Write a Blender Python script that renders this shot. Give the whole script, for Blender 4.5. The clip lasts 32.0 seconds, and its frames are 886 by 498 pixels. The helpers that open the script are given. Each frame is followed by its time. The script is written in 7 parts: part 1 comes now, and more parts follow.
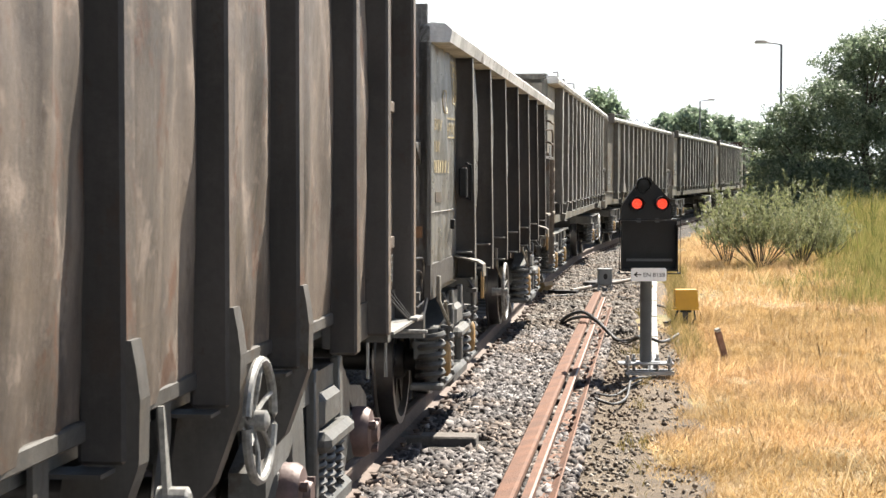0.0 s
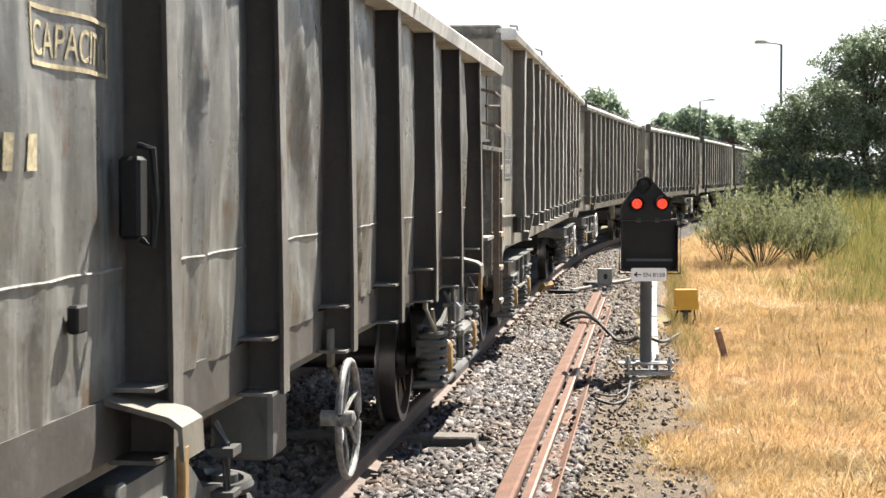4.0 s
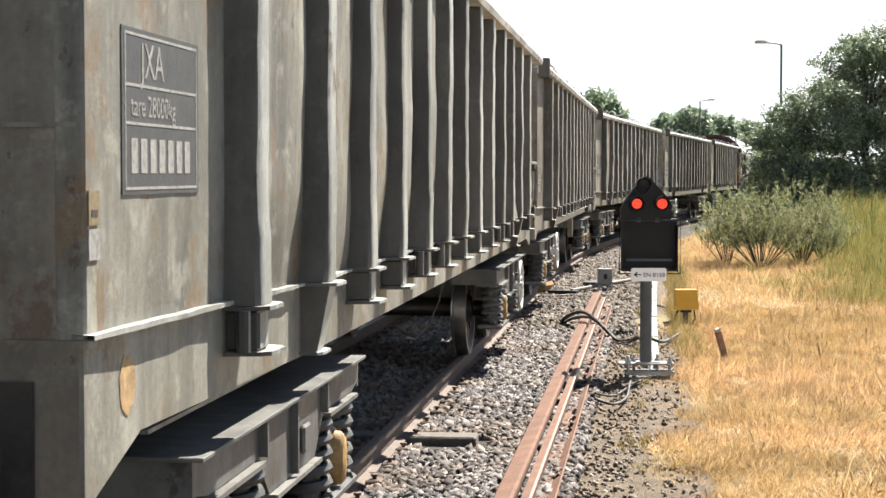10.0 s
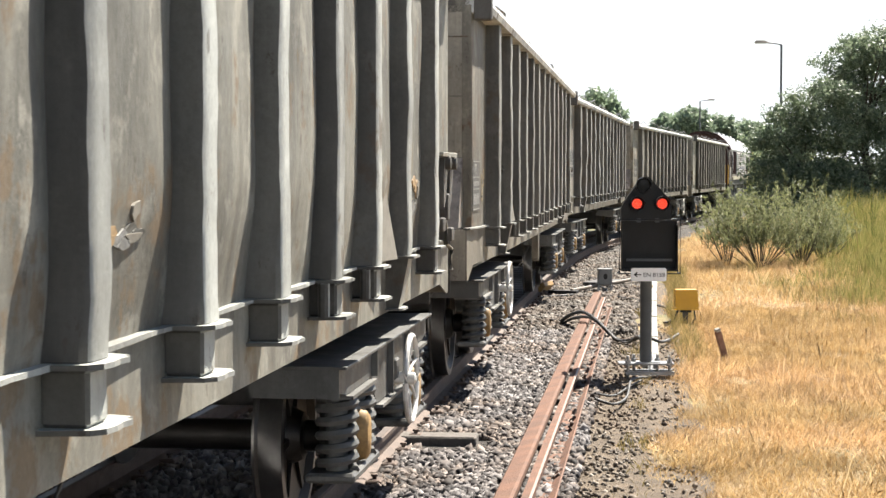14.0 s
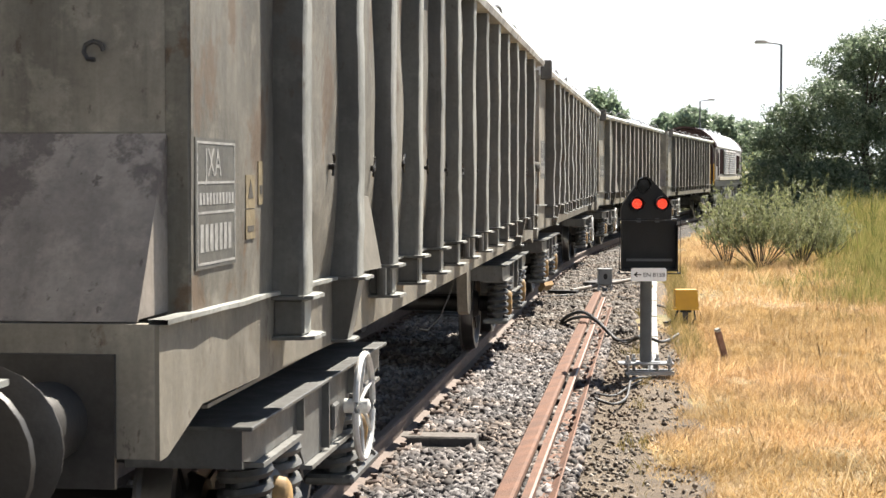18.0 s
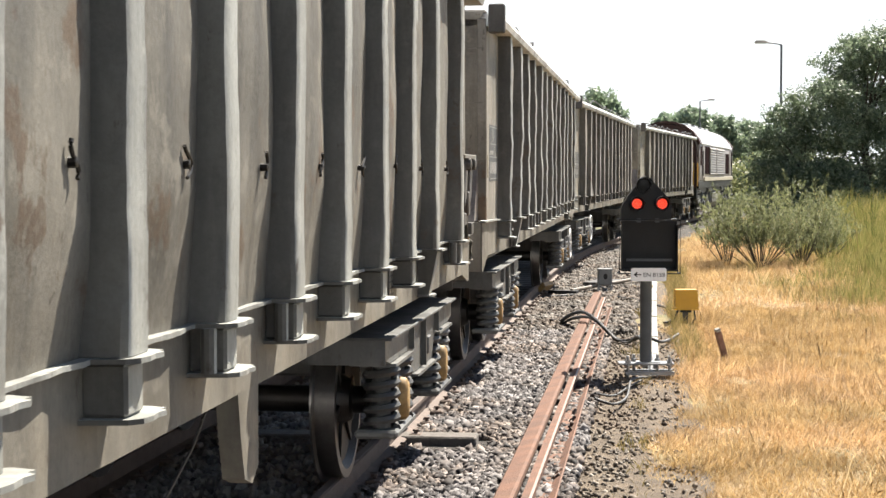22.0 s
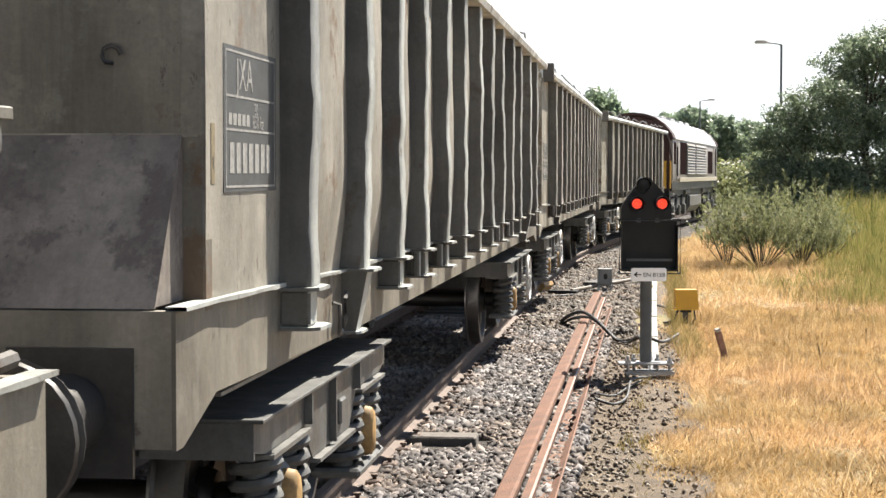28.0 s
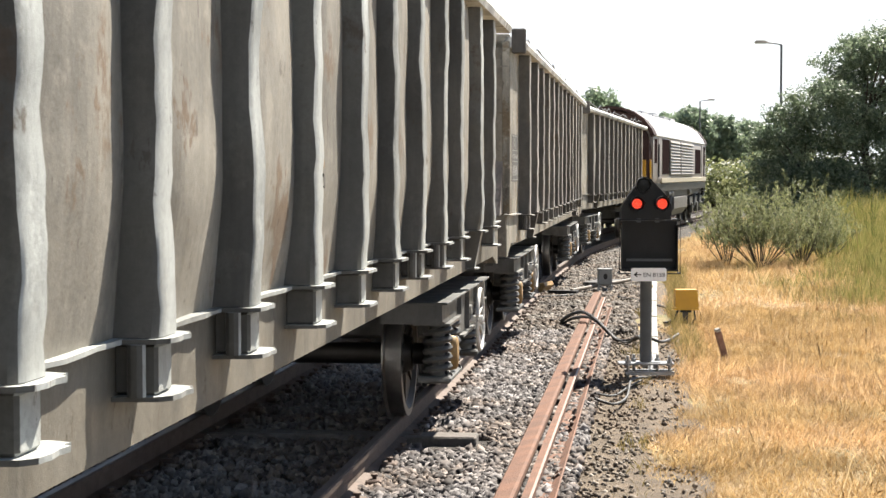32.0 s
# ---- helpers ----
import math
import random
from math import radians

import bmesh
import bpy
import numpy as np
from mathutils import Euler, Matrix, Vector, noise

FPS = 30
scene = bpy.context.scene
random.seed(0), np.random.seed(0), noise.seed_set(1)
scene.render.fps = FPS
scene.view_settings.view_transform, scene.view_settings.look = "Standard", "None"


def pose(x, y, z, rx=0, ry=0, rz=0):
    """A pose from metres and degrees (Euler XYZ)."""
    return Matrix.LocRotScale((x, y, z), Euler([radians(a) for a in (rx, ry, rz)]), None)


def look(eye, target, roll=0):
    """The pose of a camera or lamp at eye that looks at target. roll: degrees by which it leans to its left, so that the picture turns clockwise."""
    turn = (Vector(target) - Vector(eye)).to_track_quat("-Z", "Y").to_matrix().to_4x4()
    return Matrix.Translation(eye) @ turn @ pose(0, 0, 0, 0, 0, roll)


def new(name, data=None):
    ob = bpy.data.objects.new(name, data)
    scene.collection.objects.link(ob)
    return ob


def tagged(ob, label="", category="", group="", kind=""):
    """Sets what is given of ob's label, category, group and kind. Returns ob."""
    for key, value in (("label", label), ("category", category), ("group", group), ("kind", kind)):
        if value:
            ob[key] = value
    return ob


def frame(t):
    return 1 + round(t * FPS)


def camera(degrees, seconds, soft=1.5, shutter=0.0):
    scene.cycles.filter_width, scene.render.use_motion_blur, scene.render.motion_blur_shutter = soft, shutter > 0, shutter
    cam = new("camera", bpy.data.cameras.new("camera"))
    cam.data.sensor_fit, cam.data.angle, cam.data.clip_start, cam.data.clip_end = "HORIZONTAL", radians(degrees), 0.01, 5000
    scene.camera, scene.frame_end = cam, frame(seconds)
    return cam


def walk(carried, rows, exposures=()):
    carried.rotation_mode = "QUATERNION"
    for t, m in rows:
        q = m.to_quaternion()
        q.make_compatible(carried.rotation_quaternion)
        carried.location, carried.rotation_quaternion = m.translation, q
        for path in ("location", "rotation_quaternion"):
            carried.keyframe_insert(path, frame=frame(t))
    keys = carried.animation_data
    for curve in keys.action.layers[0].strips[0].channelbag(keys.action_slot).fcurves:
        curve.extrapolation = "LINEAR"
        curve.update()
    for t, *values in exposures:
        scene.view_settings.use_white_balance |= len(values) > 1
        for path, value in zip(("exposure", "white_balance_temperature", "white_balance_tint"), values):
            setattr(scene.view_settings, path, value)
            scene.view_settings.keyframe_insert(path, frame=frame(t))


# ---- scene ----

from functools import lru_cache

# ---------------------------------------------------------------- camera
cam = camera(28.38, 32.0, 1.5, 0.15)
EYE_Z = 1.794
TILT = 90.0 - 2.461
walk(cam, [(0.0, pose(0, 0, EYE_Z, TILT)), (32.0, pose(0, 0, EYE_Z, TILT))], [(0.0, 1.98), (8.0, 1.95), (20.0, 1.89), (32.0, 1.85)])

# ---------------------------------------------------------------- world and sun
TO_SUN = Vector((0.41, 0.66, 0.95)).normalized()
world = bpy.data.worlds.new("world")
scene.world = world
world.use_nodes = True
wn = world.node_tree.nodes
sky = wn.new("ShaderNodeTexSky")
sky.sky_type = 'NISHITA'
sky.sun_disc = False
sky.sun_elevation = math.asin(TO_SUN.z)
sky.sun_rotation = math.atan2(TO_SUN.x, TO_SUN.y)
sky.air_density = 1.0
sky.dust_density = 0.45
sky.ozone_density = 0.4
wn["Background"].inputs["Strength"].default_value = 0.043
world.node_tree.links.new(sky.outputs[0], wn["Background"].inputs["Color"])
sun = new("sun", bpy.data.lights.new("sun", 'SUN'))
sun.data.energy = 5.0
sun.data.angle = radians(0.6)
sun.data.color = (1.0, 0.93, 0.825)
sun.matrix_world = look(TO_SUN * 60, (0, 0, 0))

# ---------------------------------------------------------------- materials
def nodes_of(name):
    m = bpy.data.materials.new(name)
    m.use_nodes = True
    nt = m.node_tree
    return m, nt.nodes, nt.links, nt.nodes["Principled BSDF"]


def ramp(nodes, stops):
    r = nodes.new("ShaderNodeValToRGB")
    e = r.color_ramp.elements
    while len(e) < len(stops):
        e.new(0.5)
    for el, (pos, c) in zip(e, stops):
        el.position = pos
        el.color = (*c, 1) if len(c) == 3 else c
    return r


def noise_tex(nodes, links, coord, scale, detail=6, rough=0.6, stretch=(1, 1, 1)):
    mp = nodes.new("ShaderNodeMapping")
    mp.inputs["Scale"].default_value = stretch
    links.new(coord, mp.inputs["Vector"])
    n = nodes.new("ShaderNodeTexNoise")
    n.inputs["Scale"].default_value = scale
    n.inputs["Detail"].default_value = detail
    n.inputs["Roughness"].default_value = rough
    links.new(mp.outputs[0], n.inputs["Vector"])
    return n


def mix(nodes, links, fac, a, b, blend='MIX'):
    m = nodes.new("ShaderNodeMix")
    m.data_type = 'RGBA'
    m.blend_type = blend
    for sock, v in ((m.inputs[0], fac), (m.inputs[6], a), (m.inputs[7], b)):
        if isinstance(v, (int, float)):
            sock.default_value = v
        elif isinstance(v, tuple):
            sock.default_value = (*v, 1)
        else:
            links.new(v, sock)
    return m.outputs[2]


def simple(name, color, rough=0.6, metal=0.0, var=0.25, scale=8.0, bump=0.15, bump_scale=60.0, fine=0.01, spec=0.5):
    """A plain surface with two scales of tone and a fine relief."""
    m, n, l, b = nodes_of(name)
    co = n.new("ShaderNodeTexCoord").outputs["Object"]
    n1 = noise_tex(n, l, co, scale)
    n2 = noise_tex(n, l, co, bump_scale, 3)
    dark = tuple(c * (1 - var) for c in color)
    light = tuple(min(1, c * (1 + var)) for c in color)
    r = ramp(n, [(0.3, dark), (0.7, light)])
    l.new(n1.outputs["Fac"], r.inputs[0])
    r2 = ramp(n, [(0.3, (1 - var, 1 - var, 1 - var)), (0.75, (1, 1, 1))])
    l.new(n2.outputs["Fac"], r2.inputs[0])
    l.new(mix(n, l, 0.7, r.outputs[0], r2.outputs[0], 'MULTIPLY'), b.inputs["Base Color"])
    b.inputs["Roughness"].default_value = rough
    b.inputs["Metallic"].default_value = metal
    bp = n.new("ShaderNodeBump")
    bp.inputs["Strength"].default_value = bump
    bp.inputs["Distance"].default_value = fine
    l.new(n2.outputs["Fac"], bp.inputs["Height"])
    l.new(bp.outputs[0], b.inputs["Normal"])
    b.inputs["Specular IOR Level"].default_value = spec
    return m


def wagon_paint(name, base, rust, rust_at, streak, rough=0.55, stain=(0.026, 0.024, 0.022), pale=0.25, grain=0.35, drip=0.12, chips=0.6):
    """Weathered steel: blotched paint, vertical streaks, grime, chips and rust patches."""
    m, n, l, b = nodes_of(name)
    raw = n.new("ShaderNodeTexCoord").outputs["Object"]
    info = n.new("ShaderNodeObjectInfo").outputs["Random"]
    off = n.new("ShaderNodeVectorMath")
    off.operation = 'MULTIPLY_ADD'
    cb = n.new("ShaderNodeCombineXYZ")
    for k in range(3):
        l.new(info, cb.inputs[k])
    l.new(cb.outputs[0], off.inputs[0])
    off.inputs[1].default_value = (7, 13, 5)
    l.new(raw, off.inputs[2])
    co = off.outputs[0]
    big = noise_tex(n, l, co, 1.5, 5, 0.6, (1, 1, 0.6))
    st = noise_tex(n, l, co, 6.0, 7, 0.65, (1, 1, 0.10))
    fine = noise_tex(n, l, co, 42.0, 6, 0.75)
    patch = noise_tex(n, l, co, 2.6, 10, 0.72, (1, 1, 0.8))
    blot = noise_tex(n, l, co, 5.5, 8, 0.7)
    lo = tuple(c * 0.62 for c in base)
    hi = tuple(min(1, c * 1.22) for c in base)
    r1 = ramp(n, [(0.36, lo), (0.62, hi)])
    l.new(big.outputs["Fac"], r1.inputs[0])
    r2 = ramp(n, [(0.42, (0, 0, 0)), (0.68, (1, 1, 1))])
    l.new(st.outputs["Fac"], r2.inputs[0])
    sc = n.new("ShaderNodeMath")
    sc.operation = 'MULTIPLY'
    sc.inputs[1].default_value = streak
    l.new(r2.outputs[0], sc.inputs[0])
    c1 = mix(n, l, sc.outputs[0], r1.outputs[0], stain)
    dr = noise_tex(n, l, co, 13.0, 6, 0.7, (1, 1, 0.07))
    r6 = ramp(n, [(0.50, (0, 0, 0)), (0.66, (drip, drip, drip))])
    l.new(dr.outputs["Fac"], r6.inputs[0])
    c1 = mix(n, l, r6.outputs[0], c1, tuple(min(1, c * 1.9) for c in base))
    r5 = ramp(n, [(0.54, (0, 0, 0)), (0.62, (pale, pale, pale))])
    l.new(blot.outputs["Fac"], r5.inputs[0])
    c1 = mix(n, l, r5.outputs[0], c1, tuple(min(1, c * 1.75) for c in base))
    r3 = ramp(n, [(rust_at, (0, 0, 0)), (min(rust_at + 0.05, 0.99), (0.85, 0.85, 0.85))])
    l.new(patch.outputs["Fac"], r3.inputs[0])
    c2 = mix(n, l, r3.outputs[0], c1, rust)
    ch = noise_tex(n, l, co, 11.0, 9, 0.74, (1, 1, 0.5))
    r7 = ramp(n, [(0.615, (0, 0, 0)), (0.640, (chips, chips, chips))])
    l.new(ch.outputs["Fac"], r7.inputs[0])
    c2 = mix(n, l, r7.outputs[0], c2, (0.050, 0.034, 0.024))
    r4 = ramp(n, [(0.36, (0.6, 0.59, 0.57)), (0.58, (1.06, 1.06, 1.06))])
    l.new(fine.outputs["Fac"], r4.inputs[0])
    c3 = mix(n, l, grain, c2, r4.outputs[0], 'MULTIPLY')
    rv = ramp(n, [(0.0, (0.84, 0.83, 0.82)), (1.0, (1.08, 1.08, 1.07))])
    l.new(info, rv.inputs[0])
    l.new(mix(n, l, 1.0, c3, rv.outputs[0], 'MULTIPLY'), b.inputs["Base Color"])
    rr = ramp(n, [(0.3, (rough - 0.14,) * 3), (0.7, (rough + 0.2,) * 3)])
    l.new(blot.outputs["Fac"], rr.inputs[0])
    l.new(rr.outputs[0], b.inputs["Roughness"])
    bp = n.new("ShaderNodeBump")
    bp.inputs["Strength"].default_value = 0.45
    bp.inputs["Distance"].default_value = 0.012
    l.new(mix(n, l, 0.25, patch.outputs["Fac"], fine.outputs["Fac"]), bp.inputs["Height"])
    l.new(bp.outputs[0], b.inputs["Normal"])
    b.inputs["Specular IOR Level"].default_value = 0.3
    return m


M = {}
M["grey_d"] = wagon_paint("dull_beige_grey_paint", (0.160, 0.148, 0.122), (0.105, 0.070, 0.043), 0.55, 0.45, grain=0.4, pale=0.4)
M["grey"] = wagon_paint("beige_grey_paint", (0.218, 0.200, 0.168), (0.135, 0.090, 0.055), 0.56, 0.30, grain=0.35)
M["grey_c"] = wagon_paint("worn_grey_paint", (0.196, 0.190, 0.162), (0.16, 0.115, 0.07), 0.55, 0.55, pale=0.45, grain=0.4)
M["grey_f"] = wagon_paint("mottled_grimy_paint", (0.255, 0.240, 0.202), (0.13, 0.095, 0.055), 0.53, 0.45, pale=0.6, drip=0.3)
M["sill"] = wagon_paint("sill_grey_paint", (0.175, 0.160, 0.13), (0.0838, 0.0568, 0.0359), 0.60, 0.3)
M["dark"] = wagon_paint("dark_grey_green_paint", (0.122, 0.121, 0.113), (0.095, 0.062, 0.040), 0.575, 0.72, 0.34, pale=0.5, drip=0.7)
M["brown"] = wagon_paint("brown_rusted_paint", (0.132, 0.104, 0.083), (0.10, 0.053, 0.033), 0.56, 0.75, 0.5, pale=0.65, drip=0.35)
M["bogie"] = wagon_paint("bogie_grime", (0.092, 0.093, 0.089), (0.040, 0.032, 0.026), 0.60, 0.4, 0.5)
M["flange"] = wagon_paint("bogie_flange", (0.125, 0.124, 0.116), (0.0479, 0.0359, 0.0269), 0.60, 0.3)
M["steel"] = simple("dark_steel", (0.0539, 0.0509, 0.0479), 0.5, 0.5)
M["wheel"] = simple("wheel_steel", (0.0262, 0.023, 0.0205), 0.45, 0.6)
M["tread"] = simple("polished_tread", (0.164, 0.1558, 0.1476), 0.3, 0.9, 0.2)
M["tan"] = simple("tan_axle_cover", (0.2993, 0.1796, 0.0599), 0.6, 0.0, 0.35, 14)
M["white_metal"] = simple("off_white_paint", (0.56, 0.55, 0.52), 0.5, 0.0, 0.25, 10)
M["black"] = simple("black_metal", (0.0062, 0.0066, 0.0070), 0.5, 0.0, 0.3, spec=0.25)
M["rubber"] = simple("black_rubber", (0.012, 0.012, 0.012), 0.6, 0.0, 0.2)
M["galv"] = simple("galvanised_steel", (0.2514, 0.2574, 0.2634), 0.45, 0.6, 0.15)
M["postgrey"] = simple("grey_post_paint", (0.066, 0.073, 0.078), 0.6, 0.0, 0.15)
M["sign"] = simple("white_sign", (0.84, 0.84, 0.83), 0.5, 0.0, 0.06)
M["yellow"] = simple("yellow_plastic", (0.4789, 0.2634, 0.006), 0.45, 0.0, 0.1)
M["boxgrey"] = simple("grey_box_paint", (0.1377, 0.1437, 0.1437), 0.55, 0.0, 0.15)
M["concrete"] = simple("pale_concrete", (0.3292, 0.3173, 0.2873), 0.85, 0.0, 0.2, 9, 0.3)
M["railrust"] = simple("rail_rust", (0.095, 0.064, 0.048), 0.75, 0.2, 0.35, 7, 0.4)
M["railtop"] = simple("rail_head", (0.085, 0.064, 0.054), 0.6, 0.2, 0.3, 5)
M["orange"] = simple("orange_rust", (0.122, 0.050, 0.023), 0.85, 0.0, 0.34, 3.5, 0.35)
M["shiny"] = simple("worn_steel_edge", (0.15, 0.095, 0.072), 0.5, 0.4, 0.3)
M["timber"] = simple("weathered_timber", (0.115, 0.100, 0.086), 0.9, 0.0, 0.35, 12, 0.6)
M["wood"] = simple("old_stake_wood", (0.20, 0.115, 0.088), 0.85, 0.0, 0.35, 12, 0.5)


# ---------------------------------------------------------------- mesh building
class Mesh:
    """Collects vertices and faces of one part."""

    def __init__(self):
        self.v, self.f = [], []

    def add(self, vs, fs):
        k = len(self.v)
        self.v += [tuple(p) for p in vs]
        self.f += [tuple(i + k for i in f) for f in fs]
        return self

    def box(self, x0, x1, y0, y1, z0, z1, b=0.0, m=None):
        """A box; b chamfers its upright and lengthwise edges."""
        if x0 > x1: x0, x1 = x1, x0
        if y0 > y1: y0, y1 = y1, y0
        if z0 > z1: z0, z1 = z1, z0
        if b <= 0:
            vs = [(x, y, z) for x in (x0, x1) for y in (y0, y1) for z in (z0, z1)]
            fs = [(0, 1, 3, 2), (4, 6, 7, 5), (0, 4, 5, 1), (2, 3, 7, 6), (0, 2, 6, 4), (1, 5, 7, 3)]
        else:
            b = min(b, (x1 - x0) * .45, (y1 - y0) * .45, (z1 - z0) * .45)
            ring = lambda d, z: [(x0 + d, y0, z), (x1 - d, y0, z), (x1, y0 + d, z), (x1, y1 - d, z), (x1 - d, y1, z), (x0 + d, y1, z), (x0, y1 - d, z), (x0, y0 + d, z)]
            inner = lambda z: [(min(max(p[0], x0 + b), x1 - b), min(max(p[1], y0 + b), y1 - b), z) for p in ring(b, z)]
            rs = [inner(z0), ring(b, z0 + b), ring(b, z1 - b), inner(z1)]
            vs = [p for r in rs for p in r]
            fs = [(j * 8 + i, j * 8 + (i + 1) % 8, j * 8 + 8 + (i + 1) % 8, j * 8 + 8 + i) for j in range(3) for i in range(8)]
            fs += [tuple(range(7, -1, -1)), tuple(range(24, 32))]
        if m is not None:
            vs = [m @ Vector(p) for p in vs]
        return self.add(vs, fs)

    def prism(self, prof, place, a, b):
        """A closed profile of 2D points, drawn at a and at b by place(u, v, along)."""
        n = len(prof)
        vs = [place(u, v, a) for u, v in prof] + [place(u, v, b) for u, v in prof]
        fs = [(i, (i + 1) % n, n + (i + 1) % n, n + i) for i in range(n)] + [tuple(range(n - 1, -1, -1)), tuple(range(n, 2 * n))]
        return self.add(vs, fs)

    def sheet(self, rows):
        """A quad sheet from rows of points."""
        nr, nc = len(rows), len(rows[0])
        vs = [p for r in rows for p in r]
        fs = [(i * nc + j, i * nc + j + 1, (i + 1) * nc + j + 1, (i + 1) * nc + j) for i in range(nr - 1) for j in range(nc - 1)]
        return self.add(vs, fs)

    def tube(self, pts, r, n=8, closed=False):
        pts = [Vector(p) for p in pts]
        k = len(pts)
        rings = []
        for i, p in enumerate(pts):
            a = pts[(i - 1) % k] if (closed or i) else pts[0]
            c = pts[(i + 1) % k] if (closed or i < k - 1) else pts[-1]
            d = (c - a).normalized()
            u = d.cross(Vector((0, 0, 1)))
            if u.length < 0.05:
                u = d.cross(Vector((0, 1, 0)))
            u.normalize()
            w = u.cross(d)
            rr = r[i] if isinstance(r, (list, tuple)) else r
            rings.append([p + (u * math.cos(q) + w * math.sin(q)) * rr for q in (2 * math.pi * j / n for j in range(n))])
        vs = [q for g in rings for q in g]
        m = k if closed else k - 1
        fs = [(i * n + j, i * n + (j + 1) % n, ((i + 1) % k) * n + (j + 1) % n, ((i + 1) % k) * n + j) for i in range(m) for j in range(n)]
        if not closed:
            fs += [tuple(range(n - 1, -1, -1)), tuple(range((k - 1) * n, k * n))]
        return self.add(vs, fs)

    def lathe(self, prof, place, n=24):
        """Spins a profile of (radius, along) by place(a, b, along)."""
        k = len(prof)
        vs = [place(r * math.cos(q), r * math.sin(q), h) for r, h in prof for q in (2 * math.pi * j / n for j in range(n))]
        fs = [(i * n + j, i * n + (j + 1) % n, (i + 1) * n + (j + 1) % n, (i + 1) * n + j) for i in range(k - 1) for j in range(n)]
        fs += [tuple(range(n - 1, -1, -1)), tuple(range((k - 1) * n, k * n))]
        return self.add(vs, fs)

    def data(self, name, mat=None, smooth=False):
        me = bpy.data.meshes.new(name)
        me.from_pydata(self.v, [], self.f)
        if mat:
            me.materials.append(mat)
        bm = bmesh.new()
        bm.from_mesh(me)
        bmesh.ops.recalc_face_normals(bm, faces=bm.faces)
        bm.to_mesh(me)
        bm.free()
        if smooth:
            me.shade_smooth()
            me.set_sharp_from_angle(angle=radians(38))
        return me


def part(name, shape, mat=None, parent=None, label="", smooth=False):
    """One mesh object under a thing or a part; shape is a Mesh or mesh data that is shared."""
    me = shape.data(name, mat, smooth) if isinstance(shape, Mesh) else shape
    ob = new(name, me)
    ob.parent = parent
    if label:
        ob["label"] = label
    return ob


def thing(name, label, category, group="", kind=""):
    return tagged(new(name), label, category, group, kind)


def bulk(name, verts, faces_per, mat, smooth=False):
    """Mesh data from a numpy array of loose polygons with faces_per corners each, or of (verts, faces)."""
    me = bpy.data.meshes.new(name)
    if isinstance(faces_per, int):
        nf = len(verts) // faces_per
        idx = np.arange(nf * faces_per, dtype=np.int32)
        k = faces_per
    else:
        nf, k = faces_per.shape
        idx = faces_per.astype(np.int32).ravel()
    me.vertices.add(len(verts))
    me.vertices.foreach_set("co", np.asarray(verts, np.float32).ravel())
    me.loops.add(nf * k)
    me.loops.foreach_set("vertex_index", idx)
    me.polygons.add(nf)
    me.polygons.foreach_set("loop_start", np.arange(0, nf * k, k, dtype=np.int32))
    me.update(calc_edges=True)
    me.materials.append(mat)
    if smooth:
        me.shade_smooth()
    return me


def lettering(text, size, at, parent, mat=None, rot=(90, 0, 0), name="lettering"):
    cu = bpy.data.curves.new(name, 'FONT')
    cu.body, cu.size, cu.extrude = text, size, 0.0006
    tmp = new(name, cu)
    me = bpy.data.meshes.new_from_object(tmp.evaluated_get(bpy.context.evaluated_depsgraph_get()))
    bpy.data.objects.remove(tmp)
    me.materials.clear()
    me.materials.append(mat or M["black"])
    ob = part(name, me, None, parent)
    ob.matrix_basis = pose(*at, *rot)
    return ob


# ---------------------------------------------------------------- the line of the track
HALF = 0.7525                      # rail centre from track centre
X0, HEAD = -1.850, 0.11845


# curvature of the track by its length: straight, then bending right, then straight again
BEND_S = (20.0, 28.0, 36.0, 44.0, 52.0, 60.0, 75.0)
BEND_K = (0.0, 0.0009, 0.0048, 0.0057, 0.0032, 0.0001, -0.0003)

# path of the track centre by its length, with length 0 abreast of the camera
STEP = 0.25
path_s = np.arange(-40.0, 190.0, STEP)
turn = math.atan(HEAD) + np.concatenate([[0.0], np.cumsum(np.interp(path_s, BEND_S, BEND_K)[:-1] * STEP)])
path_d = np.stack([np.sin(turn), np.cos(turn)], 1)
start = np.array([X0 - HALF * path_d[0, 1], HALF * path_d[0, 0]]) - 40.0 * path_d[0]
path_p = start + np.concatenate([[[0.0, 0.0]], np.cumsum(path_d[:-1] * STEP, axis=0)])
right_rail = path_p + HALF * np.stack([path_d[:, 1], -path_d[:, 0]], 1)


def rail_x(y):
    return float(np.interp(y, right_rail[:, 1], right_rail[:, 0]))


def on_track(s):
    return Vector((float(np.interp(s, path_s, path_p[:, 0])), float(np.interp(s, path_s, path_p[:, 1])), 0))


def beside(s, off, z=0.0):
    """A point off metres to the right of the track's centre."""
    a, b = on_track(s - 0.2), on_track(s + 0.2)
    d = (b - a).normalized()
    p = on_track(s) + Vector((d.y, -d.x, 0)) * off
    p.z = z
    return p


# speed of the train every two seconds, metres a second
SPEED = (2.065, 2.068, 2.080, 2.112, 2.116, 2.083, 2.133, 2.176, 2.232, 2.096, 1.904, 1.807, 1.666, 1.607, 1.485, 1.410, 1.353)
run_t = np.arange(0.0, 32.01, 0.05)
run_v = np.interp(run_t, np.arange(17) * 2.0, SPEED)
run_s = np.concatenate([[0.0], np.cumsum((run_v[1:] + run_v[:-1]) * 0.025)])


def run(t):
    """How far the train has come at t seconds."""
    return float(np.interp(t, run_t, run_s))


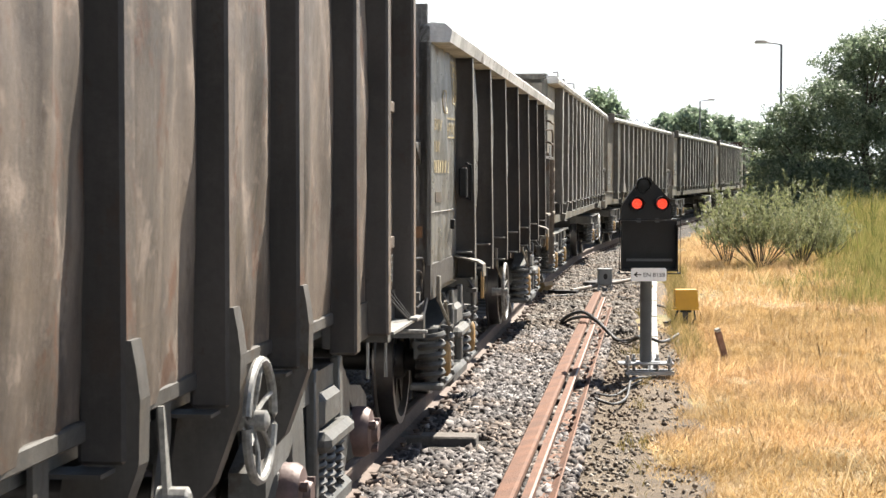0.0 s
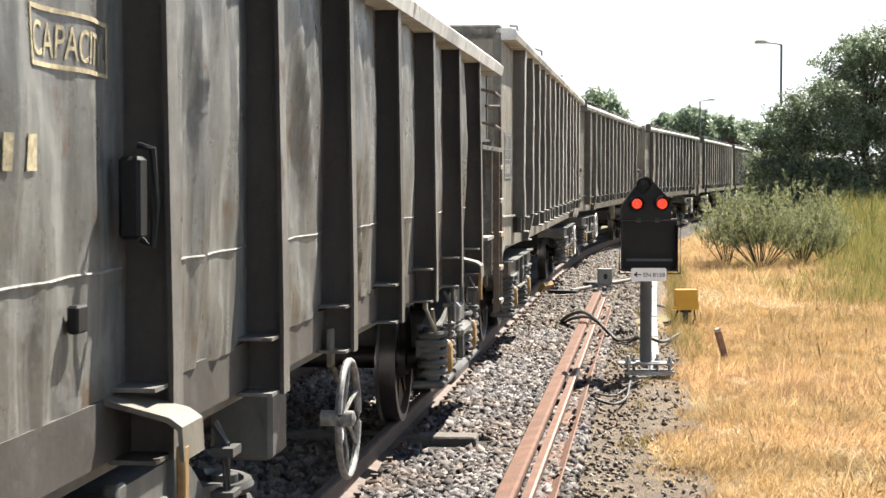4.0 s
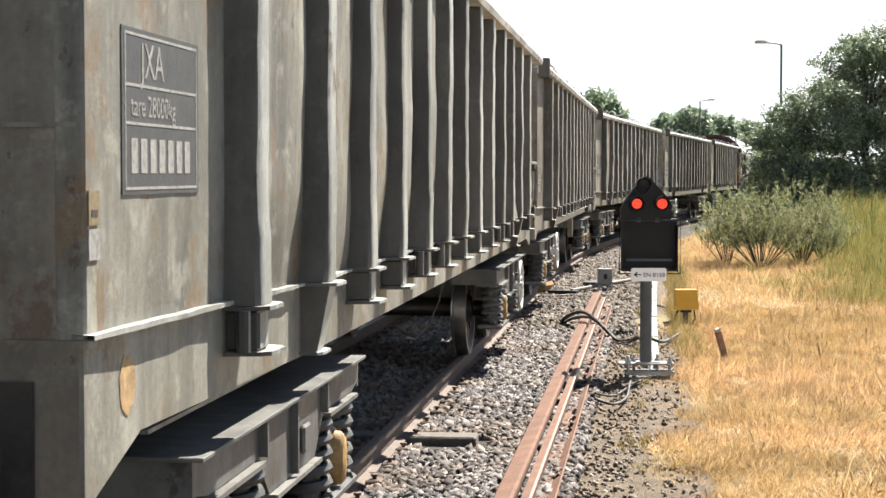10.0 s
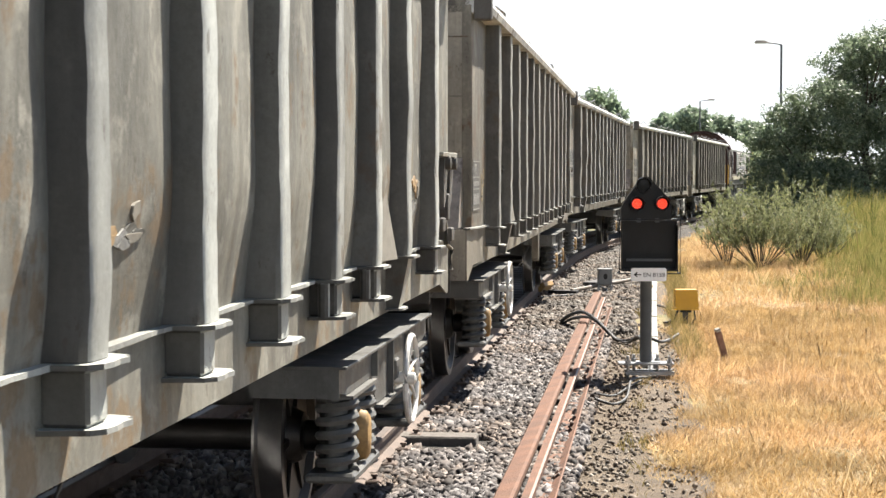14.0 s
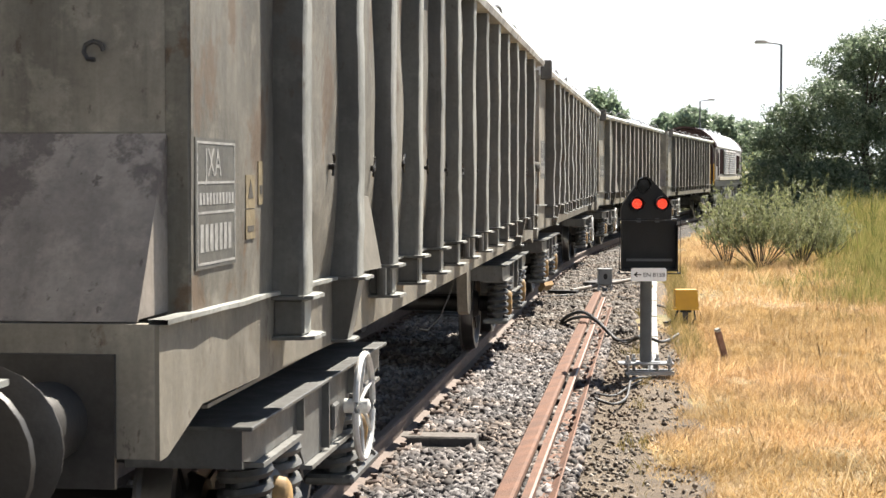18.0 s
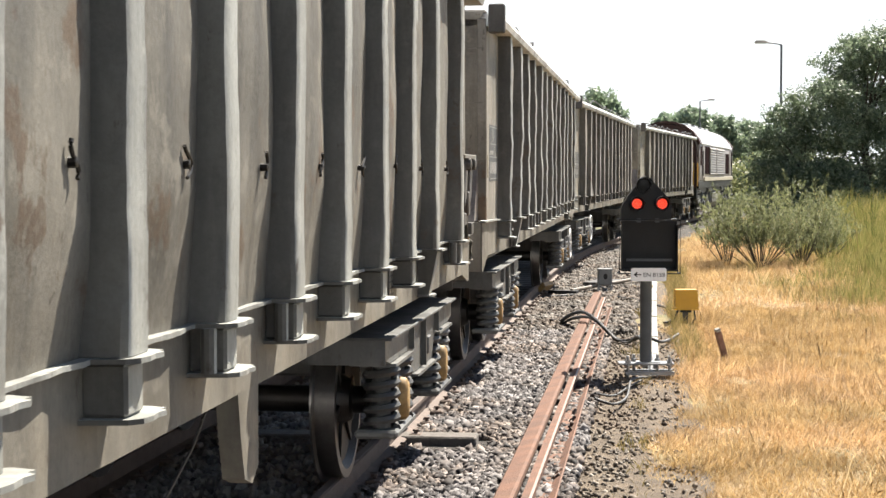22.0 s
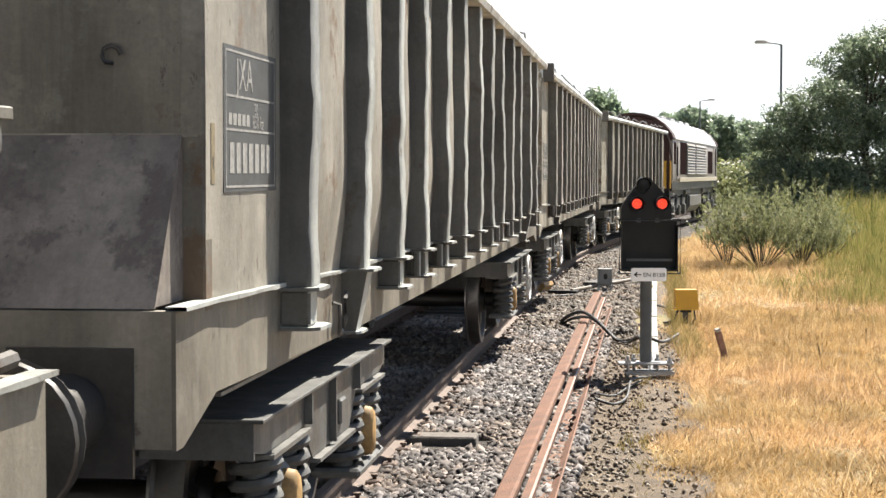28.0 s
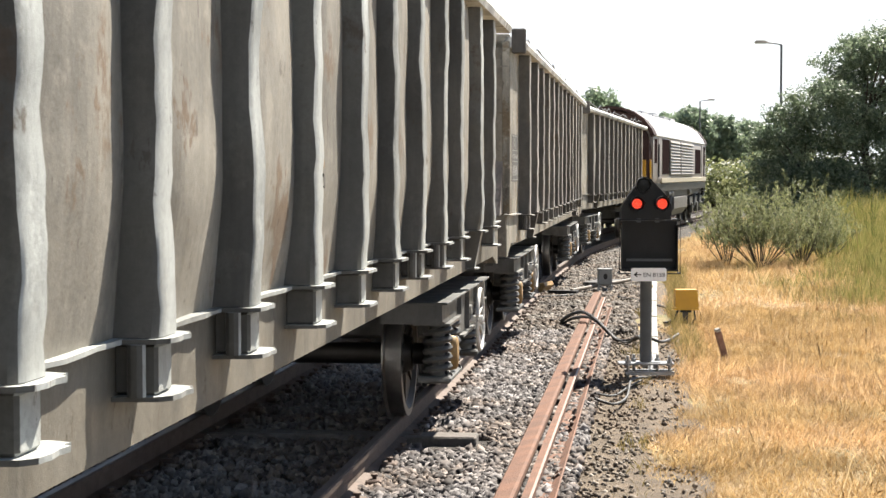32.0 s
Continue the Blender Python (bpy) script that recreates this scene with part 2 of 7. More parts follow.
def carriage_pose(front, length, pivot, t):
    """The pose of a vehicle whose near end starts at front; it sits on two pivots."""
    s = front - run(t)
    a, b = on_track(s + pivot), on_track(s + length - pivot)
    d = (b - a).normalized()
    o = a - d * pivot
    return Matrix.Translation(o) @ Matrix.Rotation(-math.atan2(d.x, d.y), 4, 'Z')


TIMES = [0.5 * i for i in range(65)]
MOVERS = []


def moves(ob, front, length, pivot):
    ob.matrix_basis = carriage_pose(front, length, pivot, 0)
    MOVERS.append((ob, front, length, pivot))


# ---------------------------------------------------------------- ground, ballast, rails

GROUND_Z = -0.22


def ground_material():
    m, n, l, b = nodes_of("dry_grass_soil")
    co = n.new("ShaderNodeTexCoord").outputs["Object"]
    a = noise_tex(n, l, co, 0.35, 6, 0.6)
    f = noise_tex(n, l, co, 9.0, 8, 0.7)
    g = noise_tex(n, l, co, 0.12, 4, 0.5)
    r = ramp(n, [(0.25, (0.17, 0.112, 0.052)), (0.5, (0.26, 0.180, 0.088)), (0.8, (0.33, 0.245, 0.135))])
    l.new(f.outputs["Fac"], r.inputs[0])
    r2 = ramp(n, [(0.45, (0, 0, 0)), (0.62, (1, 1, 1))])
    l.new(a.outputs["Fac"], r2.inputs[0])
    c = mix(n, l, r2.outputs[0], r.outputs[0], (0.085, 0.088, 0.028))
    # farther off the field is green
    sp = n.new("ShaderNodeSeparateXYZ")
    l.new(co, sp.inputs[0])
    mr = n.new("ShaderNodeMapRange")
    mr.inputs["From Min"].default_value = 34
    mr.inputs["From Max"].default_value = 60
    l.new(sp.outputs["Y"], mr.inputs[0])
    gr = ramp(n, [(0.3, (0.066, 0.068, 0.024)), (0.7, (0.125, 0.108, 0.044))])
    l.new(g.outputs["Fac"], gr.inputs[0])
    c = mix(n, l, mr.outputs[0], c, gr.outputs[0])
    # unseen near ground, made dark to cut light bounced onto the wagons
    mn = n.new("ShaderNodeMapRange")
    mn.inputs["From Min"].default_value = 8.6
    mn.inputs["From Max"].default_value = 7.4
    l.new(sp.outputs["Y"], mn.inputs[0])
    ci = ramp(n, [(0.3, (0.030, 0.028, 0.026)), (0.7, (0.072, 0.068, 0.062))])
    l.new(f.outputs["Fac"], ci.inputs[0])
    l.new(mix(n, l, mn.outputs[0], c, ci.outputs[0]), b.inputs["Base Color"])
    b.inputs["Roughness"].default_value = 0.95
    bp = n.new("ShaderNodeBump")
    bp.inputs["Strength"].default_value = 0.8
    bp.inputs["Distance"].default_value = 0.05
    l.new(f.outputs["Fac"], bp.inputs["Height"])
    l.new(bp.outputs[0], b.inputs["Normal"])
    return m


def ballast_material(name, tones):
    m, n, l, b = nodes_of(name)
    geo = n.new("ShaderNodeNewGeometry")
    co = n.new("ShaderNodeTexCoord").outputs["Object"]
    r = ramp(n, [(i / (len(tones) - 1), c) for i, c in enumerate(tones)])
    l.new(geo.outputs["Random Per Island"], r.inputs[0])
    f = noise_tex(n, l, co, 55.0, 5, 0.7)
    r2 = ramp(n, [(0.3, (0.65, 0.63, 0.6)), (0.7, (1.1, 1.1, 1.1))])
    l.new(f.outputs["Fac"], r2.inputs[0])
    w = noise_tex(n, l, co, 0.9, 4, 0.6)
    r3 = ramp(n, [(0.42, (0.80, 0.66, 0.54)), (0.58, (1, 1, 1))])
    l.new(w.outputs["Fac"], r3.inputs[0])
    c = mix(n, l, 1.0, r.outputs[0], r2.outputs[0], 'MULTIPLY')
    l.new(mix(n, l, 1.0, c, r3.outputs[0], 'MULTIPLY'), b.inputs["Base Color"])
    b.inputs["Roughness"].default_value = 0.85
    return m


M["ground"] = ground_material()
M["stone"] = ballast_material("ballast_stone", [(0.019, 0.017, 0.017), (0.057, 0.050, 0.050), (0.113, 0.102, 0.102), (0.29, 0.274, 0.270)])
# paler than the open ballast, to lift the shade under the train
M["brightened_stone"] = ballast_material("brightened_ballast_stone", [(0.09, 0.080, 0.072), (0.18, 0.162, 0.148), (0.30, 0.275, 0.25)])
M["far_stone"] = ballast_material("brown_ballast_stone", [(0.036, 0.028, 0.021), (0.075, 0.062, 0.050), (0.12, 0.104, 0.089), (0.20, 0.183, 0.162)])
M["gravel"] = ballast_material("brown_gravel", [(0.062, 0.048, 0.034), (0.108, 0.087, 0.065), (0.155, 0.131, 0.105), (0.25, 0.223, 0.187)])
M["soil"] = simple("trodden_brown_soil", (0.104, 0.075, 0.047), 0.95, 0.0, 0.4, 6, 0.9, 40, 0.03)
M["bed"] = simple("ballast_bed", (0.045, 0.038, 0.031), 0.95, 0.0, 0.5, 22, 1.0, 30, 0.05)

# ground sheet, fine near and coarse far, sinking a little under the track
xs = np.concatenate([-np.geomspace(3000, 12, 18), np.linspace(-10, 30, 81), np.geomspace(32, 3000, 20)])
ys = np.concatenate([-np.geomspace(3000, 12, 14), np.linspace(-10, 60, 141), np.geomspace(62, 4000, 24)])
gm = Mesh()


def ground_z(x, y):
    near = max(0.0, 1 - math.hypot(x - 5, y - 25) / 80)
    off = x - rail_x(min(max(y, -40), 110))
    dip = 0.10 if -2.9 < off < 1.45 and -30 < y < 120 else 0.0
    return GROUND_Z - dip + near * 0.07 * (noise.noise((x * 0.6, y * 0.6, 0)) + 0.5 * noise.noise((x * 1.9, y * 1.9, 3)))


gm.sheet([[(x, y, ground_z(x, y)) for x in xs] for y in ys])
tagged(part("ground", gm, M["ground"], None, "", True), "dry straw-coloured grassland turning green farther off", "ground", "", "structure")

# white summer haze low over the horizon, all the way round
hz = Mesh()
hz.sheet([[(2900 * math.sin(q), 2900 * math.cos(q), z) for q in np.linspace(0, 2 * math.pi, 73)] for z in (-60, 250, 520)])
hm, hn, hl, hb = nodes_of("white_haze")
hb.inputs["Base Color"].default_value = (0.8, 0.8, 0.8, 1)
hb.inputs["Emission Color"].default_value = (0.98, 0.99, 1.0, 1)
hb.inputs["Emission Strength"].default_value = 0.27
M["haze"] = hm
tagged(part("backdrop", hz, M["haze"], None, "", True), "white hazy sky low over the horizon", "sky", "", "structure")

# ballast bed: a shallow bank along the track
bed = Mesh()
prof = [(-2.3, -0.36), (-1.75, -0.20), (-0.5, -0.205), (0.5, -0.205), (1.5, -0.20), (1.95, -0.215), (2.3, -0.26), (2.5, -0.36)]
bed.sheet([[tuple(beside(s, o * (1.0 if s < 44 else 0.74), z + 0.018 * noise.noise((o * 5, s * 3, 1)))) for o, z in prof] for s in np.concatenate([np.arange(-20, 40, 0.4), np.arange(40, 140, 2.0)])])
tagged(part("ballast_bed", bed, M["bed"], None, "", True), "bed of grey crushed stone under the track", "ballast", "", "structure")


strip = Mesh()
strip.sheet([[tuple(beside(s, o + 0.10 * noise.noise((s * 1.3, o, 5)), z + 0.016 * noise.noise((o * 6, s * 4, 2)))) for o, z in ((1.98, -0.30), (2.06, -0.205), (2.4, -0.196), (2.7, -0.196), (2.95, -0.205), (3.10, -0.30))] for s in np.arange(4, 40, 0.25)])
tagged(part("soil_strip", strip, M["soil"], None, "", True), "bare brown soil between the old rails and the grass", "soil", "", "structure")


# loose stones lying on the bed
def stones(name, label, n, s0, s1, o0, o1, size, seed, power=1.0, mat="stone", z=-0.195):
    rg = np.random.default_rng(seed)
    ico = np.array([(x, y, z) for x in (-1, 1) for y in (-1, 1) for z in (-1, 1)]) * 0.66
    fc = np.array([(0, 1, 3), (0, 3, 2), (4, 6, 7), (4, 7, 5), (0, 4, 5), (0, 5, 1), (2, 3, 7), (2, 7, 6), (0, 2, 6), (0, 6, 4), (1, 5, 7), (1, 7, 3)])
    s = s0 + (s1 - s0) * rg.random(n) ** power
    o = o0 + (o1 - o0) * rg.random(n)
    k = ~((s > 12.52) & (s < 13.20) & (o < 1.44)) if o0 > 0 else np.ones(n, bool)
    s, o = s[k], o[k]
    n = len(s)
    cx = np.interp(s, path_s, path_p[:, 0])
    cy = np.interp(s, path_s, path_p[:, 1])
    dx = np.interp(s + 0.3, path_s, path_p[:, 0]) - cx
    dy = np.interp(s + 0.3, path_s, path_p[:, 1]) - cy
    ln = np.hypot(dx, dy)
    pos = np.stack([cx + dy / ln * o, cy - dx / ln * o, np.full(n, z) + rg.random(n) * 0.03], 1)
    sc = size * (0.6 + 1.0 * rg.random(n))[:, None] * (0.6 + 0.75 * rg.random((n, 3)))
    q = rg.normal(size=(n, 4))
    q /= np.linalg.norm(q, axis=1, keepdims=True)
    w, x, y, z = q.T
    R = np.stack([np.stack([1 - 2 * (y * y + z * z), 2 * (x * y - z * w), 2 * (x * z + y * w)], 1), np.stack([2 * (x * y + z * w), 1 - 2 * (x * x + z * z), 2 * (y * z - x * w)], 1), np.stack([2 * (x * z - y * w), 2 * (y * z + x * w), 1 - 2 * (x * x + y * y)], 1)], 1)
    jag = ico[None] * (0.45 + 0.75 * rg.random((n, 8, 3)))
    v = np.einsum('nij,nkj->nki', R, jag * sc[:, None, :]) + pos[:, None, :]
    f = fc[None] + (np.arange(n) * 8)[:, None, None]
    return tagged(new(name, bulk(name, v.reshape(-1, 3), f.reshape(-1, 3), M[mat])), label, "ballast", "", "stuff")


LOOSE = "loose angular grey and buff ballast stones beside the rail"
stones("ballast_stones", LOOSE, 27000, 7, 22, 0.82, 2.12, 0.031, 1)
stones("ballast_stones", LOOSE, 14000, 22, 44, 0.82, 2.4, 0.034, 2, 1.0, "far_stone")
stones("grimy_ballast", "ballast between the rails, coloured pale against the train's shade", 9000, 2, 24, -0.68, 0.68, 0.030, 3, 1.0, "brightened_stone")
stones("grimy_ballast", "ballast on the far side of the track, coloured pale against shade", 5000, 5, 34, -2.2, -0.82, 0.032, 4, 1.0, "brightened_stone")
stones("gravel_edge", "brownish gravel between the old rails and the grass", 1700, 7, 24, 2.25, 2.9, 0.016, 7, 1.0, "gravel", -0.212)
stones("gravel_edge", "brownish gravel between the old rails and the grass", 3600, 8, 40, 2.0, 2.5, 0.017, 5, 1.2, "gravel", -0.214)

# rails
RAIL = [(-0.07, -0.158), (0.07, -0.158), (0.07, -0.148), (0.012, -0.130), (0.009, -0.045), (0.034, -0.034), (0.034, -0.006), (0.026, 0.0), (-0.026, 0.0), (-0.034, -0.006), (-0.034, -0.034), (-0.009, -0.045), (-0.012, -0.130), (-0.07, -0.148)]
track = thing("railway_track", "railway track with rusty rails on timber sleepers in ballast", "track", "", "structure")


def swept(prof, off, s_list, z=0.0):
    m = Mesh()
    rows = [[tuple(beside(s, off + u, z + v)) for u, v in prof + prof[:1]] for s in s_list]
    m.sheet(rows)
    return m


S_RAIL = list(np.arange(-20, 20, 4.0)) + list(np.arange(20, 140, 2.0))
for off in (HALF, -HALF):
    r = part("rail", swept(RAIL, off, S_RAIL), M["railrust"], track, "rusty rail", True)
    part("running_surface", swept([(-0.024, 0.0), (0.024, 0.0), (0.024, 0.003), (-0.024, 0.003)], off, S_RAIL), M["railtop"], r, "worn metal rail top")
sl = Mesh().box(-1.3, 1.3, -0.125, 0.125, -0.31, -0.165, 0.012).data("sleeper", M["timber"])
clip = Mesh()
for sx in (1, -1):
    for du in (-0.12, 0.12):
        clip.box(sx * HALF + du - 0.05, sx * HALF + du + 0.05, -0.07, 0.07, -0.165, -0.125, 0.01)
        clip.lathe([(0.014, -0.125), (0.014, -0.11), (0.024, -0.108), (0.024, -0.094), (0.0, -0.09)], lambda a, b, h, sx=sx, du=du: (sx * HALF + du + a, b, h), 8)
clip = clip.data("rail_fastening", M["railrust"])
SLEEPERS = [0.65 * i for i in range(-8, 150)]
for s in SLEEPERS:
    a, b = on_track(s - 0.3), on_track(s + 0.3)
    d = b - a
    m = Matrix.Translation(on_track(s)) @ Matrix.Rotation(-math.atan2(d.x, d.y), 4, 'Z')
    o = part("sleeper", sl, None, track)
    o.matrix_basis = m @ Matrix.Translation((0, 0, -0.028) if abs(s - 13.0) > 0.4 else (0.03, 0, 0.035))
    o = part("rail_fastening", clip, None, track)
    o.matrix_basis = m


# ---------------------------------------------------------------- bogies and running gear
@lru_cache(None)
def coil_data():
    m = Mesh()
    m.tube([(0.088 * math.cos(q), 0.088 * math.sin(q), 0.335 + 0.37 * q / (2 * math.pi * 5.5)) for q in np.linspace(0, 2 * math.pi * 5.5, 67)], 0.025, 6)
    m.lathe([(0.055, 0.33), (0.055, 0.71)], lambda a, b, h: (a, b, h), 10)
    return m.data("coil_spring", M["bogie"], True)


@lru_cache(None)
def wheelset_data():
    m = Mesh()
    for sx in (1, -1):
        pr = [(0.46, 0.065), (0.462, -0.05), (0.49, -0.062), (0.488, -0.075), (0.40, -0.075), (0.36, -0.03), (0.14, -0.02), (0.12, -0.08), (0.08, -0.08)]
        pr = pr[::-1] + [(0.46, 0.065), (0.41, 0.068), (0.37, 0.03), (0.15, 0.02), (0.12, 0.09), (0.085, 0.10)]
        m.lathe(pr, lambda a, b, h, sx=sx: (sx * (HALF + h), a, b), 40)
        for k in range(6):
            q = k * math.pi / 3
            m.box(-0.012, 0.012, 0.15, 0.36, -0.02, 0.02, 0, Matrix.Translation((sx * (HALF + 0.03), 0, 0)) @ Matrix.Rotation(q, 4, 'X'))
    m.lathe([(0.08, -1.02), (0.08, 1.02)], lambda a, b, h: (h, a, b), 16)
    me = m.data("wheelset", M["wheel"], True)
    me.materials.append(M["tread"])
    for p in me.polygons:
        c = p.center
        if math.hypot(c.y, c.z) > 0.40 and abs(c.x) < HALF + 0.075:
            p.material_index = 1
    return me


@lru_cache(None)
def cover_data():
    m = Mesh()
    m.lathe([(0.02, 0.055), (0.07, 0.05), (0.085, 0.035), (0.09, 0.0), (0.09, -0.06)], lambda a, b, h: (h, a * 0.85, b * 1.45), 16)
    return m.data("axle_cover", M["tan"], True)


WHEELS = []


def bogie_plate(parent, yc):
    """Fabricated bogie with a flat-topped side girder and outside coil springs."""
    m = Mesh()
    m.box(-1.0, 1.0, -0.17, 0.17, 0.50, 0.80, 0.02)
    fr = part("bogie", m, M["bogie"], parent, "grimy steel bogie frame")
    fr.location = (0, yc, 0)
    P = lambda u, v, x: (x, u, v)
    for sx in (1, -1):
        g = Mesh()
        # girder whose lower edge drops amidships
        pr = [(-1.58, 0.868), (1.58, 0.868), (1.58, 0.755), (1.40, 0.725), (0.66, 0.725), (0.46, 0.56), (-0.46, 0.56), (-0.66, 0.725), (-1.40, 0.725), (-1.58, 0.755)]
        part("side_girder", g.prism(pr, P, sx * 1.105, sx * 1.135), M["bogie"], fr)
        part("inner_girder", Mesh().prism(pr, P, sx * 0.90, sx * 0.93), M["bogie"], fr)
        for u0, u1, z in ((-1.40, -0.66, 0.725), (0.66, 1.40, 0.725), (-0.46, 0.46, 0.56)):
            part("flange", Mesh().box(sx * 0.90, sx * 1.17, u0, u1, z - 0.022, z - 0.004), M["flange"], fr)
        for y0, y1 in ((-1.60, -1.58), (1.58, 1.60)):
            part("end_plate", Mesh().box(sx * 0.70, sx * 1.135, y0, y1, 0.73, 0.868), M["bogie"], fr)
        part("top_plate", Mesh().box(sx * 0.70, sx * 1.175, -1.61, 1.61, 0.869, 0.885, 0.003), M["bogie"], fr, "grimy flat top plate")
        for u in (-0.62, 0.62, -0.05):
            part("stiffener", Mesh().box(sx * 1.135, sx * 1.168, u - 0.012, u + 0.012, 0.57 if abs(u) < 0.5 else 0.73, 0.868), M["bogie"], fr)
        part("lifting_lug", Mesh().box(sx * 1.135, sx * 1.16, 0.12, 0.26, 0.62, 0.74, 0.01), M["bogie"], fr)
        for ya in (-0.97, 0.97):
            ab = Mesh()
            ab.box(sx * 0.94, sx * 1.12, ya - 0.13, ya + 0.13, 0.31, 0.62, 0.03)
            ab.box(sx * 0.92, sx * 1.17, ya - 0.40, ya + 0.40, 0.285, 0.335, 0.015)
            part("axlebox", ab, M["bogie"], fr)
            for du in (-0.27, 0.27):
                c = part("coil_spring", coil_data(), None, fr)
                c.location = (sx * 1.06, ya + du, 0)
            c = part("axle_cover", cover_data(), None, fr, "tan painted axle end cover")
            c.location = (sx * 1.13, ya, 0.47)
    for ya in (-0.97, 0.97):
        w = part("wheelset", wheelset_data(), None, fr, "dark steel wheels on an axle")
        w.location = (0, ya, 0.46)
        WHEELS.append((w, (0, ya, 0.46), 0.46))
    return fr


def hand_wheel(parent, x, y, z, r=0.22, mat=None):
    m = Mesh()
    m.tube([(x, y + r * math.cos(q), z + r * math.sin(q)) for q in np.linspace(0, 2 * math.pi, 33)[:-1]], 0.016, 8, True)
    wheel = part("hand_wheel", m, mat or M["white_metal"], parent, "white-painted spoked handbrake wheel", True)
    for k in range(6):
        q = k * math.pi / 3 + 0.4
        part("spoke", Mesh().tube([(x - 0.03, y, z), (x - 0.01, y + 0.5 * r * math.cos(q + 0.15), z + 0.5 * r * math.sin(q + 0.15)), (x, y + r * math.cos(q), z + r * math.sin(q))], 0.009, 6), mat or M["white_metal"], wheel, "", True)
    part("hub", Mesh().lathe([(0.035, -0.12), (0.035, 0.02), (0.015, 0.03)], lambda a, b, h: (x + h, y + a, z + b), 12), mat or M["white_metal"], wheel, "", True)
    return wheel


def buffer_part(parent, sx, y, front=True, plate=False):
    m = Mesh()
    d = -1 if front else 1
    prof = [(0.12, 0.0), (0.12, 0.30), (0.09, 0.30), (0.09, 0.535), (0.0, 0.54)] if plate else [(0.12, 0.0), (0.12, 0.30), (0.09, 0.30), (0.09, 0.52), (0.225, 0.535), (0.23, 0.555), (0.21, 0.565), (0.0, 0.572)]
    if plate:
        m.box(sx * 0.82 - 0.25, sx * 0.82 + 0.25, y + d * 0.53, y + d * 0.565, 0.89, 1.23, 0.03)
    m.lathe(prof, lambda a, b, h: (sx * 0.82 + a, y + d * h, 1.06 + b), 24)
    m.box(sx * 0.82 - 0.2, sx * 0.82 + 0.2, y + d * 0.0, y + d * 0.02, 0.86, 1.26)
    return part("buffer", m, M["steel"], parent, "round steel buffer", True)


# ---------------------------------------------------------------- box wagons with close ribs
SIDE, TOP, LEDGE, SILL, LIP = 1.15, 3.20, 1.340, 1.034, 0.944
RISE = 0.038                       # how much higher the ledge and sill lie at the leading end


DEEP = 0.130


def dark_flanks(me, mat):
    """Gives the flanks of an upright, near and far alike, a dark coat for grime and shade."""
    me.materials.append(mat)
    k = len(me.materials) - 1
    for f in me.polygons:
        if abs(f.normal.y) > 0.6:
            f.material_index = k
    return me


def rib_mesh(seed, dent=1.0):
    """A hollow-section upright with knocks along its outer edges."""
    m = Mesh()
    rows = []
    for k in range(25):
        z = LEDGE + 0.006 + (TOP - 0.10 - LEDGE) * k / 24
        dx = 0.009 * dent * noise.noise((seed * 3.7, z * 2.3, 0.5)) + 0.006 * dent * noise.noise((seed * 9.1, z * 8, 2))
        kn = 0.010 * dent * noise.noise((seed * 6.1, z * 11, 4)) + 0.012 * dent * noise.noise((seed * 2.1, z * 3.1, 8))
        kf = 0.010 * dent * noise.noise((seed * 4.4, z * 9, 14))
        fl = 0.014 * max(0, 1 - k / 3)
        rows.append([(-0.01, -0.088 - fl, z), (0.03, -0.084 - fl, z), (DEEP - 0.022 + dx, -0.078 + kn - fl, z), (DEEP - 0.006 + dx, -0.070 + kn, z), (DEEP + dx, -0.054 + kn, z), (DEEP + dx * 0.5, 0.0, z), (DEEP + dx, 0.082 + kf, z), (DEEP - 0.012 + dx, 0.095 + kf, z), (0.0, 0.104 + fl, z)])
    m.sheet(rows)
    return m.data("rib", None, True)


@lru_cache(None)
def foot_mesh(kind, paint, LEDGE, SILL):
    """The rib's foot between two ragged plates; kind 1 tapers, kind 2 has a bar beside it."""
    m = Mesh()
    up = lambda u, v, z: (u, v, z)
    top = [(0, -0.125), (0.13, -0.105), (0.160, -0.07), (0.168, -0.01), (0.163, 0.05), (0.172, 0.10), (0.150, 0.118), (0.156, 0.15), (0.10, 0.172), (0, 0.14)]
    m.prism(top, up, LEDGE - 0.010, LEDGE + 0.004)
    if kind == 1:
        lower = [(0, -0.065), (0.075, -0.065), (0.075, 0.065), (0, 0.065)]
        upper = [(0, -0.082), (0.132, -0.082), (0.132, 0.075), (0, 0.075)]
        vs = [(u, v, SILL + 0.022) for u, v in lower] + [(u, v, LEDGE - 0.010) for u, v in upper]
        m.add(vs, [(i, (i + 1) % 4, 4 + (i + 1) % 4, 4 + i) for i in range(4)] + [(3, 2, 1, 0), (4, 5, 6, 7)])
        m.prism([(u * 0.62, v * 0.8) for u, v in top], up, SILL + 0.010, SILL + 0.022)
    else:
        m.box(0, 0.124, -0.074, 0.072, LEDGE - 0.152, LEDGE - 0.010, 0.010)
        m.prism([(u * 1.02, v + 0.01) for u, v in top], up, LEDGE - 0.166, LEDGE - 0.152)
        if kind == 2:
            m.tube([(0.075, -0.105, LEDGE - 0.152), (0.075, -0.105, LEDGE - 0.010)], 0.026, 10)
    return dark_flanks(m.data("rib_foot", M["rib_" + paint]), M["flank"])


LEFT_RIB = rib_mesh(99)


PRESS = 0.050


def lift(y):
    """The leading end of a loaded wagon rides a little higher than its middle."""
    return RISE * max(0.0, 1.0 - y / 3.0)


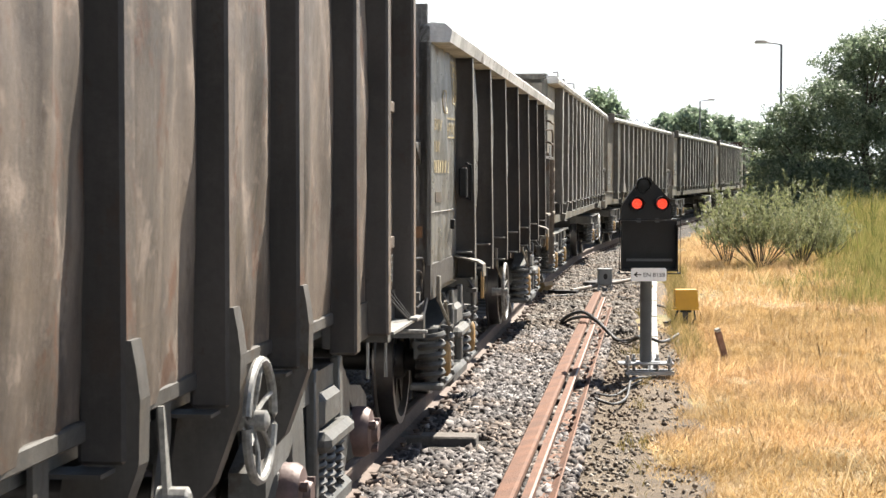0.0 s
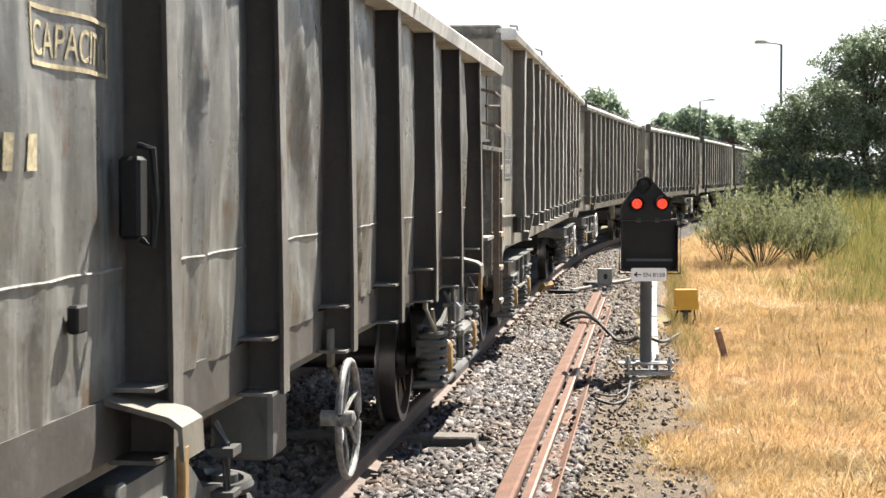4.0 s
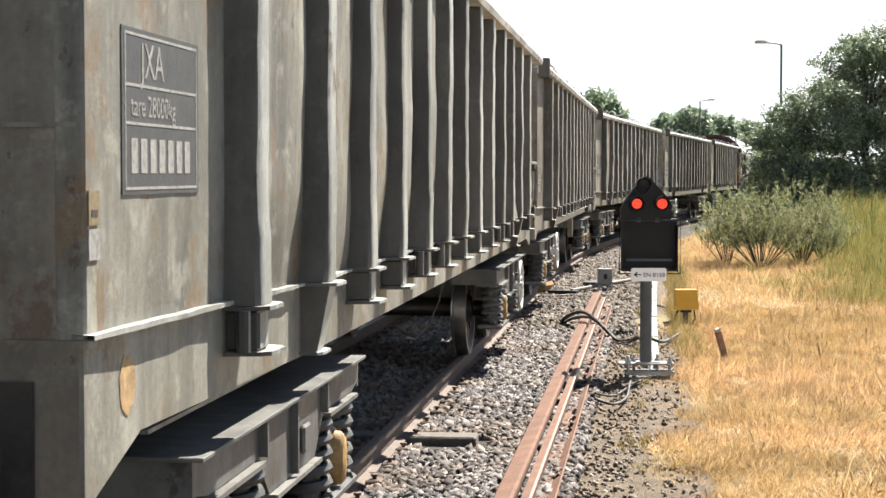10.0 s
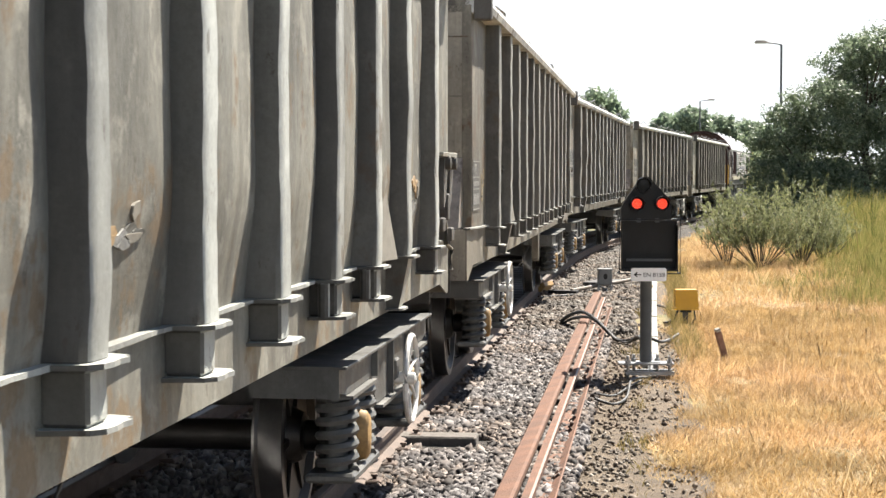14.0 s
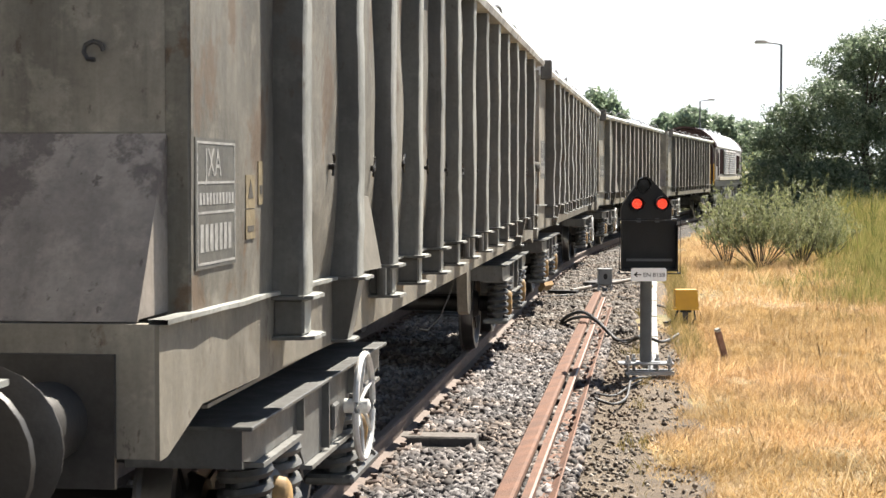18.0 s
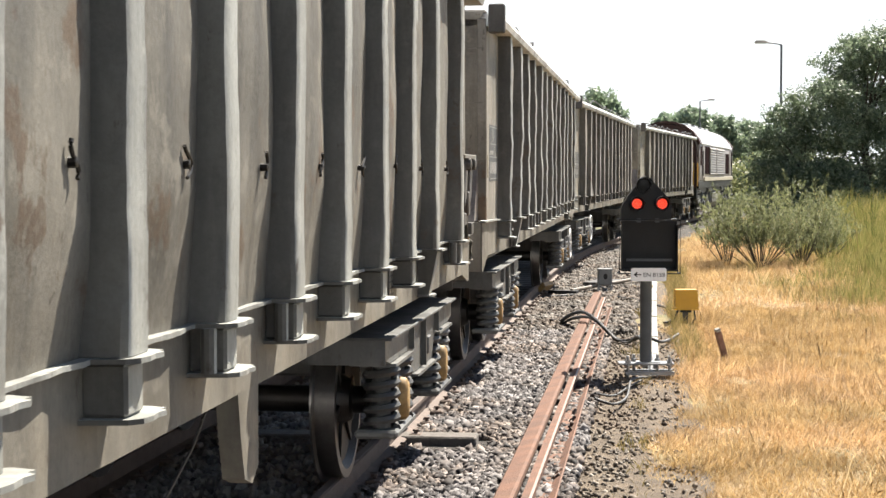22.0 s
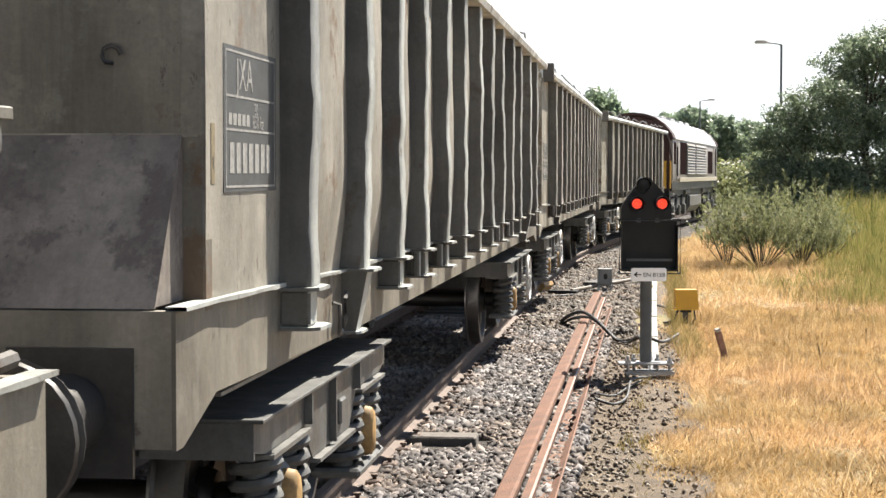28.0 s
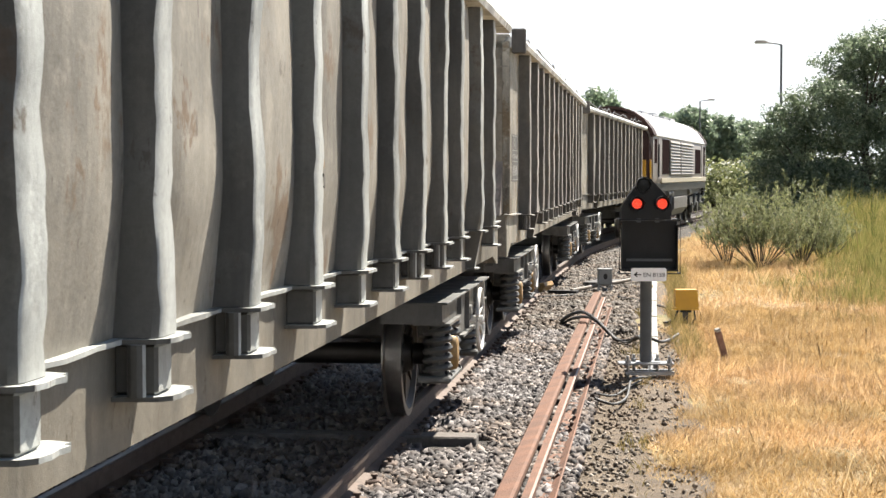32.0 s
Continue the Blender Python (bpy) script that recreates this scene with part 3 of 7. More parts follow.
def wall_bulge(seed, bulge, edges, y, z, v):
    """How far the plate stands out at y and z; v runs from 0 at its foot to 1 at its top."""
    j = max(q for q in range(len(edges) - 1) if edges[q] <= y + 1e-6)
    w = (y - edges[j]) / (edges[j + 1] - edges[j])
    sh = math.sin(math.pi * min(1, w)) * math.sin(math.pi * (0.08 + 0.92 * v)) if 0 < j < len(edges) - 2 else 0.2 * math.sin(math.pi * v)
    return PRESS * min(1, v / 0.22) * min(1, (1 - v) / 0.10 + 0.3) * max(0.0, math.sin(math.pi * min(1, w))) ** 0.35 * (1 if 0 < j < len(edges) - 2 else 0.1) + bulge * sh * (0.7 + 0.6 * noise.noise((seed, j * 1.7, 3))) + (1.0 if 0 < j < len(edges) - 2 else 0.12) * (0.020 * noise.noise((y * 2.1, z * 1.3, seed)) + 0.009 * noise.noise((y * 6, z * 3, seed + 9)))


def side_wall(seed, bulge, right=True, start=0.0, end=0.0):
    """The plate side, pressed out between the ribs and knocked about."""
    edges = [0.0] + RIBS + [LEN]
    sgn = 1 if right else -1
    n = 200 if right else 30
    nz = 22 if right else 6
    rows = []
    for k in range(nz):
        v = k / (nz - 1)
        z = LEDGE - 0.01 + (TOP - 0.03 - LEDGE) * v
        row = []
        for i in range(n + 1):
            y = start + (LEN - end - start) * i / n
            d = wall_bulge(seed, bulge, edges, y, z, v)
            row.append((sgn * (SIDE + d), y, z))
        rows.append(row)
    m = Mesh().sheet(rows)
    inner = [[(sgn * (SIDE - 0.02), y, z) for y in (start, LEN - end)] for z in (LEDGE - 0.01, TOP - 0.03)]
    m.sheet(inner)
    return m


def tail_latch(w, mat, back=0.0):
    """Door gear on the last bay: a plate frame, two hanging hooks, a pin and a lever."""
    y = LEN - 0.98 - back
    x = SIDE + 0.01
    fr = Mesh().box(x, x + 0.06, y, y + 0.05, LEDGE + 0.0, 1.93, 0.006).box(x, x + 0.05, y + 0.05, y + 0.12, LEDGE + 0.08, 1.80, 0.004).box(x, x + 0.10, y, y + 0.82, 1.905, 1.935, 0.004)
    part("latch_frame", fr, mat, w, "grey plate frame of the door latch")
    for dy in (0.34, 0.68):
        hk = Mesh()
        hk.prism([(y + dy - 0.10, 1.80), (y + dy - 0.06, 1.90), (y + dy + 0.06, 1.90), (y + dy + 0.10, 1.80), (y + dy + 0.02, 1.62), (y + dy - 0.10, 1.56)], lambda u, v, xx: (xx, u, v), x + 0.02, x + 0.075)
        hk.lathe([(0.045, 0.0), (0.045, 0.04), (0.0, 0.05)], lambda a, b, h: (x + 0.07 + h, y + dy + a, 1.865 + b), 12)
        part("latch_hook", hk, M["sill_dark"], w, "dark hanging latch hook", True)
    for dy, z in ((0.12, 1.46), (0.62, 1.38)):
        pn = Mesh().tube([(x + 0.05, y + dy, z), (x + 0.05, y + dy + 0.30, z + 0.01)], 0.022, 8)
        pn.box(x + 0.0, x + 0.09, y + dy - 0.04, y + dy + 0.10, z - 0.045, z + 0.045, 0.006)
        part("latch_pin", pn, M["sill_dark"], w, "", True)
    part("latch_lever", Mesh().tube([(x + 0.06, y + 0.50, 1.62), (x + 0.06, y + 0.48, 1.32), (x + 0.08, y + 0.62, 1.28), (x + 0.08, y + 0.60, 1.14)], 0.016, 6), M["wedge"], w, "pale bent latch lever", True)
    part("latch_block", Mesh().box(x, x + 0.08, y + 0.44, y + 0.56, 1.48, 1.66, 0.008), M["sill_dark"], w)
    part("warning_label", Mesh().box(x, x + 0.004, y + 0.84, y + 0.93, 1.56, 1.74), M["label_yellow"], w, "small yellow label")


def panel_hooks(w, seed):
    for i in range(len(RIBS) - 1):
        y = RIBS[i] + 0.68 * (RIBS[i + 1] - RIBS[i])
        k = 0.06 * noise.noise((i * 3.3, seed, 2))
        x = SIDE + 0.066
        hk = Mesh().tube([(x + 0.004, y + (0.016 + 0.012 * (i % 3)) * math.sin(q * 4.6 + i), 1.88 + k - 0.095 * q) for q in np.linspace(0, 1, 13)], 0.0065, 6)
        hk.lathe([(0.014, -0.03), (0.014, 0.010), (0.0, 0.014)], lambda a, b, h: (x + h, y + a, 1.825 + k + b), 8)
        part("tarpaulin_hook", hk, M["wheel"], w, "bent dark steel hook", True)


def data_panel(w, kind, y0, y1, z0, z1):
    """Painted panels with lettering; what cannot be read is bars."""
    x = SIDE + 0.005
    if kind == "white":
        part("warning_label", Mesh().box(x, x + 0.004, y0, y1, z0, z1), M["letter_white"], w, "torn white label")
        return
    if kind == "yellow":
        p = part("warning_label", Mesh().box(x, x + 0.004, y0, y1, z0, z1), M["label_yellow"], w, "faded yellow label")
        part("label_print", Mesh().box(x + 0.004, x + 0.0055, y0 + 0.02, y1 - 0.02, z0 + 0.25 * (z1 - z0), z0 + 0.45 * (z1 - z0)), M["label_dark"], p)
        return
    if kind == "triangle":
        p = part("warning_label", Mesh().box(x, x + 0.004, y0, y1, z0, z1), M["label_yellow"], w, "faded yellow warning label with a dark triangle")
        c, h = (y0 + y1) / 2, z1 - z0
        part("label_print", Mesh().prism([(c - 0.3 * (y1 - y0), z0 + 0.3 * h), (c + 0.3 * (y1 - y0), z0 + 0.3 * h), (c, z0 + 0.85 * h)], lambda u, v, xx: (xx, u, v), x + 0.004, x + 0.0055), M["label_dark"], p)
        return
    tare = kind == "tare"
    dark = kind in ("dark", "tare")
    p = part("data_panel", Mesh().box(x, x + 0.004, y0, y1, z0, z1), M["panel_dark"] if dark else M["panel_faded"], w, "dark painted data panel with pale lettering" if dark else "worn painted data panel")
    x += 0.004
    h, wd = z1 - z0, y1 - y0
    for f in (0.03, 0.42, 0.65, 0.955):
        part("panel_line", Mesh().box(x, x + 0.0015, y0 + 0.03 * wd, y1 - 0.03 * wd, z0 + f * h, z0 + f * h + 0.008), M["letter_white"], p)
    for f in (0.03, 0.96):
        part("panel_line", Mesh().box(x, x + 0.0015, y0 + f * wd, y0 + f * wd + 0.009, z0 + 0.03 * h, z1 - 0.03 * h), M["letter_white"], p)
    lettering("JXA", 0.31 * h, (x + 0.001, y0 + 0.22 * wd, z0 + 0.71 * h), p, M["letter_white"], (90, 0, 90))
    if tare:
        lettering("tare 28000kg", 0.185 * h, (x + 0.001, y0 + 0.10 * wd, z0 + 0.475 * h), p, M["letter_white"], (90, 0, 90))
    elif dark:
        lettering("30", 0.12 * h, (x + 0.001, y0 + 0.55 * wd, z0 + 0.545 * h), p, M["letter_white"], (90, 0, 90))
        lettering("850 kg", 0.13 * h, (x + 0.001, y0 + 0.52 * wd, z0 + 0.45 * h), p, M["letter_white"], (90, 0, 90), "lettering")
        for k in range(5):
            part("letter_bar", Mesh().box(x, x + 0.0015, y0 + (0.08 + 0.08 * k) * wd, y0 + (0.14 + 0.08 * k) * wd, z0 + 0.46 * h, z0 + 0.54 * h), M["letter_white"], p)
    else:
        for k in range(11):
            part("letter_bar", Mesh().box(x, x + 0.0015, y0 + (0.08 + 0.08 * k) * wd, y0 + (0.135 + 0.08 * k) * wd, z0 + 0.49 * h, z0 + 0.58 * h), M["letter_white"], p)
    for k in range(7):
        part("letter_bar", Mesh().box(x, x + 0.0015, y0 + (0.10 + 0.115 * k) * wd, y0 + (0.175 + 0.115 * k) * wd, z0 + 0.13 * h, z0 + 0.34 * h), M["letter_white"], p)


def torn_label(w, wall_seed, y0, y1, z0, z1, seed):
    """Scraps of an old pasted label: ragged pale, ochre and dark pieces lying on a bulging panel."""
    rg = random.Random(seed)
    edges = [0.0] + RIBS + [LEN]
    for k in range(8):
        cy, cz = rg.uniform(y0, y1), rg.uniform(z0, z1)
        ry, rz = (y1 - y0) * rg.uniform(0.12, 0.32), (z1 - z0) * rg.uniform(0.12, 0.30)
        pts = [(cy + ry * math.cos(q) * rg.uniform(0.5, 1.1), cz + rz * math.sin(q) * rg.uniform(0.5, 1.1)) for q in np.arange(9) * 0.698]
        place = lambda u, v, h: (SIDE + h + wall_bulge(wall_seed, 0.012, edges, u, v, (v - LEDGE + 0.01) / (TOP - 0.03 - LEDGE)), u, v)
        part("label_scrap", Mesh().prism(pts, place, -0.002, 0.005 + 0.0007 * k), M[("ochre", "panel_faded", "letter_white", "wedge")[k % 4]], w, "ragged scrap of an old label")


def box_wagon(front, seed, paint, sloped=True, label="", details=()):
    w = thing("box_wagon", label, "freight wagon", "box wagons of the train")
    mat = M[paint]
    setback = 0.36 if sloped else 0.02
    rib_mat = M["rib_" + paint]
    tail = 0.34 if sloped else 0.02
    part("side_wall", side_wall(seed, 0.012, True, setback, tail - 0.02), mat, w, "", True)
    part("side_wall", side_wall(seed + 50, 0.02, False, setback, tail - 0.02), mat, w, "", True)
    for fy, d in ((0.0, 1), (LEN, -1)):
        y0 = fy + d * (setback if d == 1 else tail)
        e = Mesh()
        e.box(-SIDE + 0.01, SIDE - 0.01, y0, y0 + d * 0.03, LEDGE - 0.02, TOP - 0.05)
        ew = part("end_wall", e, M["end_paint"], w, "plain plated end")
        for zz in (1.92, 2.42, 2.90):
            part("plate_seam", Mesh().box(-SIDE + 0.02, SIDE - 0.02, y0 - d * 0.008, y0, zz - 0.006, zz + 0.006), mat, ew)
        for zx, zz in ((0.85, 2.18), (0.35, 2.16), (0.85, 2.68), (0.40, 2.66), (-0.4, 2.2), (-0.4, 2.7)):
            part("lashing_ring", Mesh().tube([(zx + 0.03 * math.cos(q), y0 - d * (0.012 + 0.004 * k), zz + 0.03 * math.sin(q)) for k, q in enumerate(np.linspace(0, 5, 7))], 0.008, 5), M["steel"], ew)
        for sx in (1, -1):
            part("corner_post", Mesh().box(sx * (SIDE - 0.08), sx * (SIDE + 0.004), y0 - d * 0.005, y0 + d * 0.09, LEDGE - 0.005, TOP - 0.04, 0.008), mat, w)
    if sloped:
        m = Mesh()
        m.prism([(0.02, LEDGE + RISE - 0.006), (0.03, LEDGE + RISE - 0.006), (0.36, 1.92), (0.35, 1.92)], lambda u, v, x: (x, u, v), -1.08, 1.08)
        m.add([(1.08, 0.03, LEDGE + RISE), (1.08, 0.355, LEDGE + RISE), (1.08, 0.355, 1.92)], [(0, 1, 2)])
        part("sloped_plate", m, M["end_rust"], w, "rust-mottled sloping plate at the foot of the end")
    # sill with deeper ends
    for sx in (1, -1):
        s = Mesh()
        sill_line = [(0, LIP), (0.08, LIP), (0.50, SILL + lift(0.5)), (3.0, SILL), (LEN - 0.50, SILL), (LEN - 0.08, LIP), (LEN, LIP)]
        xa, xb = sx * (SIDE - 0.012), sx * (SIDE + 0.002)
        for (ya, za), (yb, zb) in zip(sill_line, sill_line[1:]):
            ta, tb = LEDGE - 0.012 + lift(ya), LEDGE - 0.012 + lift(yb)
            s.add([(xa, ya, za), (xb, ya, za), (xb, ya, ta), (xa, ya, ta), (xa, yb, zb), (xb, yb, zb), (xb, yb, tb), (xa, yb, tb)], [(0, 1, 2, 3), (4, 7, 6, 5), (1, 5, 6, 2), (0, 3, 7, 4), (3, 2, 6, 7), (0, 4, 5, 1)])
        s.box(sx * (SIDE - 0.15), sx * (SIDE - 0.012), 0.62, LEN - 0.62, SILL, SILL + 0.014)
        part("side_sill", s, M["sill"] if paint in ("grey", "grey_d") else mat, w, "grey steel side sill")
        edges = [0.0] + [r for r in RIBS] + [LEN]
        for i in range(len(edges) - 1):
            a, b = edges[i] + (0.06 if i else 0), edges[i + 1] - (0.06 if i < len(edges) - 2 else 0)
            n_ = 7
            rg_ = random.Random(seed * 100 + i)
            outer = [0.036 + rg_.uniform(-0.007, 0.007) for _ in range(n_ + 1)]
            rows = [[(sx * (SIDE + u * k_), a + (b - a) * j / n_, z_ + lift(a + (b - a) * j / n_) + rg_.uniform(-0.002, 0.002)) for u, k_, z_ in ((-0.03, 1, LEDGE - 0.010), (outer[j], 1, LEDGE - 0.010), (outer[j], 1, LEDGE + 0.004), (-0.03, 1, LEDGE + 0.004), (-0.03, 1, LEDGE - 0.010))] for j in range(n_ + 1)]
            part("ledge", Mesh().sheet(rows), rib_mat, w)
        t = Mesh()
        t.prism([(-0.05, TOP - 0.11), (0.15, TOP - 0.11), (0.165, TOP - 0.06), (0.145, TOP - 0.012), (0.09, TOP), (-0.03, TOP), (-0.05, TOP - 0.03)], lambda u, v, y: (sx * (SIDE + u), y, v), setback, LEN - tail)
        part("top_rail", t, M["toprail"], w, "worn top rail, coloured pale for the sun's glare")
    for sy in (setback, LEN - tail - 0.11):
        part("top_beam", Mesh().box(-SIDE, SIDE, sy, sy + 0.11, TOP - 0.12, TOP + 0.035, 0.015), mat, w)
    if sloped:
        part("end_bracket", Mesh().box(SIDE + 0.02, SIDE + 0.165, setback - 0.02, setback + 0.10, TOP - 0.17, TOP + 0.085, 0.012), M["sill_dark"], w, "dark block on the top corner")
    rg_ = random.Random(seed + 70)
    wire, yw = [], 0.9
    while yw < LEN - 1.0:
        wire.append((SIDE + 0.03 + rg_.uniform(-0.03, 0.03), yw, TOP + 0.015 + rg_.uniform(0.0, 0.13)))
        yw += rg_.uniform(0.35, 0.8)
    part("cover_wire", Mesh().tube(wire, 0.012, 5), M["steel"], w, "loose wavy wire lying along the top rail", True)
    for i, y in enumerate(RIBS):
        rb = part("rib", rib_mesh(seed * 20 + i, 1.9 if seed == 3 else 1.0), None, w)
        rb.data.materials.append(rib_mat)
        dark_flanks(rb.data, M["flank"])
        rb.location = (SIDE - 0.004, y, 0)
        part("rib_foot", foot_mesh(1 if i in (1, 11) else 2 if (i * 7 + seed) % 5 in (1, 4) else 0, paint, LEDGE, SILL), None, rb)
        lb = part("rib", LEFT_RIB, None, w)
        if not LEFT_RIB.materials:
            LEFT_RIB.materials.append(mat)
        lb.matrix_basis = Matrix.Translation((-SIDE + 0.004, y, 0)) @ Matrix.Rotation(math.pi, 4, 'Z')
    f = Mesh()
    f.box(-SIDE + 0.02, SIDE - 0.02, 0.02, LEN - 0.02, LEDGE - 0.10, LEDGE - 0.06)
    f.box(-0.25, 0.25, 0.3, LEN - 0.3, 0.99, LEDGE - 0.1)
    for yb in np.arange(2.6, 14.2, 1.9):
        f.box(-SIDE + 0.05, SIDE - 0.05, yb - 0.05, yb + 0.05, SILL + 0.03, LEDGE - 0.1)
    part("floor", f, M["bogie"], w, "grimy steel underframe")
    for fy, d in ((0.0, 1), (LEN, -1)):
        part("headstock", Mesh().box(-SIDE + 0.012, SIDE - 0.012, fy, fy + d * 0.05, LIP + 0.004, LEDGE - 0.011 + (RISE if d == 1 else 0)), M["end_paint"], w, "grey end beam")
        for sx in (1, -1):
            buffer_part(w, sx, fy, d == 1)
        h = Mesh()
        h.tube([(0, fy - d * 0.02, 1.0), (0, fy - d * 0.25, 1.0), (0, fy - d * 0.35, 0.85)], 0.035, 8)
        h.tube([(0.35, fy - d * 0.02, 0.98), (0.35, fy - d * 0.15, 0.95), (0.32, fy - d * 0.3, 0.7), (0.2, fy - d * 0.45, 0.55)], 0.025, 8)
        part("coupling", h, M["steel"], w, "coupling hook and brake hose", True)
    bogie_plate(w, 2.72)
    bogie_plate(w, LEN - 2.72)
    if "front_wheel" in details:
        hand_wheel(w, 1.23, 3.25, 0.68, 0.25)
    if "rear_wheel" in details:
        hand_wheel(w, 1.23, LEN - 2.50, 0.62, 0.245)
    if "latch" in details:
        tail_latch(w, mat, tail - 0.02 if sloped else 0.20)
    if "hooks" in details:
        panel_hooks(w, seed)
    if "chute" in details:
        ch = Mesh().prism([(8.70, SILL + 0.004), (9.02, SILL + 0.004), (9.02, 0.72), (8.92, 0.665), (8.80, 0.70), (8.74, 0.86)], lambda u, v, x: (x, u, v), 1.07, 1.152)
        part("hanging_plate", ch, M["sill"], w, "pale bent plate hanging under the sill")
        sl_ = part("sill_label", Mesh().box(SIDE + 0.004, SIDE + 0.008, 12.24, 12.42, 1.12, 1.30), M["panel_faded"], w, "small grid of pale painted boxes")
        for a_ in range(2):
            for b_ in range(5):
                part("label_box", Mesh().box(SIDE + 0.008, SIDE + 0.0095, 12.255 + 0.08 * a_, 12.325 + 0.08 * a_, 1.130 + 0.034 * b_, 1.154 + 0.034 * b_), M["wedge"], sl_)
    if "stains" in details:
        for (sy, sz, ry, rz, mt) in ((0.37, 1.212, 0.075, 0.082, "ochre"), (1.22, 1.83, 0.06, 0.095, "ochre"), (1.20, 2.32, 0.03, 0.10, "ochre")):
            pts = [(sy + ry * math.cos(q) * (1 + 0.3 * noise.noise((q * 2, sy, sz))), sz + rz * math.sin(q) * (1 + 0.3 * noise.noise((q * 2.4, sz, 3)))) for q in np.linspace(0, 2 * math.pi, 17)[:-1]]
            part("paint_stain", Mesh().prism(pts, lambda u, v, x: (x, u, v), SIDE + 0.0025, SIDE + 0.0045), M[mt], w, "faded ochre paint stain")
    if "wire" in details:
        wr = Mesh().tube([(1.08, 8.62, SILL + 0.01), (1.04, 8.50, 0.86), (0.99, 8.30, 0.70), (0.93, 8.0, 0.62), (0.90, 7.7, 0.66)], 0.006, 5)
        part("loose_wire", wr, M["steel"], w, "thin wire hanging under the sill", True)
    if "catch" in details:
        x = SIDE + 0.012
        ca = Mesh().tube([(x, 2.60, 1.21), (x + 0.03, 2.62, 1.20), (x + 0.03, 2.62, 1.09), (x + 0.02, 2.66, 1.065), (x + 0.02, 2.74, 1.075), (x + 0.035, 2.75, 1.13), (x + 0.035, 2.73, 1.22), (x + 0.03, 2.79, 1.245)], 0.011, 6)
        part("sill_catch", ca, M["sill_dark"], w, "rusty bent catch on the sill", True)
    for bay in [d for d in details if isinstance(d, int)]:
        y0, y1 = RIBS[bay] + 0.08, RIBS[bay + 1] - 0.30
        part("wedge_plate", Mesh().add([(SIDE + 0.02, y0, LEDGE), (SIDE + 0.10, y1, LEDGE), (SIDE + 0.02, y1 + 0.05, LEDGE), (SIDE + 0.02, y0, LEDGE + 0.36), (SIDE + 0.055, y1 - 0.12, LEDGE + 0.36), (SIDE + 0.02, y1, LEDGE + 0.36)], [(0, 1, 4, 3), (1, 2, 5, 4), (3, 4, 5), (0, 2, 1)]), M["wedge"], w, "pale sloping cover plate")
    for t_ in [d for d in details if isinstance(d, tuple)]:
        if t_[0] == "torn":
            torn_label(w, seed, *t_[1:])
        else:
            data_panel(w, *t_)
    moves(w, front, LEN, 2.75)
    return w


# near-white base puts the sun's glare into the worn rails' colour
M["toprail"] = wagon_paint("worn_glare_top_rail", (0.60, 0.61, 0.60), (0.0838, 0.0539, 0.0359), 0.58, 0.25)
# flanks much darker than the outer faces: grime plus shade put in colour
M["flank"] = wagon_paint("shaded_grimy_flank", (0.092, 0.088, 0.077), (0.07, 0.052, 0.038), 0.60, 0.4)
M["sill_dark"] = wagon_paint("dark_sill_paint", (0.080, 0.074, 0.066), (0.0599, 0.0407, 0.0269), 0.59, 0.4)
M["rib_grey"] = wagon_paint("pale_rib_paint", (0.315, 0.325, 0.310), (0.0898, 0.0658, 0.0449), 0.63, 0.25)
M["rib_grey_c"] = wagon_paint("grey_rib_paint", (0.31, 0.318, 0.298), (0.0958, 0.0688, 0.0449), 0.61, 0.30)
M["end_rust"] = wagon_paint("mottled_end_plate", (0.24, 0.210, 0.182), (0.125, 0.104, 0.092), 0.53, 0.3)
M["rib_grey_d"] = wagon_paint("dull_rib_paint", (0.25, 0.252, 0.232), (0.0898, 0.0658, 0.0449), 0.62, 0.35)
M["rib_grey_f"] = wagon_paint("scraped_pale_upright", (0.33, 0.318, 0.29), (0.09, 0.066, 0.045), 0.60, 0.35)
M["end_paint"] = wagon_paint("end_plate_paint", (0.215, 0.196, 0.162), (0.12, 0.085, 0.06), 0.60, 0.35)
M["wedge"] = simple("pale_plate", (0.1975, 0.1796, 0.1466), 0.6, 0.0, 0.2, 9)
M["label_yellow"] = simple("faded_yellow_label", (0.17, 0.13, 0.065), 0.6, 0.0, 0.3, 30)
M["ochre"] = simple("ochre_stain", (0.34, 0.22, 0.10), 0.7, 0.0, 0.45, 22)
M["label_dark"] = simple("label_print", (0.0299, 0.0239, 0.018), 0.6)
M["panel_dark"] = simple("dark_panel_paint", (0.0359, 0.0383, 0.0395), 0.55, 0.0, 0.3, 14)
M["panel_faded"] = simple("grey_panel_paint", (0.0599, 0.0575, 0.0491), 0.6, 0.0, 0.4, 10)
M["letter_white"] = simple("chalky_lettering", (0.2514, 0.2454, 0.2275), 0.7, 0.0, 0.35, 40)


LEN = 16.63
RIBS = [1.58, 2.86, 3.98, 5.05, 6.15, 7.22, 8.28, 9.35, 10.45, 11.58, 12.66, 13.75, 15.0]
wagon_c = box_wagon(25.444, 1, "grey_c", False, "worn grey ribbed steel scrap wagon with rust blotches", details=("rear_wheel", "latch", "wire", "stains", 10, ("yellow", 0.03, 0.12, 1.66, 1.75), ("white", 0.03, 0.12, 1.57, 1.65), ("tare", 0.32, 1.13, 1.735, 2.20), ("torn", 8.57, 8.90, 1.56, 1.70, 3), ("torn", 7.68, 7.82, 1.60, 1.68, 4), ("torn", 14.34, 14.74, 1.56, 1.76, 5)))
LEN, LEDGE, SILL = 16.57, 1.322, 1.018
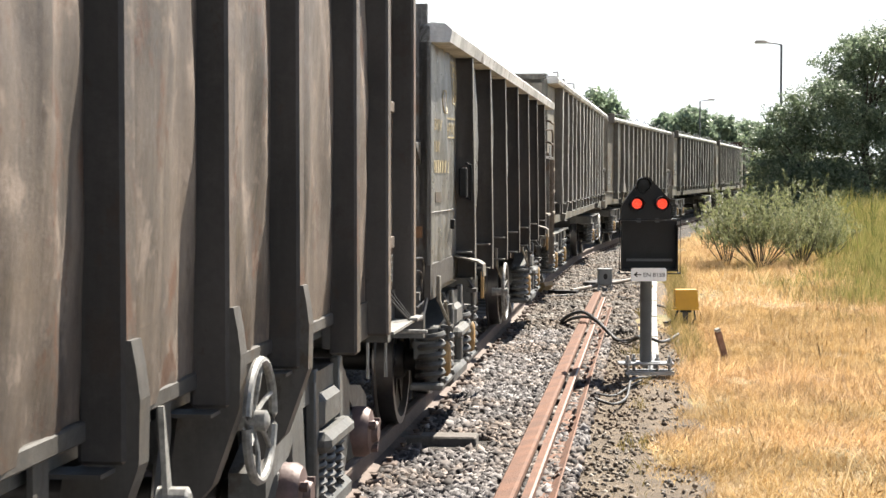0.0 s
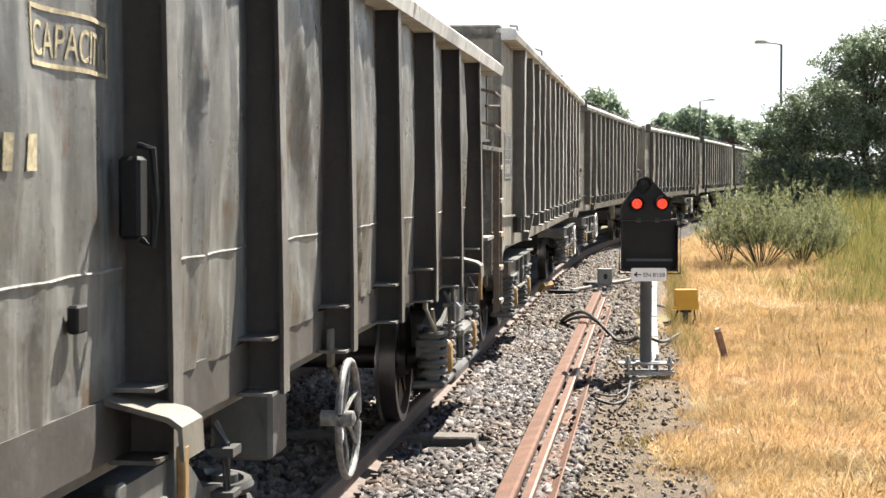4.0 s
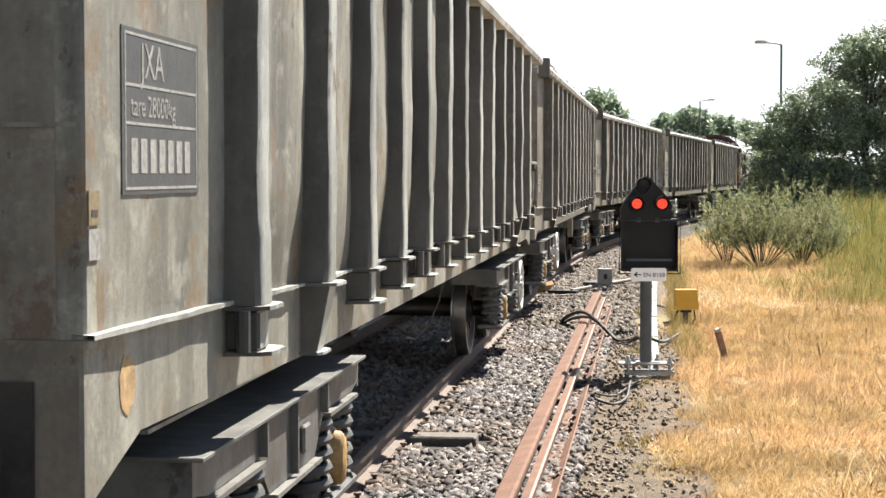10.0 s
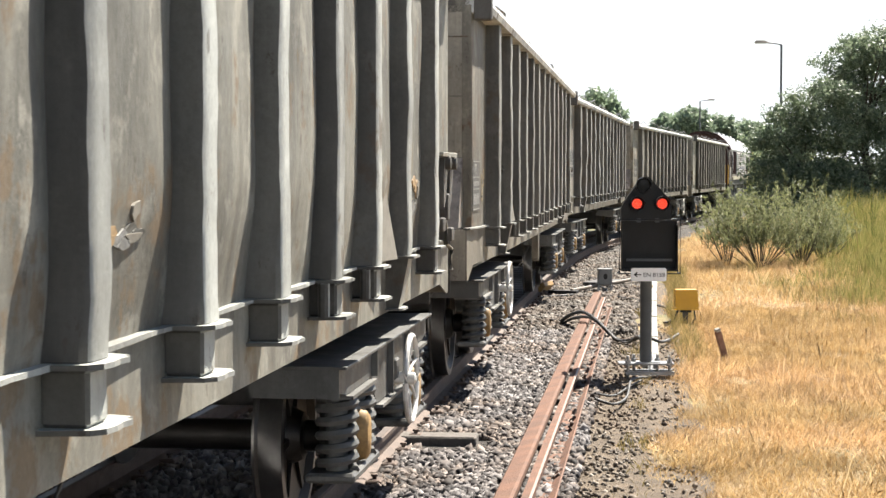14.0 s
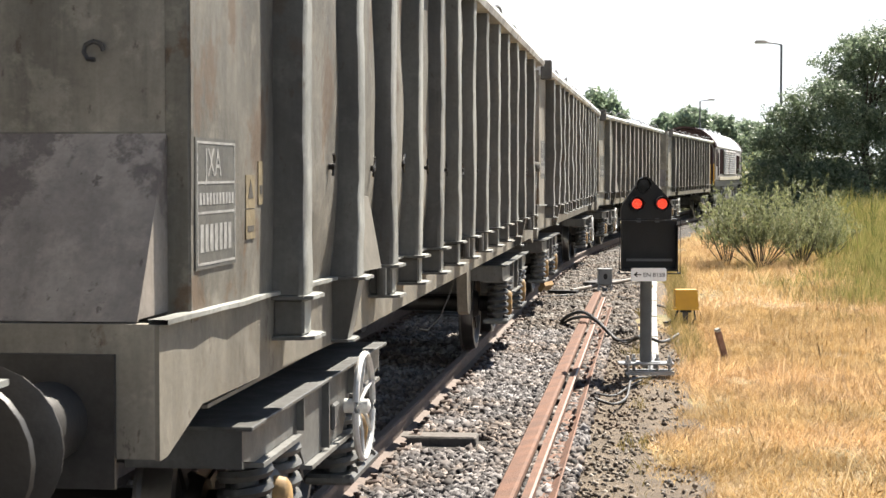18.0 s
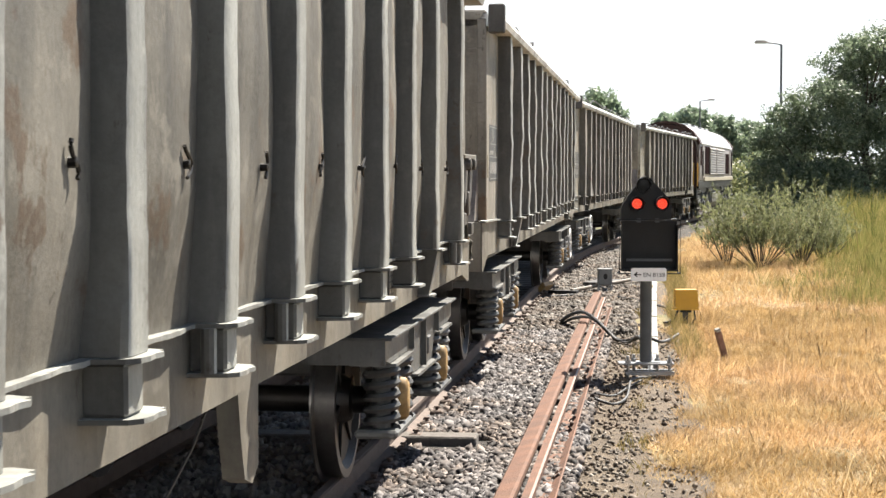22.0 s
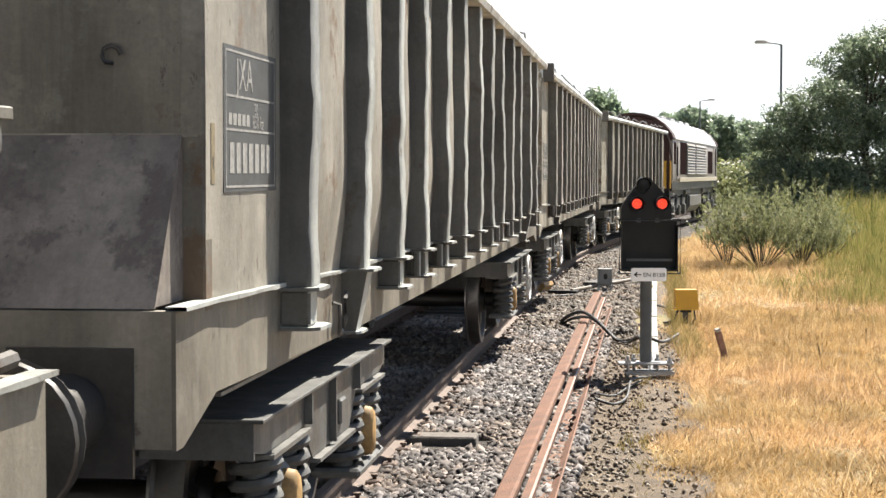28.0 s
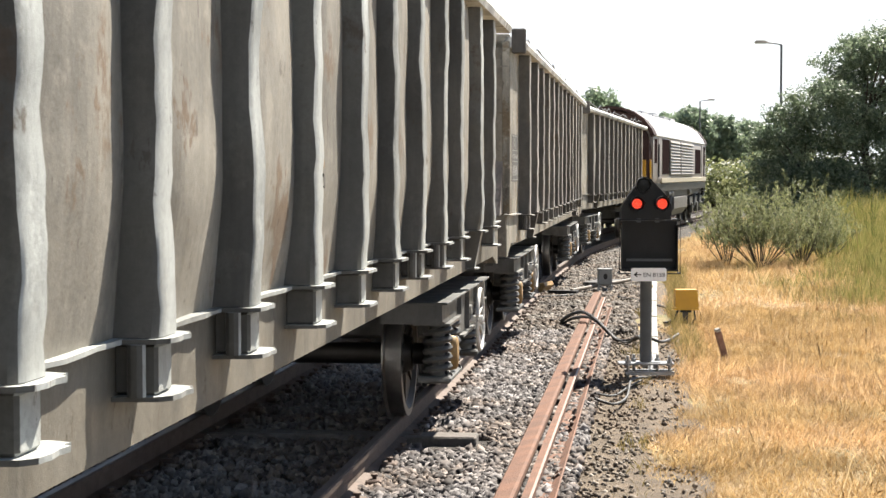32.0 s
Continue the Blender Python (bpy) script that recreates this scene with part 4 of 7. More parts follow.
RIBS = [1.66, 2.90, 3.97, 5.02, 6.08, 7.08, 8.13, 9.22, 10.27, 11.36, 12.45, 13.55, 14.95]
wagon_d = box_wagon(43.396, 2, "grey_d", True, "beige-grey ribbed steel box wagon with hooks on its panels", details=("front_wheel", "latch", "hooks", "chute", "wire", 1, ("faded", 0.40, 0.94, 1.485, 1.91), ("triangle", 1.10, 1.24, 1.67, 1.79), ("yellow", 1.10, 1.24, 1.56, 1.665), ("yellow", 1.30, 1.38, 1.68, 1.84)))
LEN, LEDGE, SILL = 17.0, 1.346, 1.034
RIBS = [1.60, 2.95, 4.07, 5.12, 6.22, 7.37, 8.47, 9.55, 10.6, 11.72, 12.75, 14.15, 15.3]
wagon_e = box_wagon(61.128, 3, "grey", True, "pale beige ribbed steel box wagon with dented uprights", details=("rear_wheel", "catch", ("dark", 0.59, 1.42, 1.73, 2.235), ("yellow", 0.42, 0.47, 1.76, 1.96), ("torn", 7.68, 7.84, 1.72, 1.86, 6), ("torn", 8.80, 8.94, 1.72, 1.83, 7)))
LEN, LEDGE = 16.9, 1.340
RIBS = [1.65 + 1.11 * i + (0.12 if i else 0.0) for i in range(13)]
wagon_f = box_wagon(79.273, 4, "grey_f", True, "grimy grey ribbed steel box wagon", details=("front_wheel", "rear_wheel", 1, ("faded", 0.56, 1.36, 1.71, 2.21)))
LEN = 17.2
wagon_g = box_wagon(97.529, 5, "grey_f", True, "grey ribbed steel box wagon next to the locomotive", details=("front_wheel",))


# ---------------------------------------------------------------- the two older wagons at the near end
def cast_bogie(parent, yc, half=0.88, label="grimy cast bogie frame", outer=False):
    """Cast bogie: arched side frames, spring nests, roller bearing caps."""
    fr = part("bogie", Mesh().box(-1.0, 1.0, -0.18, 0.18, 0.44, 0.74, 0.03), M["bogie"], parent, label)
    fr.location = (0, yc, 0)
    P = lambda u, v, x: (x, u, v)
    k = half / 0.9
    for sx in (1, -1):
        g = Mesh()
        top = [(-1.25, 0.62), (-1.05, 0.70), (-0.72, 0.74), (-0.45, 0.90), (0.45, 0.90), (0.72, 0.74), (1.05, 0.70), (1.25, 0.62)]
        low = [(1.25, 0.50), (1.10, 0.58), (0.80, 0.62), (0.50, 0.78), (-0.50, 0.78), (-0.80, 0.62), (-1.10, 0.58), (-1.25, 0.50)]
        g.prism([(u * k, v) for u, v in top + low], P, sx * 0.95, sx * 1.10)
        for d in (-1, 1):
            g.prism([(d * u * k, v) for u, v in [(0.72, 0.66), (0.50, 0.80), (0.40, 0.40), (0.50, 0.26), (0.72, 0.5)]], P, sx * 0.95, sx * 1.10)
            g.box(sx * 1.08, sx * 1.13, d * 0.30 - 0.04, d * 0.30 + 0.04, 0.34, 0.93, 0.01)
        g.box(sx * 0.93, sx * 1.15, -0.5, 0.5, 0.22, 0.33, 0.03)
        part("side_frame", g, M["bogie"], fr, "", True)
        part("spring_cap", Mesh().box(sx * 0.94, sx * 1.19, -0.30, 0.34, 0.55, 0.64, 0.03).box(sx * 0.94, sx * 1.14, -0.2, 0.24, 0.64, 0.80, 0.03), M["flange"], fr)
        at = (-0.2, 0.02, 0.24) if not outer else (-half - 0.27, -half + 0.27, half - 0.27, half + 0.27)
        for du in at:
            c = part("coil_spring", coil_data(), None, fr)
            c.location = (sx * 1.06, du, 0 if outer else 0.14)
            c.scale = (1, 1, 1) if outer else (0.85, 0.85, 0.58)
        for ya in (-half, half):
            part("axlebox", Mesh().box(sx * 0.93, sx * 1.10, ya - 0.16, ya + 0.16, 0.32, 0.62, 0.04), M["bogie"], fr)
            if outer:
                part("spring_tray", Mesh().box(sx * 0.93, sx * 1.16, ya - 0.40, ya + 0.40, 0.285, 0.335, 0.015), M["bogie"], fr)
                c = part("axle_cover", cover_data(), None, fr, "rusty tan axle end cover")
                c.location = (sx * 1.12, ya, 0.47)
                hg = Mesh().tube([(sx * 1.12, ya - 0.1, 0.95), (sx * 1.16, ya - 0.1, 0.88), (sx * 1.16, ya - 0.08, 0.62)], 0.016, 6)
                hg.box(sx * 1.12, sx * 1.2, ya - 0.16, ya - 0.04, 0.84, 0.87).box(sx * 1.12, sx * 1.2, ya - 0.16, ya - 0.04, 0.70, 0.72)
                part("spring_hanger", hg, M["bogie"], fr)
                continue
            c = Mesh()
            c.lathe([(0.13, 0.0), (0.13, 0.06), (0.11, 0.09), (0.06, 0.10), (0.05, 0.13), (0.0, 0.13)], lambda a_, b_, h: (sx * (1.09 + h), ya + a_, 0.48 + b_), 20)
            for n in range(3):
                q = n * 2.1 + 0.5
                c.lathe([(0.022, 0.08), (0.022, 0.125), (0.0, 0.13)], lambda a_, b_, h: (sx * (1.09 + h), ya + 0.085 * math.cos(q) + a_, 0.48 + 0.085 * math.sin(q) + b_), 6)
            part("bearing_cap", c, M["cap"], fr, "dull reddish roller bearing cap", True)
    for ya in (-half, half):
        w = part("wheelset", wheelset_data(), None, fr, "dark steel wheels on an axle")
        w.location = (0, ya, 0.46)
        WHEELS.append((w, (0, ya, 0.46), 0.46))
    return fr


M["cap"] = simple("dull_red_cap", (0.0958, 0.0599, 0.0539), 0.55, 0.2, 0.3, 12)


def plate_out(edges, y, z, v, seed, bulge, flat, crease):
    """How far a dented side plate stands out at (y, z); v runs from its foot to its head."""
    j = max([q for q in range(len(edges) - 1) if edges[q] <= y + 1e-6] or [0])
    w = min(1.0, max(0.0, (y - edges[j]) / (edges[j + 1] - edges[j])))
    ease = flat.get(j, 1.0)
    mid = math.sin(math.pi * w)
    d = bulge * ease * mid ** 0.7 * math.sin(math.pi * (0.02 + 0.92 * v)) ** 1.25
    d *= 1 + 0.5 * noise.noise((j * 2.3, seed, 1))
    fold = 0.55 - 2 * abs(noise.noise((y * 2.9 + 0.45 * z, z * 0.8, seed)))
    return d + ease * crease * fold * mid + 0.014 * noise.noise((y * 4.2, z * 1.6, seed + 3)) * mid + 0.006 * noise.noise((y * 8, z * 4, seed + 5))


def plated_side(length, ribs, z0, z1, seed, bulge, mat, parent, side=1.15, sgn=1, flat={}, crease=0.014, start=0.0):
    rows = []
    edges = sorted({start, length, *ribs})
    n, nz = (int(length * 20), 34) if sgn > 0 else (24, 5)
    for k in range(nz):
        v = k / (nz - 1)
        z = z0 + (z1 - z0) * v
        ys = [start + (length - start) * i / n for i in range(n + 1)]
        rows.append([(sgn * (side + plate_out(edges, y, z, v, seed, bulge, flat, crease)), y, z) for y in ys])
    m = Mesh().sheet(rows)
    m.sheet([[(sgn * (side - 0.02), y, z) for y in (start, length)] for z in (z0, z1)])
    return part("side_wall", m, mat, parent, "", True)


def wagon_a():
    ln, z1 = 15.6, 2.99
    w = thing("box_wagon", "brown rust-stained open wagon with deep uprights", "freight wagon", "box wagons of the train")
    ribs = sorted([ln - 0.06, ln - 1.02, ln - 1.98, ln - 3.28, ln - 4.40, ln - 5.50] + [ln - 5.50 - 1.12 * k for k in range(1, 9)])
    mat = M["brown"]
    plated_side(ln, ribs, 1.13, z1 - 0.05, 3, 0.055, mat, w, flat={len(ribs) - 1: 0.1}, crease=0.03)
    plated_side(ln, ribs, 1.13, z1 - 0.05, 4, 0.03, mat, w, sgn=-1)
    br = [(1.265, 1.37), (1.282, 1.37), (1.295, 1.30), (1.305, 1.22), (1.30, 1.05), (1.21, 0.80), (1.12, 0.70), (1.06, 0.74), (1.10, 1.03), (1.20, 1.06), (1.265, 1.10)]
    for sx in (1, -1):
        part("top_rail", Mesh().box(sx * 1.10, sx * 1.29, 0, ln, z1 - 0.1, z1, 0.03), mat, w)
        part("side_sill", Mesh().box(sx * 1.11, sx * 1.165, 0, ln - 2.04, 1.11, 1.165, 0.006).prism([(ln - 2.03, 1.145), (ln, 1.145), (ln, 0.975), (ln - 1.7, 0.955), (ln - 2.03, 1.0)], lambda u, v, x: (sx * x, u, v), 1.11, 1.165), M["sill_dark"], w, "grey-brown side sill")
        for y in ribs:
            rb = part("upright", Mesh().box(sx * 1.14, sx * 1.27, y - 0.055, y + 0.055, 0.97 if y > ln - 2.2 else 1.05, z1 - 0.1, 0.012), mat, w)
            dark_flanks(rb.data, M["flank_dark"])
            if y > ln - 2.2:
                continue
            P = lambda u, v, yy: (sx * u, yy, v)
            gz = Mesh().prism(br, P, y - 0.045, y + 0.045)
            part("gusset", gz, M["sill_dark"], rb, "grey tapered bracket")
            part("stiffener", Mesh().box(sx * 1.06, sx * 1.24, y - 0.17, y - 0.05, 1.035, 1.047), M["sill_dark"], rb)
            part("side_bracket", Mesh().prism([(y - 0.36, 1.12), (y - 0.25, 1.12), (y - 0.25, 1.0), (y - 0.29, 0.90), (y - 0.36, 1.0)], lambda u, v, x: (sx * x, u, v), 1.12, 1.135), M["sill_dark"], rb)
    for fy, d in ((0, 1), (ln, -1)):
        part("end_wall", Mesh().box(-1.14, 1.14, fy, fy + d * 0.04, 1.05, z1 - 0.03), mat, w)
        part("headstock", Mesh().box(-1.12, 1.12, fy - d * 0.01, fy + d * 0.1, 0.84, 1.10), M["bogie"], w)
        for sx in (1, -1):
            buffer_part(w, sx, fy, d == 1, True)
    part("floor", Mesh().box(-1.10, 1.10, 0.05, ln - 0.05, 1.05, 1.10).box(-0.7, 0.7, 0.1, ln - 0.1, 0.86, 1.05), M["bogie"], w, "grimy underframe")
    part("step", Mesh().box(1.10, 1.282, ln - 0.96, ln - 0.12, 0.966, 0.98), M["worn_white"], w, "pale worn step")
    part("step_hinge", Mesh().box(1.25, 1.31, ln - 0.24, ln - 0.03, 0.975, 0.995, 0.004), M["worn_white"], w, "pale worn hinge")
    part("step_bar", Mesh().box(1.12, 1.375, ln - 0.335, ln - 0.305, 0.915, 0.937, 0.006), M["worn_white"], w, "pale worn bar under the step")
    for k in range(3):
        part("step_stay", Mesh().tube([(1.172, ln - 0.52 + 0.07 * k, 1.14 + 0.012 * k), (1.268, ln - 0.27 + 0.05 * k, 0.985)], 0.005, 6), M["steel"], w)
    for dy, z in ((0.15, 1.31), (0.07, 1.24)):
        hr = [(1.24, ln + 0.005, z), (1.285, ln + dy - 0.04, z), (1.29, ln + dy - 0.01, z - 0.015), (1.29, ln + dy, z - 0.05), (1.29, ln + dy, 1.06), (1.27, ln + 0.01, 1.03)]
        part("handrail", Mesh().tube(hr, 0.008, 6), M["steel"], w, "thin steel handrail", True)
    part("crank", Mesh().tube([(1.27, ln - 0.02, 0.965), (1.285, ln + 0.10, 0.962), (1.29, ln + 0.16, 0.99), (1.30, ln + 0.22, 1.07)], 0.012, 6), M["steel"], w, "bent steel crank", True)
    lettering("A", 0.055, (1.2722, ln - 1.045, 1.25), w, M["letter"], (90, 0, 90))
    lv = Mesh().prism([(ln - 5.37, 1.18), (ln - 5.355, 1.18), (ln - 5.28, 0.92), (ln - 5.33, 0.92)], lambda u, v, x: (x, u, v), 1.30, 1.315)
    lv.lathe([(0.036, 0), (0.036, 0.08), (0.02, 0.09)], lambda a, b, h: (1.28 + h, ln - 5.30 + a, 0.92 + b), 12)
    part("lever", lv, M["worn_white"], w, "pale brake lever")
    hand_wheel(w, 1.33, ln - 4.28, 0.99, 0.195, M["worn_white"])
    for k in range(4):
        part("notice_line", Mesh().box(1.178, 1.180, ln - 0.44 + 0.045 * k, ln - 0.435 + 0.045 * k, 1.20, 1.35), M["faded"], w, "faded painted line")
    for k in range(5):
        part("notice_line", Mesh().box(1.1782, 1.1802, ln - 0.43, ln - 0.30, 1.205 + 0.034 * k, 1.210 + 0.034 * k), M["faded"], w, "faded painted line")
    for y0, y1, z0, z2 in ((0.46, 0.25, 2.13, 2.19), (0.54, 0.26, 1.385, 1.45)):
        part("label_holder", Mesh().box(1.155, 1.185, ln - y0, ln - y1, z0, z2, 0.004), mat, w)
    part("patch", Mesh().box(1.17, 1.178, ln - 0.90, ln - 0.62, 1.02, 1.13), M["sill"], w, "paler painted patch")
    cast_bogie(w, 2.2)
    cast_bogie(w, ln - 1.95)
    moves(w, 10.07 - ln, ln, 2.1)
    return w


def wagon_b():
    ln, z1, near = 12.6, 2.78, 0.30
    w = thing("box_wagon", "dark grimy open wagon with bulging plates and yellow lettering", "freight wagon", "box wagons of the train")
    ribs = [1.92, 3.37, 4.86, 6.36, 7.85, 9.30, 10.75]
    mat = M["dark"]
    foot, head, flat = 1.185, z1 - 0.05, {0: 0.45, 7: 0.12}
    plated_side(ln - 0.02, ribs, foot, head, 8, 0.05, mat, w, flat=flat, crease=0.058, start=near)
    plated_side(ln - 0.02, ribs, foot, head, 9, 0.03, mat, w, sgn=-1, start=near)
    edges = [near] + ribs
    wall_x = lambda y, z: 1.15 + plate_out(edges + [ln - 0.02], y, z, (z - foot) / (head - foot), 8, 0.05, flat, 0.058)

    def hug(ob):
        """Lay flat paint on the dented plate."""
        ob.data.transform(ob.matrix_basis)
        ob.matrix_basis = pose(0, 0, 0)
        for q in ob.data.vertices:
            q.co.x += wall_x(q.co.y, q.co.z) - 1.1735
        return ob

    def strip(m, y0, y1, z0, z1):
        """A painted stroke, cut up so that it follows the plate."""
        n = max(1, int(max(y1 - y0, z1 - z0) / 0.05))
        for k in range(n):
            if y1 - y0 > z1 - z0:
                m.box(1.176, 1.178, y0 + (y1 - y0) * k / n, y0 + (y1 - y0) * (k + 1) / n, z0, z1)
            else:
                m.box(1.176, 1.178, y0, y1, z0 + (z1 - z0) * k / n, z0 + (z1 - z0) * (k + 1) / n)
        return m

    for sx in (1, -1):
        t = Mesh()
        t.prism([(-0.06, z1 - 0.13), (0.14, z1 - 0.13), (0.155, z1 - 0.05), (0.11, z1 - 0.01), (0.02, z1), (-0.06, z1 - 0.02)], lambda u, v, y: (sx * (1.15 + u), y, v), near, ln)
        part("top_rail", t, M["toprail"], w, "worn top rail, coloured pale for the sun's glare", True)
        sp = [(near - 0.03, 1.197), (ln, 1.197), (ln, 0.95), (ln - 0.5, 0.95), (ln - 0.9, 1.03), (0.9, 1.03), (0.55, 0.97), (near - 0.03, 0.97)]
        part("side_sill", Mesh().prism(sp, lambda u, v, x: (x, u, v), sx * 1.12, sx * 1.165), M["sill_dark"], w, "dark grey side sill")
        for i in range(len(edges) - 1):
            a, b = edges[i] + 0.05, edges[i + 1] - 0.06
            wd = Mesh().tube([(sx * (wall_x(a + (b - a) * k / 14, 1.537) + 0.002), a + (b - a) * k / 14, 1.537) for k in range(15)], 0.005, 6)
            part("weld_seam", wd, M["worn_white"], w, "pale horizontal weld seam", True)
        for y in ribs:
            r = Mesh()
            r.prism([(1.13, z1 - 0.13), (1.265, z1 - 0.13), (1.285, 1.3), (1.285, 1.01), (1.13, 1.01)], lambda u, v, yy: (sx * u, yy, v), y - 0.012, y + 0.012)
            r.prism([(1.262, z1 - 0.13), (1.277, z1 - 0.13), (1.297, 1.3), (1.297, 1.01), (1.282, 1.01), (1.282, 1.3)], lambda u, v, yy: (sx * u, yy, v), y - 0.05, y + 0.05)
            rb = part("upright", r, M["rib_dark"], w)
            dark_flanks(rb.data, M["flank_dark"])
            for zz in (1.215, 1.02):
                part("stiffener", Mesh().box(sx * 1.15, sx * 1.28, y - 0.17, y - 0.013, zz - 0.006, zz + 0.006), M["rib_dark"], rb)
    for fy, d in ((near, 1), (ln, -1)):
        e = Mesh().box(-1.14, 1.14, fy, fy + d * 0.04, 1.05, z1 + (0.12 if d == 1 else 0))
        e.box(-1.08, 1.08, fy - d * 0.004, fy, 1.53, 1.545)
        part("end_wall", e, mat, w, "dark plated end")
        edge = near - 0.05 if d == 1 else ln
        for sx in (1, -1):
            part("corner_post", Mesh().box(sx * 1.08, sx * 1.165, fy, fy + d * 0.05, 1.0, z1 - 0.02, 0.006), mat, w)
            buffer_part(w, sx, edge, d == 1, True)
        part("headstock", Mesh().box(-1.12, 1.12, edge - d * 0.012, edge + d * 0.1, 0.72 if d == 1 else 0.82, 1.06), M["bogie"], w)
    part("end_shelf", Mesh().prism([(near, 2.01), (near - 0.24, 1.99), (near - 0.24, 1.97), (near, 1.85)], lambda u, v, x: (x, u, v), -1.05, 1.10), mat, w, "wedge-shaped end stiffener")
    part("floor", Mesh().box(-1.12, 1.12, 0.05, ln - 0.05, 0.98, 1.03).box(-0.7, 0.7, 0.2, ln - 0.2, 0.80, 0.98), M["bogie"], w, "grimy underframe")
    part("reflector", Mesh().box(1.02, 1.11, near - 0.02, near - 0.002, 1.375, 1.45), M["amber"], w, "dull orange reflector")
    gr = Mesh()
    for k in range(2):
        y = -0.06 - 0.10 * k
        gr.tube([(0.30, y, 1.06 - 0.1 * k), (0.86 - 0.1 * k, y, 1.06 - 0.1 * k), (0.92 - 0.1 * k, y, 1.0 - 0.1 * k), (0.92 - 0.1 * k, y, 0.5)], 0.012, 6)
    part("uncoupling_bar", gr, M["galv"], w, "pale bent bars at the end", True)
    # ladder and grab rails at the tail
    for y in (12.22, 12.52):
        part("ladder_rail", Mesh().box(1.25, 1.30, y - 0.015, y + 0.015, 0.60, 1.98), M["rung"], w, "brown ladder rail")
    for k in range(5):
        part("ladder_rung", Mesh().box(1.235, 1.315, 12.235, 12.505, 0.67 + 0.29 * k, 0.71 + 0.29 * k, 0.004), M["rung_pale"], w, "pale tan rung")
    part("foot_shelf", Mesh().box(1.14, 1.31, 11.05, 11.60, 1.262, 1.287), M["wedge"], w, "small pale shelf")
    part("inner_post", Mesh().box(1.16, 1.28, 11.72, 11.76, 0.95, 2.06), mat, w)
    part("tail_shelf", Mesh().box(1.13, 1.29, 10.80, ln - 0.04, 1.985, 2.02).box(1.14, 1.20, 10.80, ln - 0.2, 2.02, 2.09), mat, w, "narrow shelf over the ladder")
    for z in (2.20, 2.48):
        part("grab_rail", Mesh().tube([(1.15, ln - 0.55, z + 0.03), (1.27, ln - 0.52, z), (1.285, ln - 0.16, z - 0.02)], 0.014, 6), M["rung"], w, "short brown grab rail", True)
    part("handrail", Mesh().tube([(1.17, ln - 0.25, 2.38), (1.27, ln - 0.12, 2.38), (1.28, ln - 0.10, 2.33), (1.28, ln - 0.10, 2.02)], 0.014, 6), M["rung"], w, "brown upright handrail", True)
    part("end_loop", Mesh().tube([(1.16, 11.80, 1.24), (1.21, 11.86, 1.20), (1.21, 11.88, 1.08), (1.21, 11.95, 0.86), (1.20, 12.0, 0.84)], 0.016, 6), M["rung"], w, "bent brown rail", True)
    for yb in (1.72, 9.85):
        st = Mesh().prism([(1.16, 1.20), (1.34, 1.155), (1.375, 1.13), (1.38, 1.04), (1.368, 1.04), (1.362, 1.12), (1.33, 1.142), (1.16, 1.185)], lambda u, v, y: (u, y, v), yb - 0.05, yb + 0.16)
        bk = part("bracket", st, M["sill"], w, "worn grey hooded bracket", True)
        part("release_handle", Mesh().box(1.355, 1.38, yb - 0.045, yb, 0.88, 1.08, 0.006), M["tan"], bk, "rusty orange handle", True)
    for yb in (0.41, 4.75, 8.0):
        lv = Mesh().box(1.19, 1.215, yb - 0.035, yb + 0.035, 0.95, 1.12, 0.005)
        lv.tube([(1.20, yb, 0.97), (1.24, yb + 0.03, 0.86), (1.26, yb + 0.10, 0.79), (1.25, yb + 0.12, 0.82), (1.24, yb + 0.05, 0.95)], 0.012, 6)
        part("tie_hook", lv, M["sill"], w, "grey tie-down hook", True)
    hand_wheel(w, 1.29, 4.70, 0.73, 0.25, M["worn_white"])
    part("brake_box", Mesh().box(0.8, 1.06, 4.2, 4.5, 0.62, 0.9, 0.02), M["bogie"], w)
    x = 1.176
    for text, z in (("33 RIV", 2.085), ("70 BR", 1.94)):
        hug(lettering(text, 0.112, (x, 0.50, z), w, M["letter"], (90, 0, 90)))
    for kk in range(7):
        hug(part("letter_bar", strip(Mesh(), 0.52 + 0.067 * kk, 0.563 + 0.067 * kk, 1.80, 1.885), M["letter"], w, "yellowed lettering"))
    hug(part("letter_bar", strip(Mesh(), 1.05, 1.12, 1.80, 1.885), M["letter"], w, "yellowed lettering"))
    hug(part("rust_patch", strip(Mesh(), 0.66, 0.84, 1.60, 1.67), M["rung"], w, "rusty patch"))
    fr = Mesh()
    for a, b, c, d in ((1.11, 1.74, 2.045, 2.057), (1.11, 1.74, 2.178, 2.19), (1.11, 1.122, 2.057, 2.178), (1.728, 1.74, 2.057, 2.178)):
        strip(fr, a, b, c, d)
    hug(part("lettering_frame", fr, M["letter"], w, "yellowed painted frame"))
    hug(lettering("CAPACITY", 0.118, (x, 1.135, 2.072), w, M["letter"], (90, 0, 90)))
    for zz in (2.29, 2.39, 2.49, 2.59):
        hug(part("table_line", strip(Mesh(), 1.38, 1.88, zz, zz + 0.011), M["letter"], w, "white painted load table"))
    for yy_ in (1.38, 1.55, 1.71, 1.869):
        hug(part("table_line", strip(Mesh(), yy_, yy_ + 0.011, 2.301, 2.59), M["letter"], w, "white painted load table"))
    rg = random.Random(12)
    for r_ in range(3):
        for c_ in range(3):
            a = 1.41 + 0.165 * c_
            hug(part("letter_bar", strip(Mesh(), a, a + 0.05 + 0.05 * rg.random(), 2.315 + 0.1 * r_, 2.365 + 0.1 * r_), M["letter"], w, "white painted figures"))
